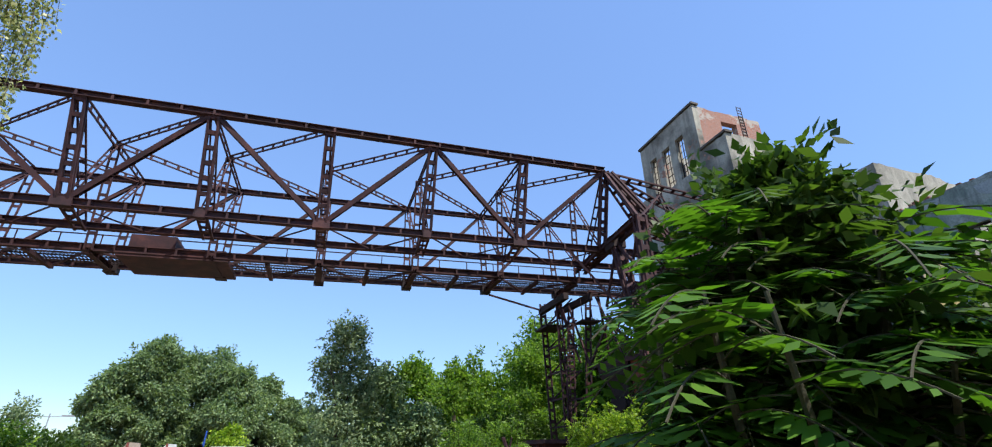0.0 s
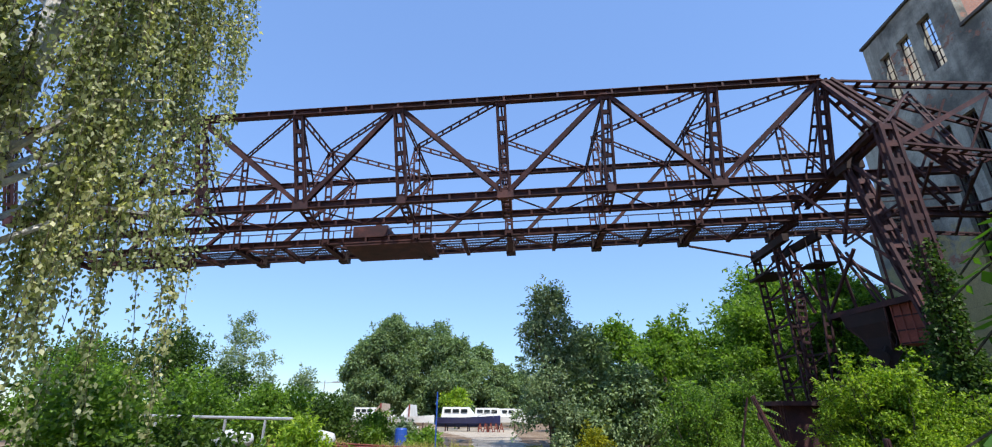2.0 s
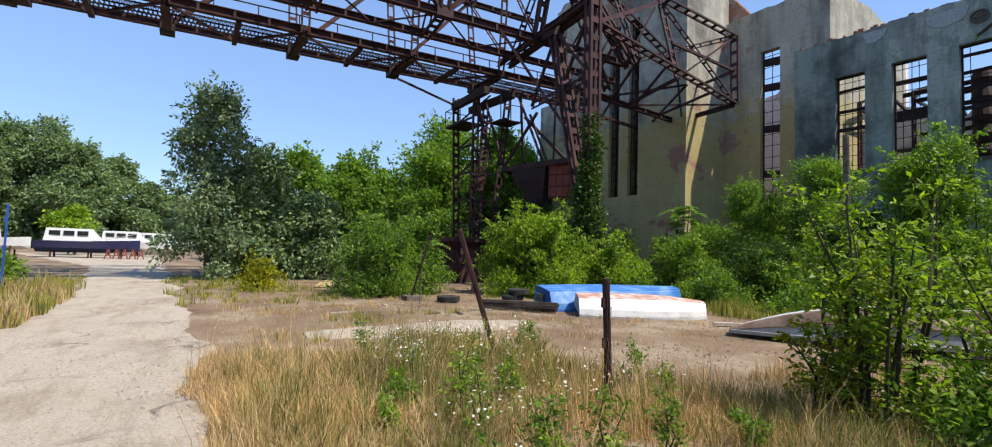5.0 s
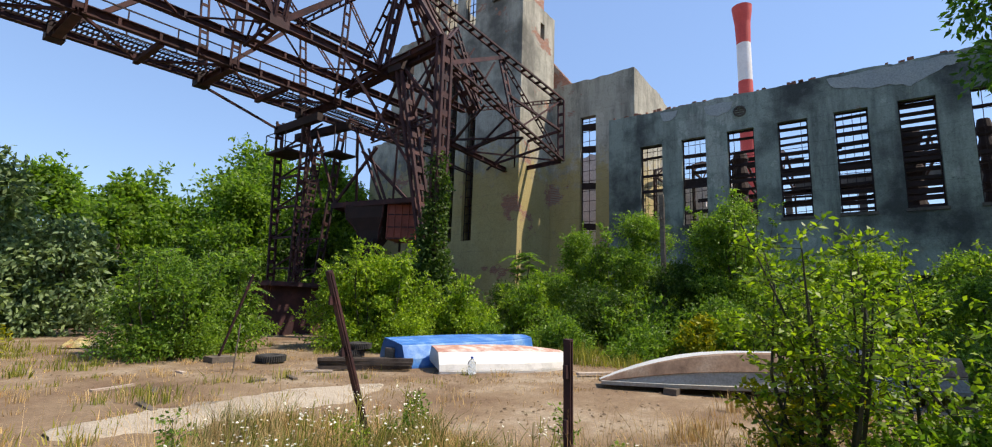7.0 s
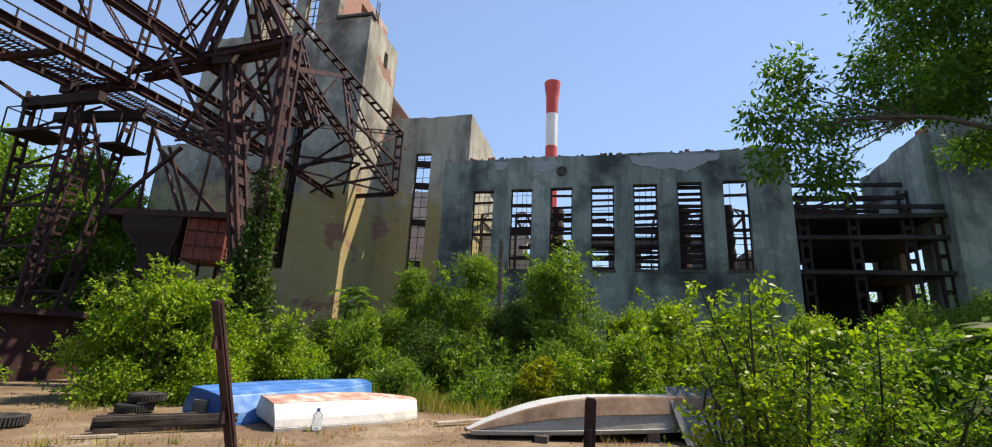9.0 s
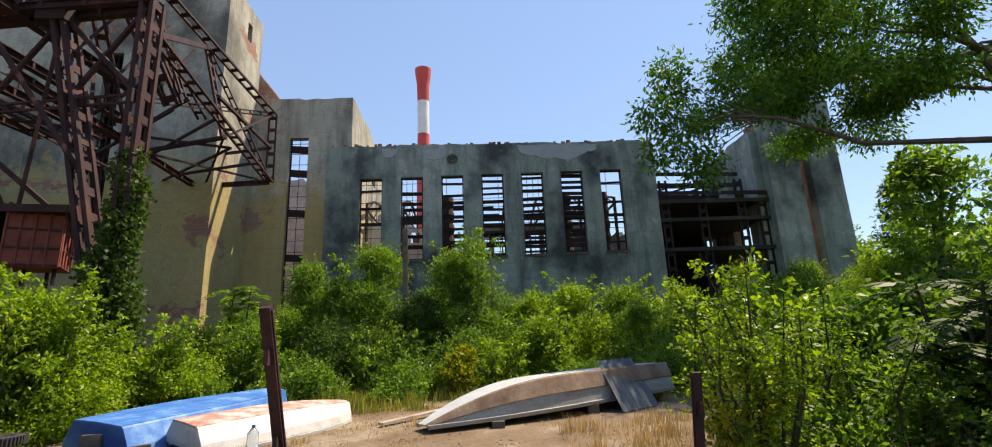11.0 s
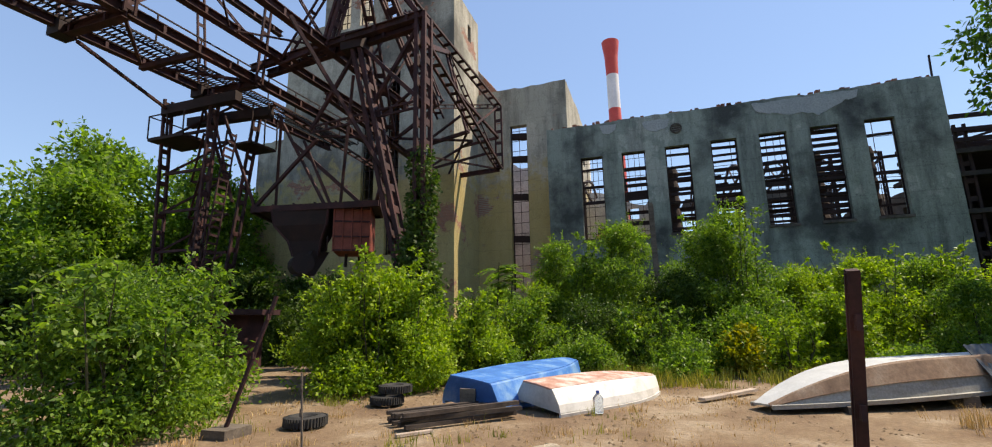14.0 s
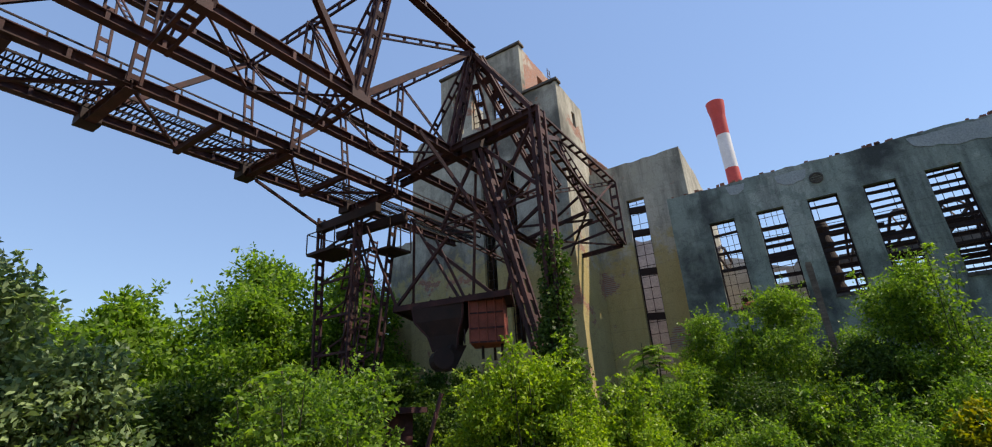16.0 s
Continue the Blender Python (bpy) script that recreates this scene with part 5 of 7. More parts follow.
for i, (x, y, r, h, mt) in enumerate(((16.2, 15.93, 1.9, 2.3, GREEN), (15.0, 13.54, 1.4, 1.3, GREEN), (17.5, 13.63, 2.2, 2.6, DEEP), (19.5, 15.31, 2.2, 5.0, GREEN), (20.3, 12.83, 2.3, 5.7, GREEN),
                                     (18.8, 10.79, 2.0, 3.4, DEEP), (19.0, 8.71, 2.3, 5.9, GREEN), (16.6, 8.98, 1.6, 2.0, GREEN), (16.8, 6.4, 1.5, 2.4, LIME), (18.8, 4.99, 1.8, 3.6, LIME),
                                     (20.6, 2.56, 2.0, 3.9, GREEN), (17.5, 2.87, 1.6, 2.6, GREEN), (15.2, 11.05, 1.5, 1.1, GREEN), (21.5, 18.5, 2.0, 3.2, GREEN), (19.0, 19.11, 1.8, 2.6, DEEP),
                                     (21.5, -0.5, 2.2, 3.8, LIME), (18.5, 0.36, 1.9, 2.6, GREEN), (21.0, -4, 2.4, 4.2, GREEN), (17.0, -2.98, 2.4, 3.4, GREEN), (14.2, 5.76, 1.1, 0.9, GREEN), (14.6, 2.6, 1.4, 1.5, GREEN), (24.0, -8, 2.6, 5.0, GREEN), (20.0, -8.59, 2.6, 4.6, LIME), (13.4, 15.9, 1.0, 0.9, GREEN), (12.4, 20.56, 1.6, 2.8, GREEN), (24, 8, 1.5, 2.8, GREEN), (24.2, 12, 1.7, 3.4, GREEN), (22.4, 16.2, 1.9, 3.8, LIME), (22.6, 10.6, 1.8, 4.2, GREEN), (22.4, 6, 1.8, 3.6, LIME), (23.6, 14.2, 1.8, 4.2, GREEN), (18.0, 12.32, 1.7, 2.2, LIME), (24.4, 3.4, 1.6, 3.0, GREEN), (23.8, 19.6, 1.6, 3.0, GREEN))):
    plant("wild_shrub", x, y, r, h, int(6200 * r * max(1.0, h / 2.4)), 0.105, mt, "tangled green wild shrub before the ruined hall", "bush", 140 + i, 0.02, 0.36, 26, group="shrubs before the hall")
plant("golden_shrub", 15.4, 9.27, 0.7, 1.5, 1500, 0.14, YELLOW, "small shrub with yellowing leaves", "bush", 171, 0.1, 0.4, 12)
# shrubs close to the walker
sapling("walnut_sapling", 5.5, 5.75, 2.5, 0.75, 14, LIME, "leafy sunlit sapling with yellowing tips", 180, 0.08)
sapling("walnut_sapling", 6.6, 4.85, 2.2, 0.9, 13, LIME, "loose sunlit sapling with a thin dark stem", 181, 0.08)
sapling("walnut_sapling", 5.4, 4.35, 1.7, 0.8, 8, GREEN, "low leafy sapling in rank grass", 186, 0.08)
sapling("walnut_sapling", 5.2, 6.05, 1.2, 0.5, 6, YELLOW, "young sapling with yellow leaves", 191, 0.08)
sapling("walnut_sapling", 4.6, 4.05, 1.2, 0.7, 7, GREEN, "young green sapling in rank grass", 192, 0.08)
plant("low_bush", 5.6, 4.75, 0.9, 0.8, 3600, 0.1, GREEN, "low green weeds under the saplings", "bush", 188, 0.02, 0.4, 22)
plant("low_bush", 6.8, 3.55, 1.2, 1.2, 5200, 0.11, GREEN, "green undergrowth beneath the saplings", "bush", 189, 0.02, 0.36, 26)
plant("walnut_sapling", 7.8, 2.65, 1.6, 2.1, 7000, 0.14, GREEN, "green shaded sapling thicket", "bush", 182, 0.03, 0.32, 36, aspect=0.6)
plant("walnut_sapling", 9.9, 2.15, 1.4, 2.3, 6000, 0.15, LIME, "sunlit sapling beside the grey boat", "bush", 183, 0.05, 0.32, 34, 0.05, aspect=0.6)
# the next two get dark leaves in place of the trees' shade
plant("walnut_sapling", 7.2, 0.35, 1.7, 2.1, 6500, 0.16, DEEP, "green thicket under the trees, darkened for shade", "bush", 184, 0.02, 0.32, 34, aspect=0.6)
plant("walnut_sapling", 10.5, -1.85, 2.0, 2.8, 6500, 0.16, DEEP, "green thicket under the ash tree, darkened for shade", "bush", 185, 0.02, 0.34, 34, aspect=0.6)
plant("walnut_sapling", 8.6, 0.75, 1.5, 2.4, 5500, 0.14, GREEN, "sunlit green thicket under the trees, darkened for shade", "bush", 193, 0.02, 0.32, 30, aspect=0.6)
# upright shoots that break the outline of the shrubs
for i, (x, y, h, s, n, mt) in enumerate(((10.6, 18.3, 3.7, 1.9, 26, LIME), (13.2, 16.87, 2.7, 1.4, 16, LIME), (19.0, 8.71, 5.9, 1.7, 12, GREEN), (20.3, 12.83, 5.6, 1.7, 12, GREEN), (19.5, 15.31, 5.0, 1.6, 12, GREEN), (18.8, 4.99, 4.0, 1.5, 12, LIME),
                                       (16.4, 15.96, 2.6, 1.5, 12, LIME), (20.6, 2.56, 4.2, 1.6, 12, LIME), (17.0, 6.42, 2.8, 1.2, 10, LIME), (18.5, 0.36, 3.0, 1.5, 12, GREEN), (16.6, 11.58, 2.2, 1.6, 12, GREEN), (5.0, 19.3, 2.6, 1.4, 14, GREEN), (6.7, 20.3, 2.9, 1.1, 10, GREEN), (15.2, 8.05, 1.6, 1.0, 8, LIME), (21.5, -0.5, 4.2, 1.6, 10, LIME), (17.0, -2.98, 3.4, 1.6, 10, LIME))):
    sapling("wild_shoots", x, y, h, s, n, mt, "upright leafy shoots rising out of the shrubs", 600 + i, 0.14)
wr = random.Random(640)
for i in range(26):
    x, y = wr.uniform(1.2, 4.6), wr.uniform(5.4, 10.4)
    sapling("meadow_weed", x, y, wr.uniform(0.35, 0.7), 0.12, 2, GREEN if i % 3 else LIME, "slender green weed among dry meadow grass", 650 + i, 0.05)
# left verge
for i, (x, y, r, h, mt) in enumerate(((-4.0, 6.85, 0.9, 1.1, GREEN), (-5.2, 7.55, 1.1, 1.7, DEEP), (-6.6, 7.55, 1.3, 2.0, GREEN), (-3.7, 5.55, 0.7, 0.65, GREEN), (-5.2, 5.75, 1.0, 1.1, DEEP), (-7.4, 9.35, 1.3, 1.3, GREEN), (-4.6, 4.35, 0.9, 0.9, GREEN))):
    plant("bramble_bush", x, y, r, h, int(3600 * r), 0.1, mt, "dense bramble bush on the track's verge", "bush", 190 + i, 0.02, 0.38, 24, group="brambles by the track", aspect=0.65)
plant("bramble_bush", -7.2, 15.9, 1.1, 1.5, 4500, 0.15, LIME, "bright green sumac bush beside a trailer", "bush", 200, 0.02, 0.38, 22)
for i, (x, y, r, h, mt) in enumerate(((-12, 22.7, 2.2, 2.6, GREEN), (-15.5, 22.7, 2.6, 3.4, GREEN), (-19, 22.7, 2.6, 3.6, GREEN), (-11.0, 26.7, 2.0, 2.4, DEEP), (-14, 29.7, 2.6, 3.2, GREEN), (-18, 29.7, 3.0, 4.0, DEEP), (-9.2, 29.7, 1.5, 1.7, GREEN), (-7.2, 28.3, 1.0, 1.2, SILVER), (-23, 24.7, 3.0, 5.0, GREEN), (-5.6, 25.7, 1.0, 1.0, GREEN))):
    plant("hedge_bush", x, y, r, h, int(2600 * r), 0.2, mt, "overgrown hedge bush on the far verge", "bush", 205 + i, 0.02, 0.4, 24, group="far hedge")
plant("dark_tree", -31, 41.61, 5.0, 8.8, 14000, 0.3, DEEP, "round dark green tree", "tree", 220, 0.05, 0.34, 44, 0.3)
plant("dark_tree", -38, 41.61, 5.0, 8.0, 10000, 0.3, DEEP, "dark green tree behind the hedge", "tree", 221, 0.05, 0.36, 40, 0.3)
plant("birch_tree", -24.5, 41.61, 3.0, 10.0, 6000, 0.24, SILVER, "pale thin birch behind the hedge", "tree", 222, 0.2, 0.34, 34, 0.15, BIRCH_BARK, facing=0.2)
plant("birch_tree", -20.0, 43.8, 2.4, 5.0, 3600, 0.24, SILVER, "small pale birch behind the hedge", "tree", 223, 0.2, 0.34, 28, 0.12, BIRCH_BARK, facing=0.2)


def weeping_birch(x, y, h, seed):
    rng = np.random.default_rng(seed)
    z = ground_height(x, y)
    ob = thing("weeping_birch", (x, y, z), "weeping birch with pale bark and hanging leafy strands", "tree")
    bm = bmesh.new()
    tube(bm, [(x, y, z - 0.1), (x + 0.1, y, z + 3), (x + 0.3, y - 0.1, z + 7), (x + 0.3, y, z + h)], [0.24, 0.19, 0.12, 0.03], 9)
    part("trunk", bm, BIRCH_BARK, ob)
    P_, D_ = [], []
    tw = bmesh.new()
    for k in range(56):
        a = rng.random() * 2 * math.pi
        zb = z + 3.5 + (h - 3.8) * rng.random()
        reach = rng.uniform(1.2, 3.5) * (1.0 - 0.45 * (zb - z) / h)
        tip = Vector((x + 0.2 + math.cos(a) * reach, y + math.sin(a) * reach, zb + rng.uniform(0.2, 1.0)))
        root = Vector((x + 0.2, y, zb - 0.4))
        bm = bmesh.new()
        tube(bm, [root, root.lerp(tip, 0.5) + Vector((0, 0, 0.4)), tip], [0.05, 0.03, 0.012], 5)
        part("limb", bm, BIRCH_BARK, ob)
        for j in range(9):
            c = root.lerp(tip, 0.4 + 0.6 * rng.random()) + Vector((0, 0, 0.25))
            drop = rng.uniform(1.2, 4.4)
            drop = min(drop, max(0.6, c.z - z - 1.0))
            side = Vector((math.cos(a) + rng.normal() * 0.4, math.sin(a) + rng.normal() * 0.4, 0)) * 0.35
            pts = [c, c + side * 0.7 + Vector((0, 0, -drop * 0.35)), c + side + Vector((rng.normal() * 0.1, rng.normal() * 0.1, -drop))]
            tube(tw, pts, [0.008, 0.006, 0.003], 3)
            m = int(drop * 74)
            for s in rng.random(m):
                q = pts[0].lerp(pts[1], min(1, s * 2)) if s < 0.5 else pts[1].lerp(pts[2], s * 2 - 1)
                P_.append(q[:])
                D_.append((0, 0, -1.0))
    tagged(part("hanging_twig", tw, BARK, ob), kind="stuff")
    P_ = np.array(P_) + rng.normal(size=(len(P_), 3)) * 0.05
    v, q = leaves(rng, P_, np.array(D_), 0.074, 0.05, 0.5, 0.25)
    c = new("crown", mesh_from_arrays("crown", v - np.array([x, y, z]), q, BIRCH))
    c.parent = ob


weeping_birch(-7.0, 5.6, 10.5, 301)


def frond_plant(name, x, y, h, spread, count, mat, label, seed, length=1.0, leaflet=0.13, zmin=0.35):
    """A tree-of-heaven thicket: upright stems with long feather leaves of paired leaflets."""
    rng = np.random.default_rng(seed)
    z = ground_height(x, y)
    ob = thing(name, (x, y, z), label, "tree")
    bm = bmesh.new()
    stemtops = []
    for k in range(max(2, count // 16)):
        a, q = rng.random() * 6.28, math.sqrt(rng.random()) * spread
        b = Vector((x + math.cos(a) * q * 0.5, y + math.sin(a) * q * 0.5, z - 0.1))
        t = Vector((x + math.cos(a) * q, y + math.sin(a) * q, z + h * rng.uniform(0.6, 1.0)))
        tube(bm, [b, b.lerp(t, 0.5) + Vector((rng.normal() * 0.08, rng.normal() * 0.08, 0)), t], [0.05, 0.035, 0.015], 6)
        stemtops.append((b, t))
    P_, D_ = [], []
    vs = []
    for k in range(count):
        b, t = stemtops[k % len(stemtops)]
        c = b.lerp(t, zmin + (1 - zmin) * rng.random() ** 0.7)
        a = rng.random() * 6.28
        d = Vector((math.cos(a), math.sin(a), rng.uniform(0.1, 0.7))).normalized()
        L = length * rng.uniform(0.6, 1.2)
        side = d.cross(Vector((0, 0, 1))).normalized()
        n = int(9 + 4 * rng.random())
        prev = c
        for i in range(1, n + 1):
            f = i / n
            p = c + d * L * f + Vector((0, 0, -0.55 * L * f * f))
            bar(bm, prev, p, 0.009)
            tang = (p - prev).normalized()
            prev = p
            if f < 0.2:
                continue
            ll = leaflet * math.sin(min(1, f * 0.8 + 0.25) * math.pi) ** 0.5 * 1.25 + 0.03
            for s in (-1, 1):
                dd = (side * s + tang * 0.35 + Vector((0, 0, -0.25 + rng.normal() * 0.08))).normalized()
                w = tang * ll * 0.22
                m = p + dd * ll * 0.4
                vs += [p[:], (m + w)[:], (p + dd * ll)[:], (m - w)[:]]
    part("stem", bm, STEM, ob)
    v = np.array(vs)
    c = new("fronds", mesh_from_arrays("fronds", v - np.array([x, y, z]), np.arange(len(v)).reshape(-1, 4), mat))
    c.parent = ob
    return ob


frond_plant("tree_of_heaven", 2.45, 2.45, 3.35, 0.95, 300, FROND, "tree-of-heaven sapling with long feathered leaves", 311, 1.0, 0.2, 0.2)
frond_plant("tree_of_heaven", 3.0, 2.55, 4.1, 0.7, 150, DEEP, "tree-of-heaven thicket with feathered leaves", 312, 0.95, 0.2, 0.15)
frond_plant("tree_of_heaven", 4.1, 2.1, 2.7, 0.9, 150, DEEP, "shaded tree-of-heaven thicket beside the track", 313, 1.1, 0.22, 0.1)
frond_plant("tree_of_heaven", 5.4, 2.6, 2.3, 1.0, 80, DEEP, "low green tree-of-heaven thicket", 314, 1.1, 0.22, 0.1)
frond_plant("tree_of_heaven", 7.6, 22.9, 2.7, 1.4, 60, GREEN, "young tree-of-heaven with feathered leaves by a rusty hut", 315, 1.1, 0.22, 0.5)
frond_plant("tree_of_heaven", 5.5, 19.9, 2.8, 0.9, 40, GREEN, "young tree-of-heaven rising out of a sapling thicket", 323, 0.9, 0.2, 0.6)
frond_plant("tree_of_heaven", 17.4, 17.28, 4.0, 1.0, 40, GREEN, "young tree-of-heaven by the tower wall", 316, 1.0, 0.22, 0.5)


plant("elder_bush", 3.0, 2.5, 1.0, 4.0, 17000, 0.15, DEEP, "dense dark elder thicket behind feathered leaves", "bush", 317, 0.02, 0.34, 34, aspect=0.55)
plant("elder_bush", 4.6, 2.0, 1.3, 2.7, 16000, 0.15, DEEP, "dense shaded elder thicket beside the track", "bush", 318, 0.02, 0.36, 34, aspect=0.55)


# added tree, never in view, that casts shade on the feathered thickets
plant("unseen_shade_tree", 6.4, -2.75, 2.4, 7.6, 22000, 0.16, DEEP, "unseen leafy tree added to shade the start of the track", "tree", 319, 0.2, 0.34, 44, 0.2)


def ash_tree(x, y, seed):
    rng = np.random.default_rng(seed)
    z = ground_height(x, y)
    ob = thing("ash_tree", (x, y, z), "old ash tree with a long branch reaching over the yard", "tree")
    blobs = []
    for k in range(54):
        a, q = rng.random() * 6.28, math.sqrt(rng.random())
        blobs.append(((18.2 + math.cos(a) * q * 4.6, -6.8 + math.sin(a) * q * 4.4, 13.0 + rng.uniform(-2.6, 3.4)), (1.4, 1.4, 0.8)))
    for c in ((14.9, 1.6, 8.4), (14.8, 2.3, 7.4), (15.5, 1.3, 10.0), (14.9, 2.5, 8.9), (16.0, 0.4, 7.8), (15.2, 1.6, 10.7), (16.3, 0.0, 9.4), (15.8, -0.9, 10.6), (15.4, 0.7, 7.0), (16.2, -2.2, 10.2), (16.6, -3.4, 10.8)):
        blobs.append((c, (1.0, 0.8, 0.65)))
    bm = bmesh.new()
    tube(bm, [(x, y, z - 0.2), (x, y, z + 3), (x + 0.2, y + 0.5, z + 8), (x + 1.2, y + 2.5, z + 14)], [0.45, 0.38, 0.28, 0.08], 9)
    for c, r in blobs[:54:6]:
        c = Vector(c)
        s = Vector((x + 0.5, y + 1.2, z + rng.uniform(9.5, 12)))
        tube(bm, [s, s.lerp(c, 0.35) + Vector((0, 0, 0.4)), s.lerp(c, 0.7) + Vector((0.1, 0, 0.1)), c], [0.1, 0.07, 0.04, 0.012], 5)
    tube(bm, [(x + 0.2, y + 0.5, 7.4), (x + 0.1, y + 2.4, 7.7), (16.2, -6.0, 8.2), (16.0, -2.8, 9.2), (15.7, -0.6, 9.2), (15.2, 1.4, 8.6)], [0.16, 0.13, 0.1, 0.07, 0.045, 0.015], 6)
    for c, r in blobs[54:]:
        tube(bm, [(16.0, -2.0, 9.2), Vector((15.9, -1.4, 9.2)).lerp(Vector(c), 0.5), c], [0.035, 0.022, 0.008], 4)
    part("trunk", bm, BARK, ob)
    p, d = crown_points(rng, blobs, 56000, 0.2)
    v, q = leaves(rng, p, d, 0.24, 0.1, 0.6, 0.35)
    c = new("crown", mesh_from_arrays("crown", v - np.array([x, y, z]), q, FROND))
    c.parent = ob


ash_tree(14.7, -12.4, 320)


def conifer(x, y, h, seed):
    rng = np.random.default_rng(seed)
    ob = thing("pine_tree", (x, y, 0), "lone dark pine with whorled branches", "tree")
    bm = bmesh.new()
    tube(bm, [(x, y, -0.2), (x, y, h * 0.6), (x, y, h)], [0.3, 0.16, 0.03], 8)
    P_, D_ = [], []
    for k in range(22):
        f = 0.15 + 0.85 * k / 22
        for j in range(6):
            a = rng.random() * 6.28
            L = (1 - f) * h * 0.34 + 0.4
            d = Vector((math.cos(a), math.sin(a), 0.12))
            c = Vector((x, y, h * f))
            tube(bm, [c, c + d * L], [0.05, 0.01], 4)
            for s in rng.random(60):
                P_.append((c + d * L * (0.25 + 0.75 * s) + Vector((rng.normal() * 0.22, rng.normal() * 0.22, rng.normal() * 0.14)))[:])
                D_.append(d[:])
    part("trunk", bm, BARK, ob)
    v, q = leaves(rng, np.array(P_), np.array(D_), 0.42, 0.09, 0.1, 0.3)
    c = new("crown", mesh_from_arrays("crown", v - np.array([x, y, 0]), q, DEEP))
    c.parent = ob


conifer(33.0, -23.0, 12.5, 330)
for i, (x, y, r, h) in enumerate(((19.8, -11.8, 3.4, 9.4), (26, -17, 3.6, 8.5), (38, -22, 4, 9), (30, -28, 5, 10), (44, -16, 5, 9), (24, -24, 5, 9), (18, -16.28, 4, 6.5), (14, -10.66, 3.5, 6.5), (8, -8.85, 3.0, 6.0), (3, -12.85, 4, 7), (-6, -12.85, 4, 7), (-14, -6.85, 4, 7))):
    plant("edge_tree", x, y, r, h, 6500, 0.34, GREEN, "green tree at the edge of the grounds", "tree", 340 + i, 0.03, 0.38, 34, 0.25, group="edge trees")

# ivy climbing the crane's near leg
rng = np.random.default_rng(350)
ivy = thing("ivy", (13.65, 18.65, 0), "thick green ivy climbing the crane leg", "climbing plant")
blobs = [((13.65 + rng.normal() * 0.12, 18.65 + rng.normal() * 0.15, 0.3 + k * 0.2), (0.75 - 0.45 * k / 36, 0.75 - 0.45 * k / 36, 0.4)) for k in range(36)]
p, d = crown_points(rng, blobs, 13000, 0.6)
v, q = leaves(rng, p, d, 0.14, 0.11, 0.9, 0.1)
c = new("foliage", mesh_from_arrays("foliage", v - np.array([13.65, 18.65, 0]), q, DEEP))
c.parent = ivy
bm = bmesh.new()
for k in range(5):
    tube(bm, [(13.65 + 0.15 * math.sin(k * 1.3 + z), 18.65 + 0.15 * math.cos(k * 1.3 + z), z) for z in (-0.1, 1.6, 3.2, 4.8, 6.4)], [0.03, 0.025, 0.02, 0.014, 0.006], 5)
part("stem", bm, BARK, ivy)


# ---- grass, weeds and flowers ----
def on_road(x, y, pad=0.0):
    a, b = road_edges(y)
    return a - pad < x < b + pad


def grass_field(name, n, area, height, width, mat, label, seed, keep=lambda x, y: True, lean=0.35, gap=0.25):
    rng = np.random.default_rng(seed)
    x0, x1, y0, y1 = area
    per = 26
    m = n // per
    mid_xy = np.stack([rng.uniform(x0, x1, m), rng.uniform(y0, y1, m)], 1)
    spread = rng.normal(size=(m, per, 2)) * rng.uniform(0.04, 0.16, (m, 1, 1))
    xy = (mid_xy[:, None] + spread).reshape(-1, 2)
    fan = spread.reshape(-1, 2)
    tall = np.repeat(rng.uniform(0.45, 1.25, m), per)
    n = len(xy)
    clump = np.array([noise.noise((a * 0.9, b * 0.9, seed * 0.1)) + 0.35 * noise.noise((a * 3.1, b * 3.1, 0)) for a, b in xy])
    ok = np.array([keep(a, b) for a, b in xy]) & (clump > rng.uniform(-0.8 + gap, gap, n))
    xy, clump, fan, tall = xy[ok], clump[ok], fan[ok], tall[ok]
    n = len(xy)
    z = np.array([ground_height(a, b) for a, b in xy])
    base = np.column_stack([xy, z - 0.01])
    hgt = height * tall[:, None] * rng.uniform(0.5, 1.2, (n, 1)) * (0.8 + 0.6 * np.clip(clump, -0.3, 0.7)[:, None])
    a = rng.uniform(0, 2 * np.pi, n)
    side = np.column_stack([np.cos(a), np.sin(a), np.zeros(n)]) * width / 2
    b = rng.uniform(0, 2 * np.pi, n)
    out = np.column_stack([np.cos(b) * 0.55 + fan[:, 0] * 5, np.sin(b) * 0.55 + fan[:, 1] * 5, np.zeros(n)]) * lean * rng.uniform(0.4, 1.3, (n, 1))
    up = np.array([0, 0, 1.0])
    mid = base + (up * 0.6 + out * 0.35) * hgt
    tip = base + (up + out) * hgt
    v = np.stack([base - side, base + side, mid + side * 0.7, mid - side * 0.7, tip + side * 0.12, tip - side * 0.12], 1).reshape(-1, 3)
    i = np.arange(n)[:, None] * 6
    q = np.concatenate([i + np.array([0, 1, 2, 3]), i + np.array([3, 2, 4, 5])], 1).reshape(-1, 4)
    return tagged(new(name, mesh_from_arrays(name, v, q, mat)), label, kind="stuff")


def meadow(x, y):
    return not on_road(x, y, -0.08 - 0.15 * noise.noise((y * 1.7, x, 1))) and y < 11.3 + 0.9 * noise.noise((x * 0.8, 5, 5)) and x < 4.3 + max(0, 8.65 - y) * 0.6


def thin(x, y):
    return not on_road(x, y, -0.15)


grass_field("tall_dry_grass", 80000, (-0.5, 6.2, 3.7, 12.6), 0.3, 0.006, STRAW, "tall dry straw-coloured grass beside the track", 401, meadow, 0.75)
grass_field("short_dry_grass", 42000, (-0.5, 6.2, 3.6, 12.4), 0.17, 0.007, STRAW, "short matted dry grass covering the meadow", 412, meadow, 0.9, -0.4)
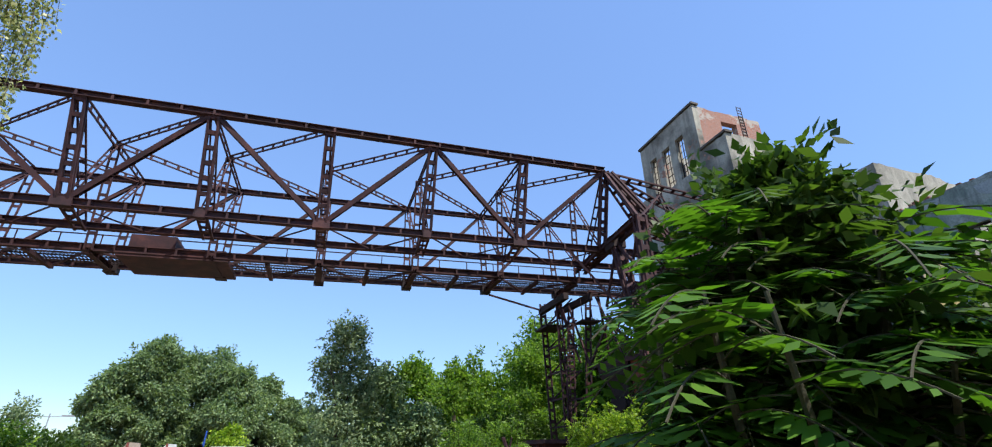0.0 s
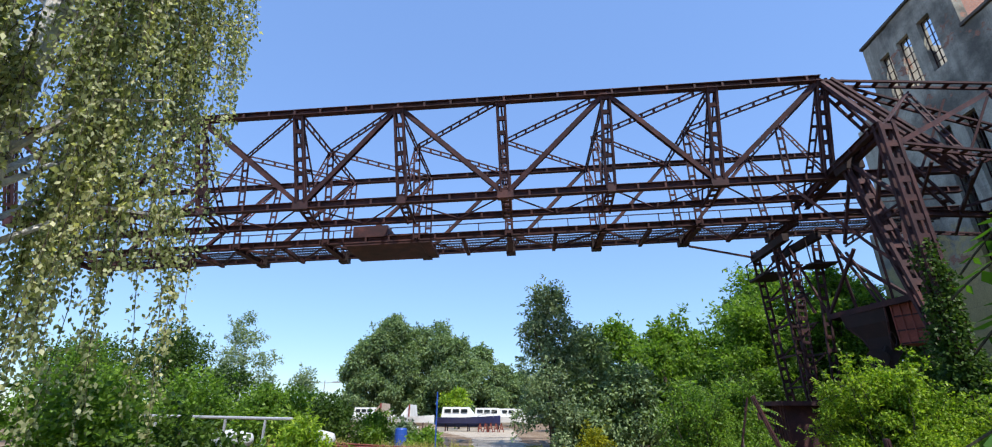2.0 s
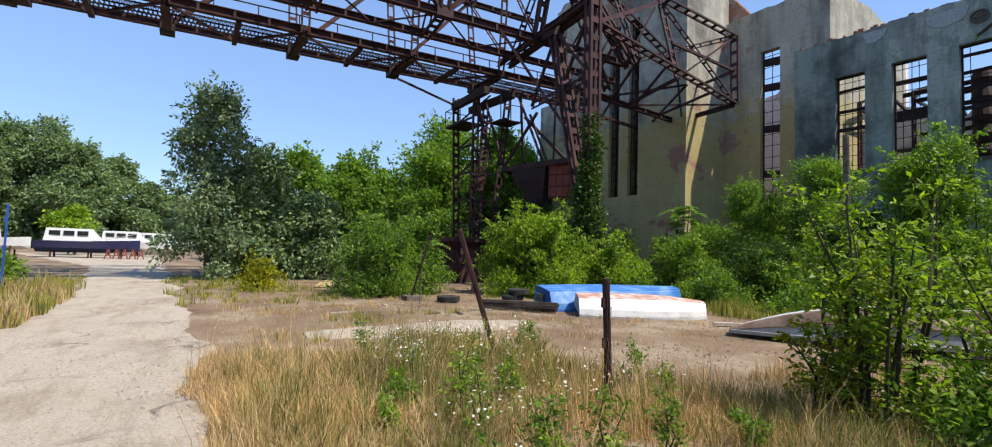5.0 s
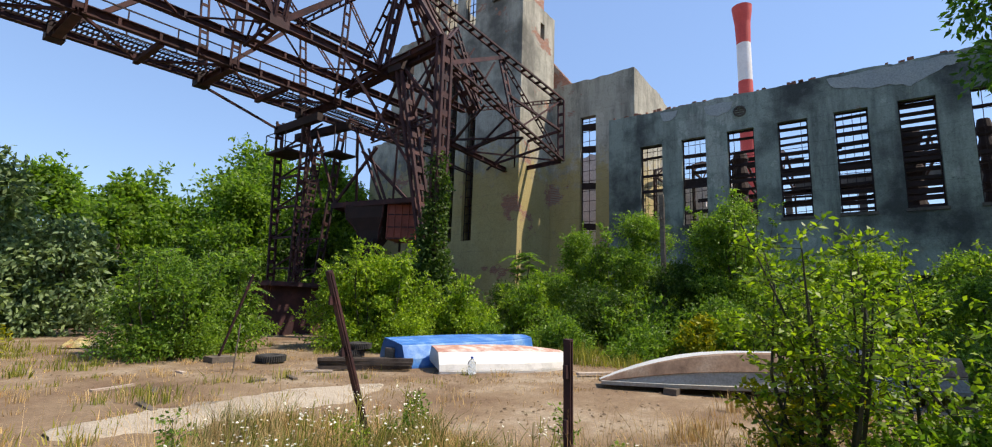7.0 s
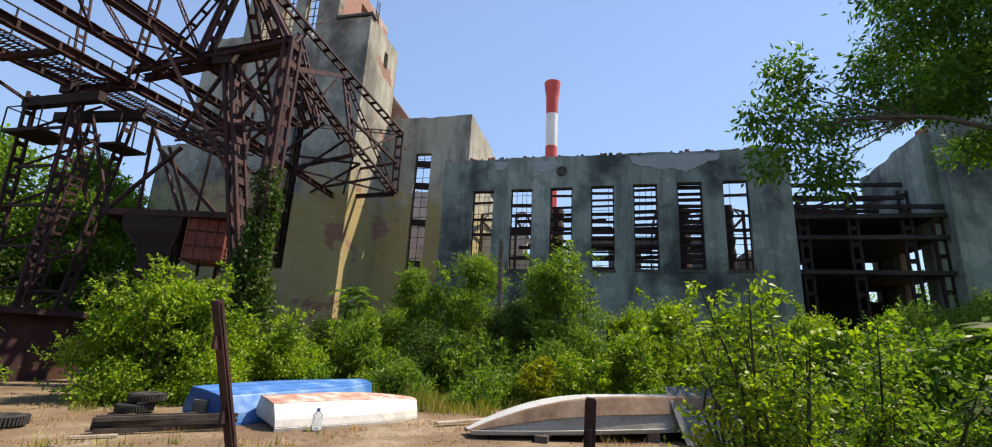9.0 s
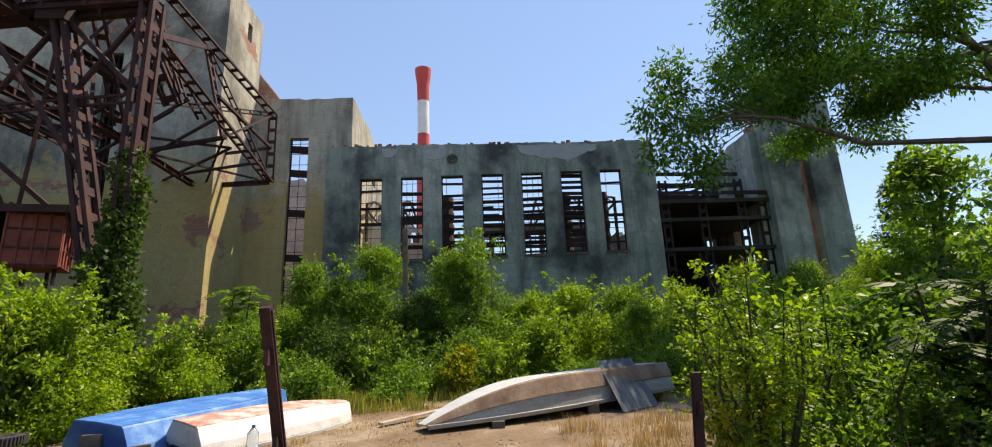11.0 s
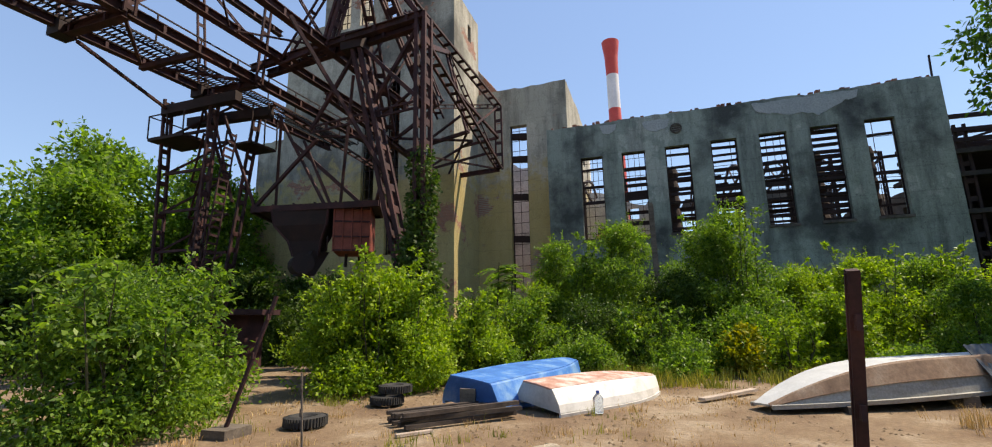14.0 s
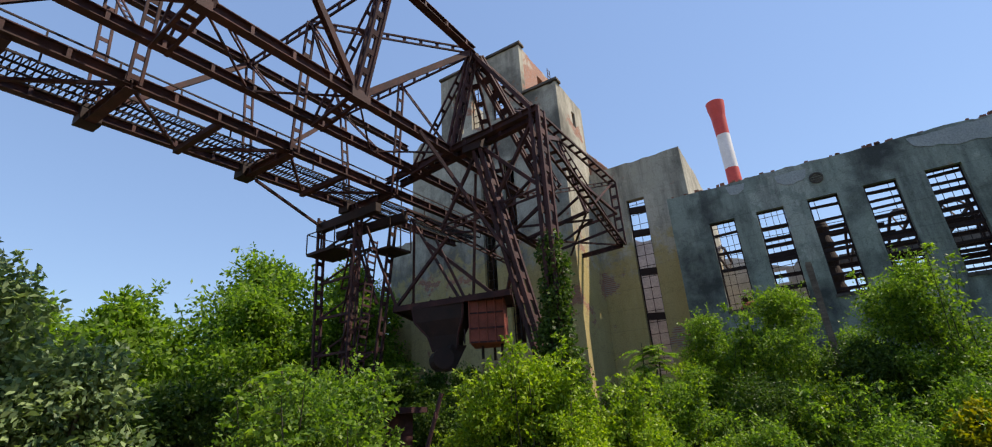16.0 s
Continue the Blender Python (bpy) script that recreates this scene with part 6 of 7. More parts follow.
grass_field("straw_stalks", 9000, (-0.2, 6.2, 3.7, 12.0), 0.62, 0.005, STRAW, "tall thin bleached grass stalks in the meadow", 411, meadow, 0.5)
grass_field("green_meadow_grass", 40000, (0.2, 6.2, 3.7, 12.2), 0.38, 0.008, MEADOW, "green meadow grass among dry straw", 402, meadow, 0.7)
grass_field("verge_grass", 26000, (-9.0, -2.2, 3.7, 9.3), 0.28, 0.012, BLADE, "short green grass on the verge", 403, thin)
grass_field("verge_straw", 20000, (-12.0, -2.2, 14.4, 22.7), 0.45, 0.02, STRAW, "dry grass strip beyond the track's fork", 404, thin)
grass_field("verge_weeds", 14000, (-14.0, -2.6, 14.8, 23.7), 0.55, 0.025, BLADE, "green weeds beyond the track's fork", 405, thin)
grass_field("yard_stubble", 15000, (0.4, 16.0, 9.6, 21), 0.12, 0.012, STRAW, "thin dry stubble on the yard's earth", 406, thin)
grass_field("yard_tufts", 14000, (0.6, 9.0, 10, 25), 0.2, 0.014, BLADE, "sparse green tufts on the yard", 407, lambda x, y: thin(x, y) and noise.noise((x * 0.6, y * 0.6, 2)) > 0.12)
grass_field("shrub_grass", 26000, (11.5, 19.0, 3.0, 18.0), 0.42, 0.022, BLADE, "rank green grass before the shrubs", 408, lambda x, y: x > 12.6 + 0.8 * noise.noise((y * 0.4, 0, 0)))
grass_field("boat_grass", 5000, (5.4, 9.6, 3.6, 7.4), 0.3, 0.012, STRAW, "dry grass tufts beside the grey boat", 409)
grass_field("track_weeds", 9000, (-4.5, 3.5, 17.7, 28.7), 0.25, 0.02, BLADE, "weeds on the track's far edge", 410, thin)


def flowers(n, area, seed):
    rng = np.random.default_rng(seed)
    vs, st = [], bmesh.new()
    for k in range(n):
        x, y = rng.uniform(area[0], area[1]), rng.uniform(area[2], area[3])
        if noise.noise((x * 1.3, y * 1.3, 4)) < -0.1 or on_road(x, y, 0.2):
            continue
        h = rng.uniform(0.3, 0.62)
        b = Vector((x, y, ground_height(x, y)))
        t = b + Vector((rng.normal() * 0.06, rng.normal() * 0.06, h))
        bar(st, b, t, 0.006)
        for j in range(rng.integers(3, 8)):
            c = t + Vector((rng.normal() * 0.07, rng.normal() * 0.07, rng.uniform(-0.12, 0.03)))
            bar(st, t - Vector((0, 0, 0.15)), c, 0.003)
            r = rng.uniform(0.009, 0.015)
            a = rng.random() * 3
            tilt = rng.normal() * 0.4
            for i in range(2):
                u = Vector((math.cos(a + i * 0.78), math.sin(a + i * 0.78), tilt)) * r
                w = Vector((-math.sin(a + i * 0.78), math.cos(a + i * 0.78), 0)) * r
                e = Vector((0, 0, 0.001 * i))
                vs += [(c + u + e)[:], (c + w + e)[:], (c - u + e)[:], (c - w + e)[:]]
    v = np.array(vs)
    heads = new("white_daisies", mesh_from_arrays("white_daisies", v, np.arange(len(v)).reshape(-1, 4), PETAL))
    tagged(heads, "small white fleabane daisies in the meadow", kind="stuff")
    tagged(part("daisy_stalks", st, BLADE), "thin green flower stalks", kind="stuff")


flowers(190, (1.5, 4.1, 6.4, 10.1), 420)

# pebbles on the track
rng = random.Random(430)
bm = bmesh.new()
for k in range(6500):
    x, y = rng.uniform(-6, 0.2), rng.uniform(4, 15)
    if not on_road(x, y):
        continue
    r = 0.006 + 0.016 * rng.random() ** 3
    c = Vector((x, y, ground_height(x, y) + 0.022))
    vs = [bm.verts.new(c + Vector((math.cos(a) * r * rng.uniform(0.7, 1.2), math.sin(a) * r * rng.uniform(0.7, 1.2), 0))) for a in (0, 1.3, 2.6, 3.9, 5.2)]
    t = bm.verts.new(c + Vector((0, 0, r * 0.7)))
    for i in range(5):
        bm.faces.new((vs[i], vs[(i + 1) % 5], t))
tagged(part("gravel", bm, PEBBLE), "loose pale pebbles on the track", kind="stuff")

bm = bmesh.new()
for k in range(3400):
    x, y = rng.uniform(2.5, 13), rng.uniform(5, 20)
    if noise.noise((x * 0.7, y * 0.7, 8)) < -0.05 or on_road(x, y, 0.3):
        continue
    r = rng.uniform(0.012, 0.04)
    c = Vector((x, y, ground_height(x, y) + 0.002))
    vs = [bm.verts.new(c + Vector((math.cos(a) * r * rng.uniform(0.6, 1.3), math.sin(a) * r * rng.uniform(0.6, 1.3), 0))) for a in (0, 1.5, 3.1, 4.6)]
    t = bm.verts.new(c + Vector((r * 0.2, 0, r * 0.6)))
    for i in range(4):
        bm.faces.new((vs[i], vs[(i + 1) % 4], t))
tagged(part("earth_clods", bm, LITTER), "dry clods and leaf litter on the yard's earth", kind="stuff")

# ---- boats lying keel up ----
def hull(name, stern, bow, beam, height, tilt, mats, label, bow_width=0.25, keel_flat=0.55, stern_full=0.92, rise=0.0, lift=0.0, bow_drop=0.5, roll=0.0, bow_from=0.5, band=0.45):
    """An upturned rowing boat: planked sides, flat bottom, transom. stern, bow: places on the ground."""
    s, b = Vector((*stern, 0)), Vector((*bow, 0))
    z0 = ground_height(stern[0], stern[1])
    L = (b - s).length
    u = (b - s).normalized()
    w = Vector((-u.y, u.x, 0))
    ob = thing(name, (s.x, s.y, z0), label, "boat", "upturned boats")
    rings = []
    n = 18
    for i in range(n + 1):
        f = i / n
        half = beam / 2 * (stern_full + (1 - stern_full) * math.sin(min(1, f * 2.2) * math.pi / 2)) * (1 - (max(0, f - 0.45) / 0.55) ** 2.2 * (1 - bow_width))
        hh = height * (0.94 + 0.06 * math.sin(f * math.pi)) * (1 - (max(0, f - bow_from) / (1 - bow_from)) ** 2.4 * bow_drop)
        base = z0 + lift + rise * f + tilt * f * L
        flat = half * keel_flat
        prof = [(-half, 0.0), (-half * 1.02, 0.07), (-half * (1.04 - 0.16 * band), hh * band), (-flat * 1.06, hh * 0.93), (-flat, hh * 0.97), (0, hh), (flat, hh * 0.97), (flat * 1.06, hh * 0.93), (half * (1.04 - 0.16 * band), hh * band), (half * 1.02, 0.07), (half, 0.0)]
        rings.append([s + u * L * f + w * a + Vector((0, 0, base + c + a * roll)) for a, c in prof])

    def strip(a, b2, mat, nm, thick=0.03, lab=""):
        bm = bmesh.new()
        vs = [[bm.verts.new(p) for p in r[a:b2 + 1]] for r in rings]
        for r0, r1 in zip(vs, vs[1:]):
            for k in range(len(r0) - 1):
                bm.faces.new((r0[k], r0[k + 1], r1[k + 1], r1[k]))
        bmesh.ops.recalc_face_normals(bm, faces=bm.faces)
        bmesh.ops.solidify(bm, geom=bm.faces[:], thickness=thick)
        part(nm, bm, mat, ob, lab, smooth=False)

    strip(0, 1, mats[2], "gunwale", 0.05)
    strip(9, 10, mats[2], "gunwale", 0.05)
    if len(mats) > 3:
        strip(1, 2, mats[0], "side")
        strip(8, 9, mats[0], "side")
        strip(2, 4, mats[3], "upper_side", 0.03, "stripped brown planking")
        strip(6, 8, mats[3], "upper_side", 0.03, "stripped brown planking")
    else:
        strip(1, 4, mats[0], "side")
        strip(6, 9, mats[0], "side")
    strip(4, 6, mats[1], "bottom", 0.03)
    for r, nm in ((rings[0], "transom"), (rings[-1], "bow_plate")):
        bm = bmesh.new()
        f = bm.faces.new([bm.verts.new(p) for p in r[1:-1]])
        bmesh.ops.solidify(bm, geom=[f], thickness=0.03)
        part(nm, bm, mats[0], ob)
    for o in (-0.3, 0, 0.3) if len(mats) < 4 else ():
        line = [r[5].lerp(r[6] if o > 0 else r[4], abs(o) * 2) + Vector((0, 0, 0.012)) for r in rings]
        bm = bmesh.new()
        tube(bm, line, [0.022] * len(line), 6)
        part("keel_strake", bm, mats[1], ob)
    return ob


hull("rowing_boat", (8.45, 14.9), (12.9, 13.8), 1.4, 0.58, 0.0, (BOAT_BLUE, BOAT_BLUE, BOAT_BLUE), "upturned blue boat with chipped paint on dry earth", 0.42, 0.72, 0.9, bow_drop=-0.12, roll=0.12, lift=0.04)
hull("rowing_boat", (8.65, 13.65), (11.4, 11.75), 1.2, 0.46, 0.0, (BOAT_WHITE, BOAT_KEEL, BOAT_WHITE), "upturned white dinghy with flaking red bottom", 0.36, 0.68, 0.95, bow_drop=0.12, roll=0.1, lift=0.05)
hull("rowing_boat", (12.9, 4.25), (9.58, 9.83), 1.5, 0.68, 0.0, (BOAT_GREY, BOAT_PALE, BOAT_GREY, BOAT_BROWN), "long upturned grey boat, weathered and propped up along one side", 0.34, 0.74, 0.9, rise=-0.16, lift=0.23, bow_drop=0.9, roll=0.04, bow_from=0.52, band=0.48)
b = thing("stern_patch", (8.5, 15.0, 0.2), "grey rectangular plate on the blue boat's stern", "plate")
bm = bmesh.new()
box(bm, (8.34, 14.75, 0.06), (8.4, 15.05, 0.42))
part("plate", bm, WOOD, b)

# corrugated sheet leaning on the grey boat
sheet = thing("roof_sheet", (10.4, 5.4, 0.1), "dark grey corrugated roof sheet leaning on the boat", "sheet")
bm = bmesh.new()
foot, head, wide = Vector((10.6, 5.7, 0.03)), Vector((11.35, 6.0, 1.06)), Vector((0.8, -1.05, 0.0))
for k in range(4):
    a = foot + wide * (k / 4)
    c = head + wide * (k / 4)
    st = wide / 4
    up = (head - foot).cross(wide).normalized() * 0.022
    prof = [(0.0, 0), (0.3, 0), (0.4, 1), (0.6, 1), (0.7, 0), (1.0, 0)]
    vs = [[bm.verts.new(p + st * o + up * h) for o, h in prof] for p in (a, c)]
    for i in range(5):
        bm.faces.new((vs[0][i], vs[0][i + 1], vs[1][i + 1], vs[1][i]))
bmesh.ops.remove_doubles(bm, verts=bm.verts, dist=0.001)
bmesh.ops.solidify(bm, geom=bm.faces[:], thickness=0.012)
part("panel", bm, SHEET, sheet)
for y, h in ((6.3, 0.2), (8.4, 0.13)):
    prop = thing("prop_block", (11.0 - (y - 6.3) * 0.58, y, 0), "dark timber block under the boat's edge", "block", "boat props")
    bm = bmesh.new()
    box(bm, (10.75 - (y - 6.3) * 0.58, y - 0.12, -0.02), (11.35 - (y - 6.3) * 0.58, y + 0.12, h))
    part("block", bm, WOOD, prop)


def post(name, base, top, w, label, mat=RUST, cap=None):
    ob = thing(name, base, label, "post", "fence posts")
    bm = bmesh.new()
    b, t = Vector(base), Vector(top)
    bar(bm, b - (t - b).normalized() * 0.2, t, w, w * 0.8, (1, 0, 0))
    bar(bm, b + (t - b) * 0.02, t - (t - b) * 0.01, w * 1.25, w * 0.25, (1, 0, 0))
    part("shaft", bm, mat, ob)
    for f in (0.55, 0.85):
        c = b + (t - b) * f
        bm = bmesh.new()
        bar(bm, c + Vector((-w, 0, -0.04)), c + Vector((w * 0.3, 0, -0.04)), 0.03, 0.1)
        part("clip", bm, mat, ob)
    return ob


post("fence_post", (3.85, 10.15, 0), (3.16, 10.19, 1.91), 0.07, "leaning rusted steel fence post on the meadow's edge")
post("fence_post", (3.45, 7.32, 0), (3.32, 7.27, 1.36), 0.06, "short rusted steel fence post in tall grass")
post("fence_post", (5.0, 15.8, 0), (5.15, 16.0, 1.0), 0.022, "thin weathered wooden stake in the yard", WOOD)
sp = post("footed_post", (5.55, 17.65, 0.15), (5.95, 17.25, 2.1), 0.052, "slanted rusted post set in a square timber foot")
bm = bmesh.new()
box(bm, (5.3, 17.4, 0.0), (5.8, 17.85, 0.16))
part("foot", bm, WOOD, sp)
bp = post("marker_post", (-4.25, 20.8, 0), (-4.25, 20.8, 2.38), 0.05, "tall thin faded blue steel post beside the track", BARREL_BLUE)
post("tall_pole", (19.0, 11.4, 0), (19.0, 11.45, 6.1), 0.16, "tall weathered timber pole among the shrubs", WOOD)


def tyre(x, y, z, rx=0.0):
    ob = thing("old_tyre", (x, y, z), "worn black car tyre lying on the earth", "tyre", "old tyres")
    bm = bmesh.new()
    R, r, n, m = 0.31, 0.1, 26, 9
    vs = [[bm.verts.new((x + (R - 0.08 + (r * 1.0) * math.cos(b2)) * math.cos(a), y + (R - 0.08 + r * math.cos(b2)) * math.sin(a), z + 0.1 + 0.1 * math.sin(b2) * (1.0 if abs(math.sin(b2)) < 0.8 else 0.9))) for b2 in [2 * math.pi * k / m for k in range(m)]] for a in [2 * math.pi * k / n for k in range(n)]]
    for i in range(n):
        for j in range(m):
            bm.faces.new((vs[i][j], vs[(i + 1) % n][j], vs[(i + 1) % n][(j + 1) % m], vs[i][(j + 1) % m]))
    part("carcass", bm, RUBBER, ob)
    bm = bmesh.new()
    for k in range(40):
        a = 2 * math.pi * k / 40
        c = Vector((x + 0.327 * math.cos(a), y + 0.327 * math.sin(a), z + 0.1))
        bar(bm, c + Vector((0, 0, -0.07)), c + Vector((0, 0, 0.07)), 0.025, 0.03)
    part("tread", bm, RUBBER, ob)


tyre(6.45, 16.95, 0.02)
tyre(8.7, 16.8, 0.02)
tyre(8.85, 16.7, 0.22)

# heap of dark planks before the blue boat
rng = random.Random(500)
for k in range(11):
    lay = k // 5
    x, y = 7.05 + (k % 5) * 0.13 + rng.uniform(-0.04, 0.04), 14.6 + (k % 5) * 0.15
    d = Vector((0.75 + rng.uniform(-0.07, 0.07), -0.66 + rng.uniform(-0.07, 0.07), 0)).normalized()
    ob = thing("plank", (x, y, 0.05 + lay * 0.09), "dark weathered timber baulk on a heap", "plank", "plank heap")
    bm = bmesh.new()
    c = Vector((x + 0.3, y, 0.06 + lay * 0.09 + rng.uniform(0, 0.02)))
    bar(bm, c - d * 1.0, c + d * rng.uniform(0.8, 1.15), 0.09, 0.065)
    part("board", bm, DARK_WOOD, ob)
ob = thing("plank", (11.0, 10.2, 0.05), "bleached loose plank on the earth", "plank")
bm = bmesh.new()
bar(bm, (10.36, 10.74, 0.07), (11.78, 9.58, 0.1), 0.16, 0.05)
part("board", bm, PALE_WOOD, ob)
for k in range(7):
    ob = thing("plank", (rng.uniform(2, 7), rng.uniform(13, 19), 0.03), "scrap of broken timber on the yard", "plank", "yard scraps")
    bm = bmesh.new()
    a = rng.uniform(0, 3)
    c = ORIGIN[ob.name]
    d = Vector((math.cos(a), math.sin(a), 0.02)) * rng.uniform(0.15, 0.5)
    bar(bm, c - d, c + d, 0.09, 0.04)
    part("board", bm, PALE_WOOD if k % 2 else WOOD, ob)

# water jug by the white boat
jug = thing("water_jug", (8.72, 12.55, 0.02), "clear plastic water jug standing by the white boat", "bottle")
bm = bmesh.new()
tube(bm, [(8.72, 12.55, z) for z in (0.02, 0.04, 0.16, 0.28, 0.33, 0.36)], [0.085, 0.095, 0.09, 0.095, 0.05, 0.028], 14)
part("body", bm, CLEAR, jug, smooth=True)
bm = bmesh.new()
tube(bm, [(8.72, 12.55, 0.36), (8.72, 12.55, 0.4)], [0.032, 0.032], 10)
part("cap", bm, BARREL_BLUE, jug)

# crumpled cloth on the concrete
cl = thing("crumpled_tarp", (4.4, 22.9, 0), "crumpled yellow and red tarpaulin on the ground", "tarpaulin")
bm = bmesh.new()
g = [[bm.verts.new((3.8 + i * 0.06, 22.6 + j * 0.06, 0.03 + max(0, 0.22 * math.sin(i / 18 * math.pi) * math.sin(j / 9 * math.pi) + 0.13 * noise.noise((i * 0.4, j * 0.5, 3))))) for j in range(10)] for i in range(19)]
for r0, r1 in zip(g, g[1:]):
    for k in range(9):
        bm.faces.new((r0[k], r0[k + 1], r1[k + 1], r1[k]))
bmesh.ops.solidify(bm, geom=bm.faces[:], thickness=0.02)
part("cloth", bm, CLOTH, cl)

# rusty hut among the bushes
hut = thing("rusty_hut", (11.6, 25.3, 0), "low rusted sheet-metal hut with a flat roof", "hut")
bm = bmesh.new()
box(bm, (10.4, 24.4, -0.1), (13.2, 26.6, 2.0))
part("wall", bm, RUST, hut)
bm = bmesh.new()
box(bm, (10.1, 24.0, 2.0), (13.5, 26.9, 2.18))
part("roof", bm, RUST, hut)
bm = bmesh.new()
for k in range(9):
    bar(bm, (10.38, 24.5 + k * 0.25, 0), (10.38, 24.5 + k * 0.25, 2.0), 0.04)
part("rib", bm, RUST, hut)

# ---- left side: pipe rack, trailer tank, barrel, yachts ----
rack = thing("pipe_rack", (-10, 17, 0), "long pale pipe lying on low trestles", "pipe rack")
bm = bmesh.new()
tube(bm, [(-13.5, 17.0, 1.5), (-8.1, 17.0, 1.42)], [0.05, 0.05], 8)
part("pipe", bm, STEEL_GREY, rack)
for x in (-12.6, -10.3, -9.0):
    bm = bmesh.new()
    bar(bm, (x, 17, -0.05), (x, 17, 1.45), 0.06)
    bar(bm, (x - 0.2, 17.3, -0.05), (x, 17, 0.9), 0.05)
    part("trestle", bm, STEEL_GREY, rack)
for x, y, L in ((-10.6, 18.0, 1.5), (-7.9, 18.6, 1.2)):
    tk = thing("covered_boat", (x, y, 0), "small pale covered dinghy on a trailer", "boat", "covered dinghies")
    bm = bmesh.new()
    tube(bm, [(x - L / 2, y, 0.75), (x - L / 2 + 0.15, y, 0.75), (x, y, 0.82), (x + L / 2 - 0.1, y, 0.75), (x + L / 2, y, 0.72)], [0.06, 0.22, 0.27, 0.22, 0.08], 12)
    part("cover", bm, BOAT_PALE, tk, smooth=True)
    bm = bmesh.new()
    for dx in (-0.4, 0.4):
        bar(bm, (x + dx, y - 0.3, -0.05), (x + dx, y - 0.3, 0.5), 0.06)
        bar(bm, (x + dx, y + 0.3, -0.05), (x + dx, y + 0.3, 0.5), 0.06)
    bar(bm, (x - 0.7, y, 0.45), (x + 0.7, y, 0.45), 0.5, 0.06)
    part("cradle", bm, RUST, tk)
for k in range(3):
    gd = thing("steel_girder", (-7, 19.6 + k * 0.4, 0), "long rusted steel girder lying in the grass", "girder", "scrap girders")
    bm = bmesh.new()
    channel(bm, (-10.5 + k * 0.8, 20.4 + k * 0.5, 0.3 + 0.05 * k), (-4.6 + k * 0.2, 20.0 + k * 0.5, 0.24), 0.2, 0.28)
    part("beam", bm, RUST_RED, gd)
    bm = bmesh.new()
    box(bm, (-8.6, 20.1 + k * 0.5, -0.05), (-8.3, 20.4 + k * 0.5, 0.14))
    part("block", bm, WOOD, gd)
bar_ = thing("plastic_barrel", (-7.1, 26.9, 0), "blue plastic barrel at the hedge", "barrel")
bm = bmesh.new()
tube(bm, [(-7.1, 26.9, z) for z in (-0.02, 0.05, 0.28, 0.3, 0.33, 0.58, 0.6, 0.63, 0.86, 0.9)], [0.26, 0.29, 0.3, 0.31, 0.3, 0.3, 0.31, 0.3, 0.29, 0.26], 18)
part("drum", bm, BARREL_BLUE, bar_)
bm = bmesh.new()
tube(bm, [(-7.1, 26.9, 0.9), (-7.1, 26.9, 0.93)], [0.25, 0.24], 18)
part("lid", bm, BARREL_BLUE, bar_)


def yacht(x, y, L, hull_mat, label, seed, wide=2.2, cabin=True):
    rng = random.Random(seed)
    ob = thing("motor_yacht", (x, y, 0), label, "yacht", "laid-up yachts")
    bm = bmesh.new()
    rings = []
    for i in range(11):
        f = i / 10
        half = wide / 2 * (1 - max(0, f - 0.5) ** 2 * 3.6)
        sheer = 1.25 + 0.35 * max(0, f - 0.4)
        rings.append([bm.verts.new((x + L * f, y + a * half, z)) for a, z in ((-1, sheer), (-0.85, 0.75), (0, 0.4 + 0.5 * max(0, f - 0.7)), (0.85, 0.75), (1, sheer))])
    for r0, r1 in zip(rings, rings[1:]):
        for k in range(4):
            bm.faces.new((r0[k], r0[k + 1], r1[k + 1], r1[k]))
        bm.faces.new((r0[0], r1[0], r1[4], r0[4]))
    bm.faces.new(rings[0]), bm.faces.new(rings[-1][::-1])
    h = part("hull", bm, hull_mat, ob)
    if cabin:
        bm = bmesh.new()
        prism(bm, [(x + L * 0.08, y - wide * 0.38), (x + L * 0.62, y - wide * 0.36), (x + L * 0.62, y + wide * 0.36), (x + L * 0.08, y + wide * 0.38)],
              [(x + L * 0.1, y - wide * 0.33), (x + L * 0.5, y - wide * 0.3), (x + L * 0.5, y + wide * 0.3), (x + L * 0.1, y + wide * 0.33)], 1.27, 2.2)
        cb = part("cabin", bm, WHITE, ob)
        bm = bmesh.new()
        for k in range(3):
            x0 = x + L * (0.13 + 0.13 * k)
            box(bm, (x0, y - wide * 0.375, 1.7), (x0 + L * 0.1, y - wide * 0.33, 2.02))
        part("cabin_window", bm, DARK_GLASS, cb)
        bm = bmesh.new()
        bar(bm, (x + L * 0.66, y - wide * 0.4, 1.4), (x + L * 0.95, y - wide * 0.1, 1.95), 0.04)
        for f in (0.66, 0.78, 0.9):
            bar(bm, (x + L * f, y - wide * 0.35, 1.3), (x + L * f, y - wide * 0.35, 1.75), 0.04)
        part("pulpit", bm, STEEL_GREY, ob)
    for f in (0.15, 0.5, 0.8):
        for s in (-0.7, 0.7):
            bm = bmesh.new()
            bar(bm, (x + L * f, y + s, -0.05), (x + L * f, y + s * 0.8, 0.85), 0.1)
            part("stand", bm, RUST, ob)


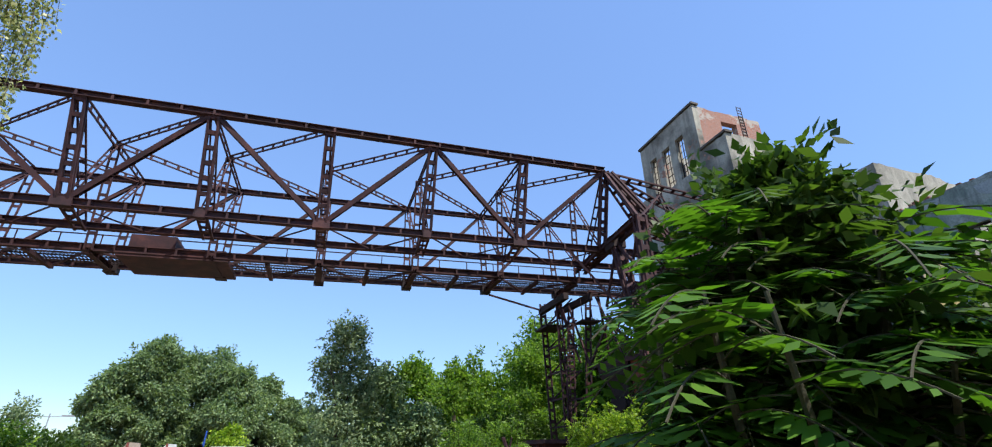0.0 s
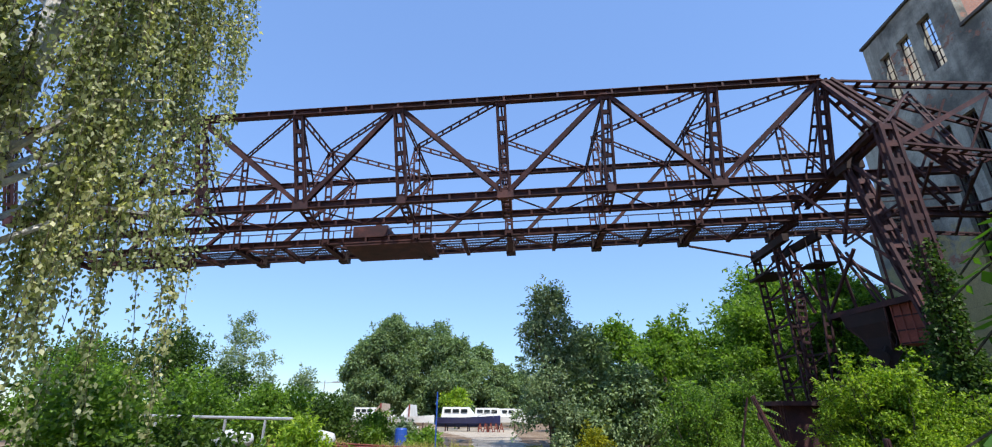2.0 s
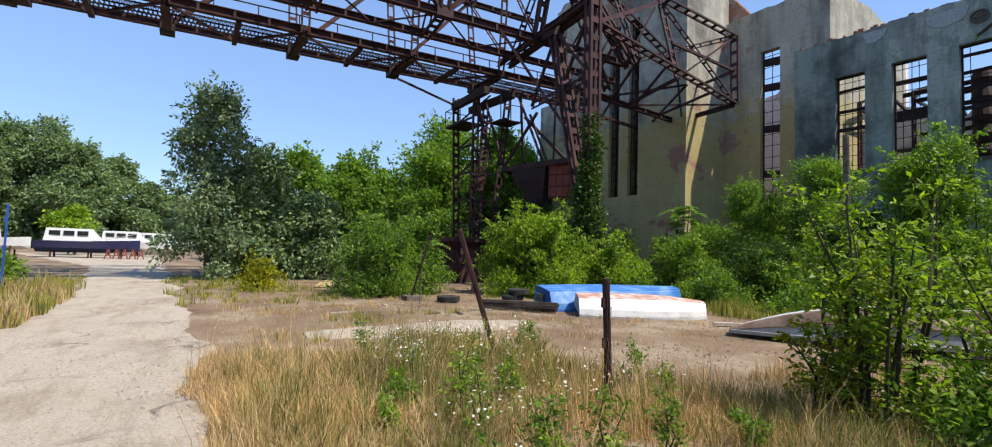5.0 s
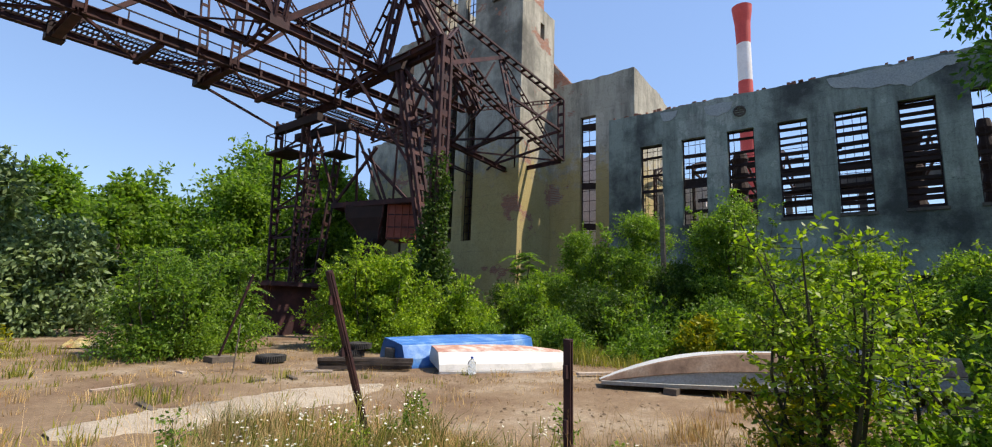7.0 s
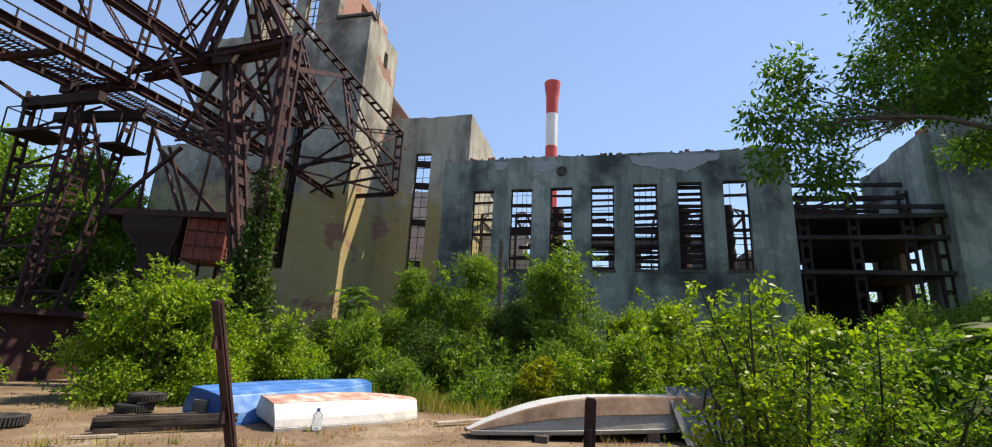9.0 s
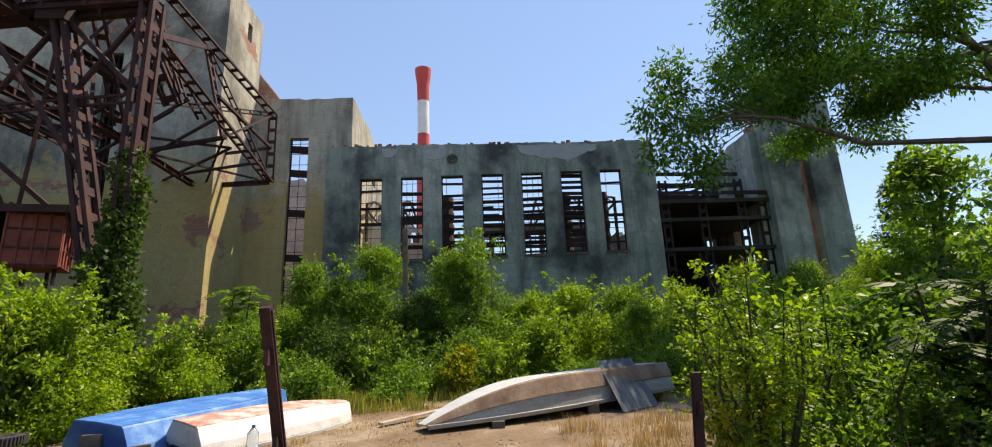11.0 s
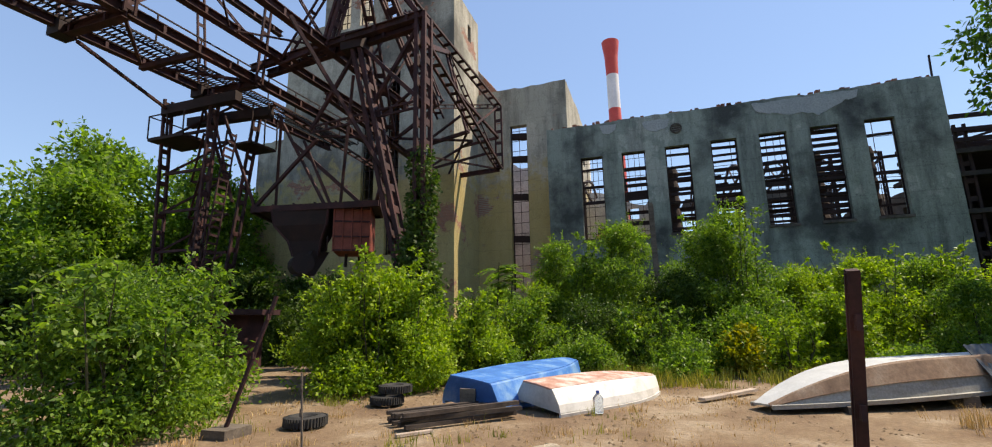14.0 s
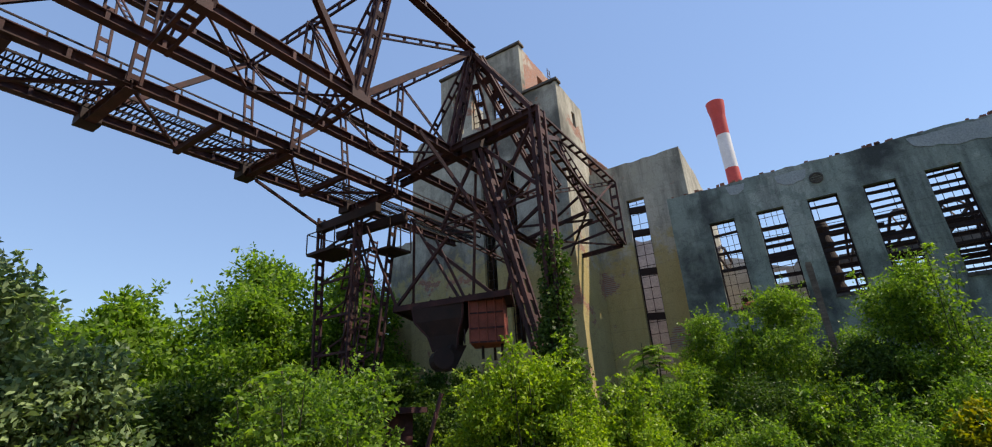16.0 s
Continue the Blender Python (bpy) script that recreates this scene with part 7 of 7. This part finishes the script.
yacht(-9.8, 52, 6.2, NAVY, "navy and white motor yacht laid up on stands", 601)
yacht(-7.2, 58, 6.0, WHITE, "white motor yacht laid up in the boatyard", 602)
yacht(-5.6, 64, 6.0, WHITE, "white cabin boat on stands", 603)
yacht(-4.6, 71, 5.5, NAVY, "dark-hulled cabin boat on stands far off", 604)
yacht(-15.5, 54, 5.0, WHITE, "white boat hull behind a hedge", 605, cabin=False)
yacht(-20.5, 58, 5.0, WHITE, "white laid-up cabin boat behind the hedge", 606)
for x, y, tall in ((-17.0, 56, 2.6), (-14.2, 57, 2.5)):
    tent = thing("boat_tent", (x, y, 0), "tan and white canvas boat cover tent", "tent", "boat tents")
    bm = bmesh.new()
    vs = [bm.verts.new(p) for p in ((x - 1.3, y - 1.5, 0), (x + 1.1, y - 1.5, 0), (x + 0.7, y - 1.5, tall), (x - 1.3, y + 2, 0), (x + 1.1, y + 2, 0), (x + 0.7, y + 2, tall))]
    for f in ((0, 1, 2), (3, 5, 4), (0, 2, 5, 3), (1, 4, 5, 2), (0, 3, 4, 1)):
        bm.faces.new([vs[i] for i in f])
    part("canvas", bm, WHITE if tall < 2.55 else TAN, tent)
    bm = bmesh.new()
    bar(bm, (x + 0.75, y - 1.55, 0), (x + 0.72, y - 1.55, tall), 0.35, 0.1)
    part("flap", bm, RUST_RED, tent)
for k in range(5):
    tr = thing("trestle", (-5.4 + 0.5 * k, 50.2, 0), "red painted steel boat trestle", "trestle", "boat trestles")
    bm = bmesh.new()
    x = -5.4 + 0.5 * k
    bar(bm, (x - 0.2, 50.2, 0), (x, 50.2, 0.8), 0.08)
    bar(bm, (x + 0.2, 50.2, 0), (x, 50.2, 0.8), 0.08)
    bar(bm, (x - 0.15, 50.2, 0.3), (x + 0.15, 50.2, 0.3), 0.06)
    part("legs", bm, RUST_RED, tr)
sl = thing("street_lamp", (-24.9, 60, 0), "tall double-armed street lamp beyond the hedge", "street lamp")
bm = bmesh.new()
tube(bm, [(-24.9, 60, 0), (-24.9, 60, 5.2)], [0.08, 0.05], 8)
part("pole", bm, STEEL_GREY, sl)
for s in (-1, 1):
    bm = bmesh.new()
    bar(bm, (-24.9, 60, 4.9), (-24.9 + s * 1.3, 60, 5.0), 0.06)
    arm = part("arm", bm, STEEL_GREY, sl)
    bm = bmesh.new()
    box(bm, (-24.9 + s * 1.0, 59.85, 4.93), (-24.9 + s * 1.9, 60.15, 5.08))
    part("lamp_head", bm, STEEL_GREY, arm)

# fence rail before the hall
rail = thing("fence", (24.5, 2, 0), "low grey tubular barrier before the hall", "fence")
for y in (5.2, 3.0, 0.8, -1.4):
    bm = bmesh.new()
    tube(bm, [(25.2, y, -0.05), (25.2, y, 2.0)], [0.035, 0.035], 7)
    part("post", bm, STEEL_GREY, rail)
for z in (1.4, 2.0):
    bm = bmesh.new()
    tube(bm, [(25.2, 5.2, z), (25.2, -1.4, z)], [0.03, 0.03], 7)
    part("rail", bm, STEEL_GREY, rail)
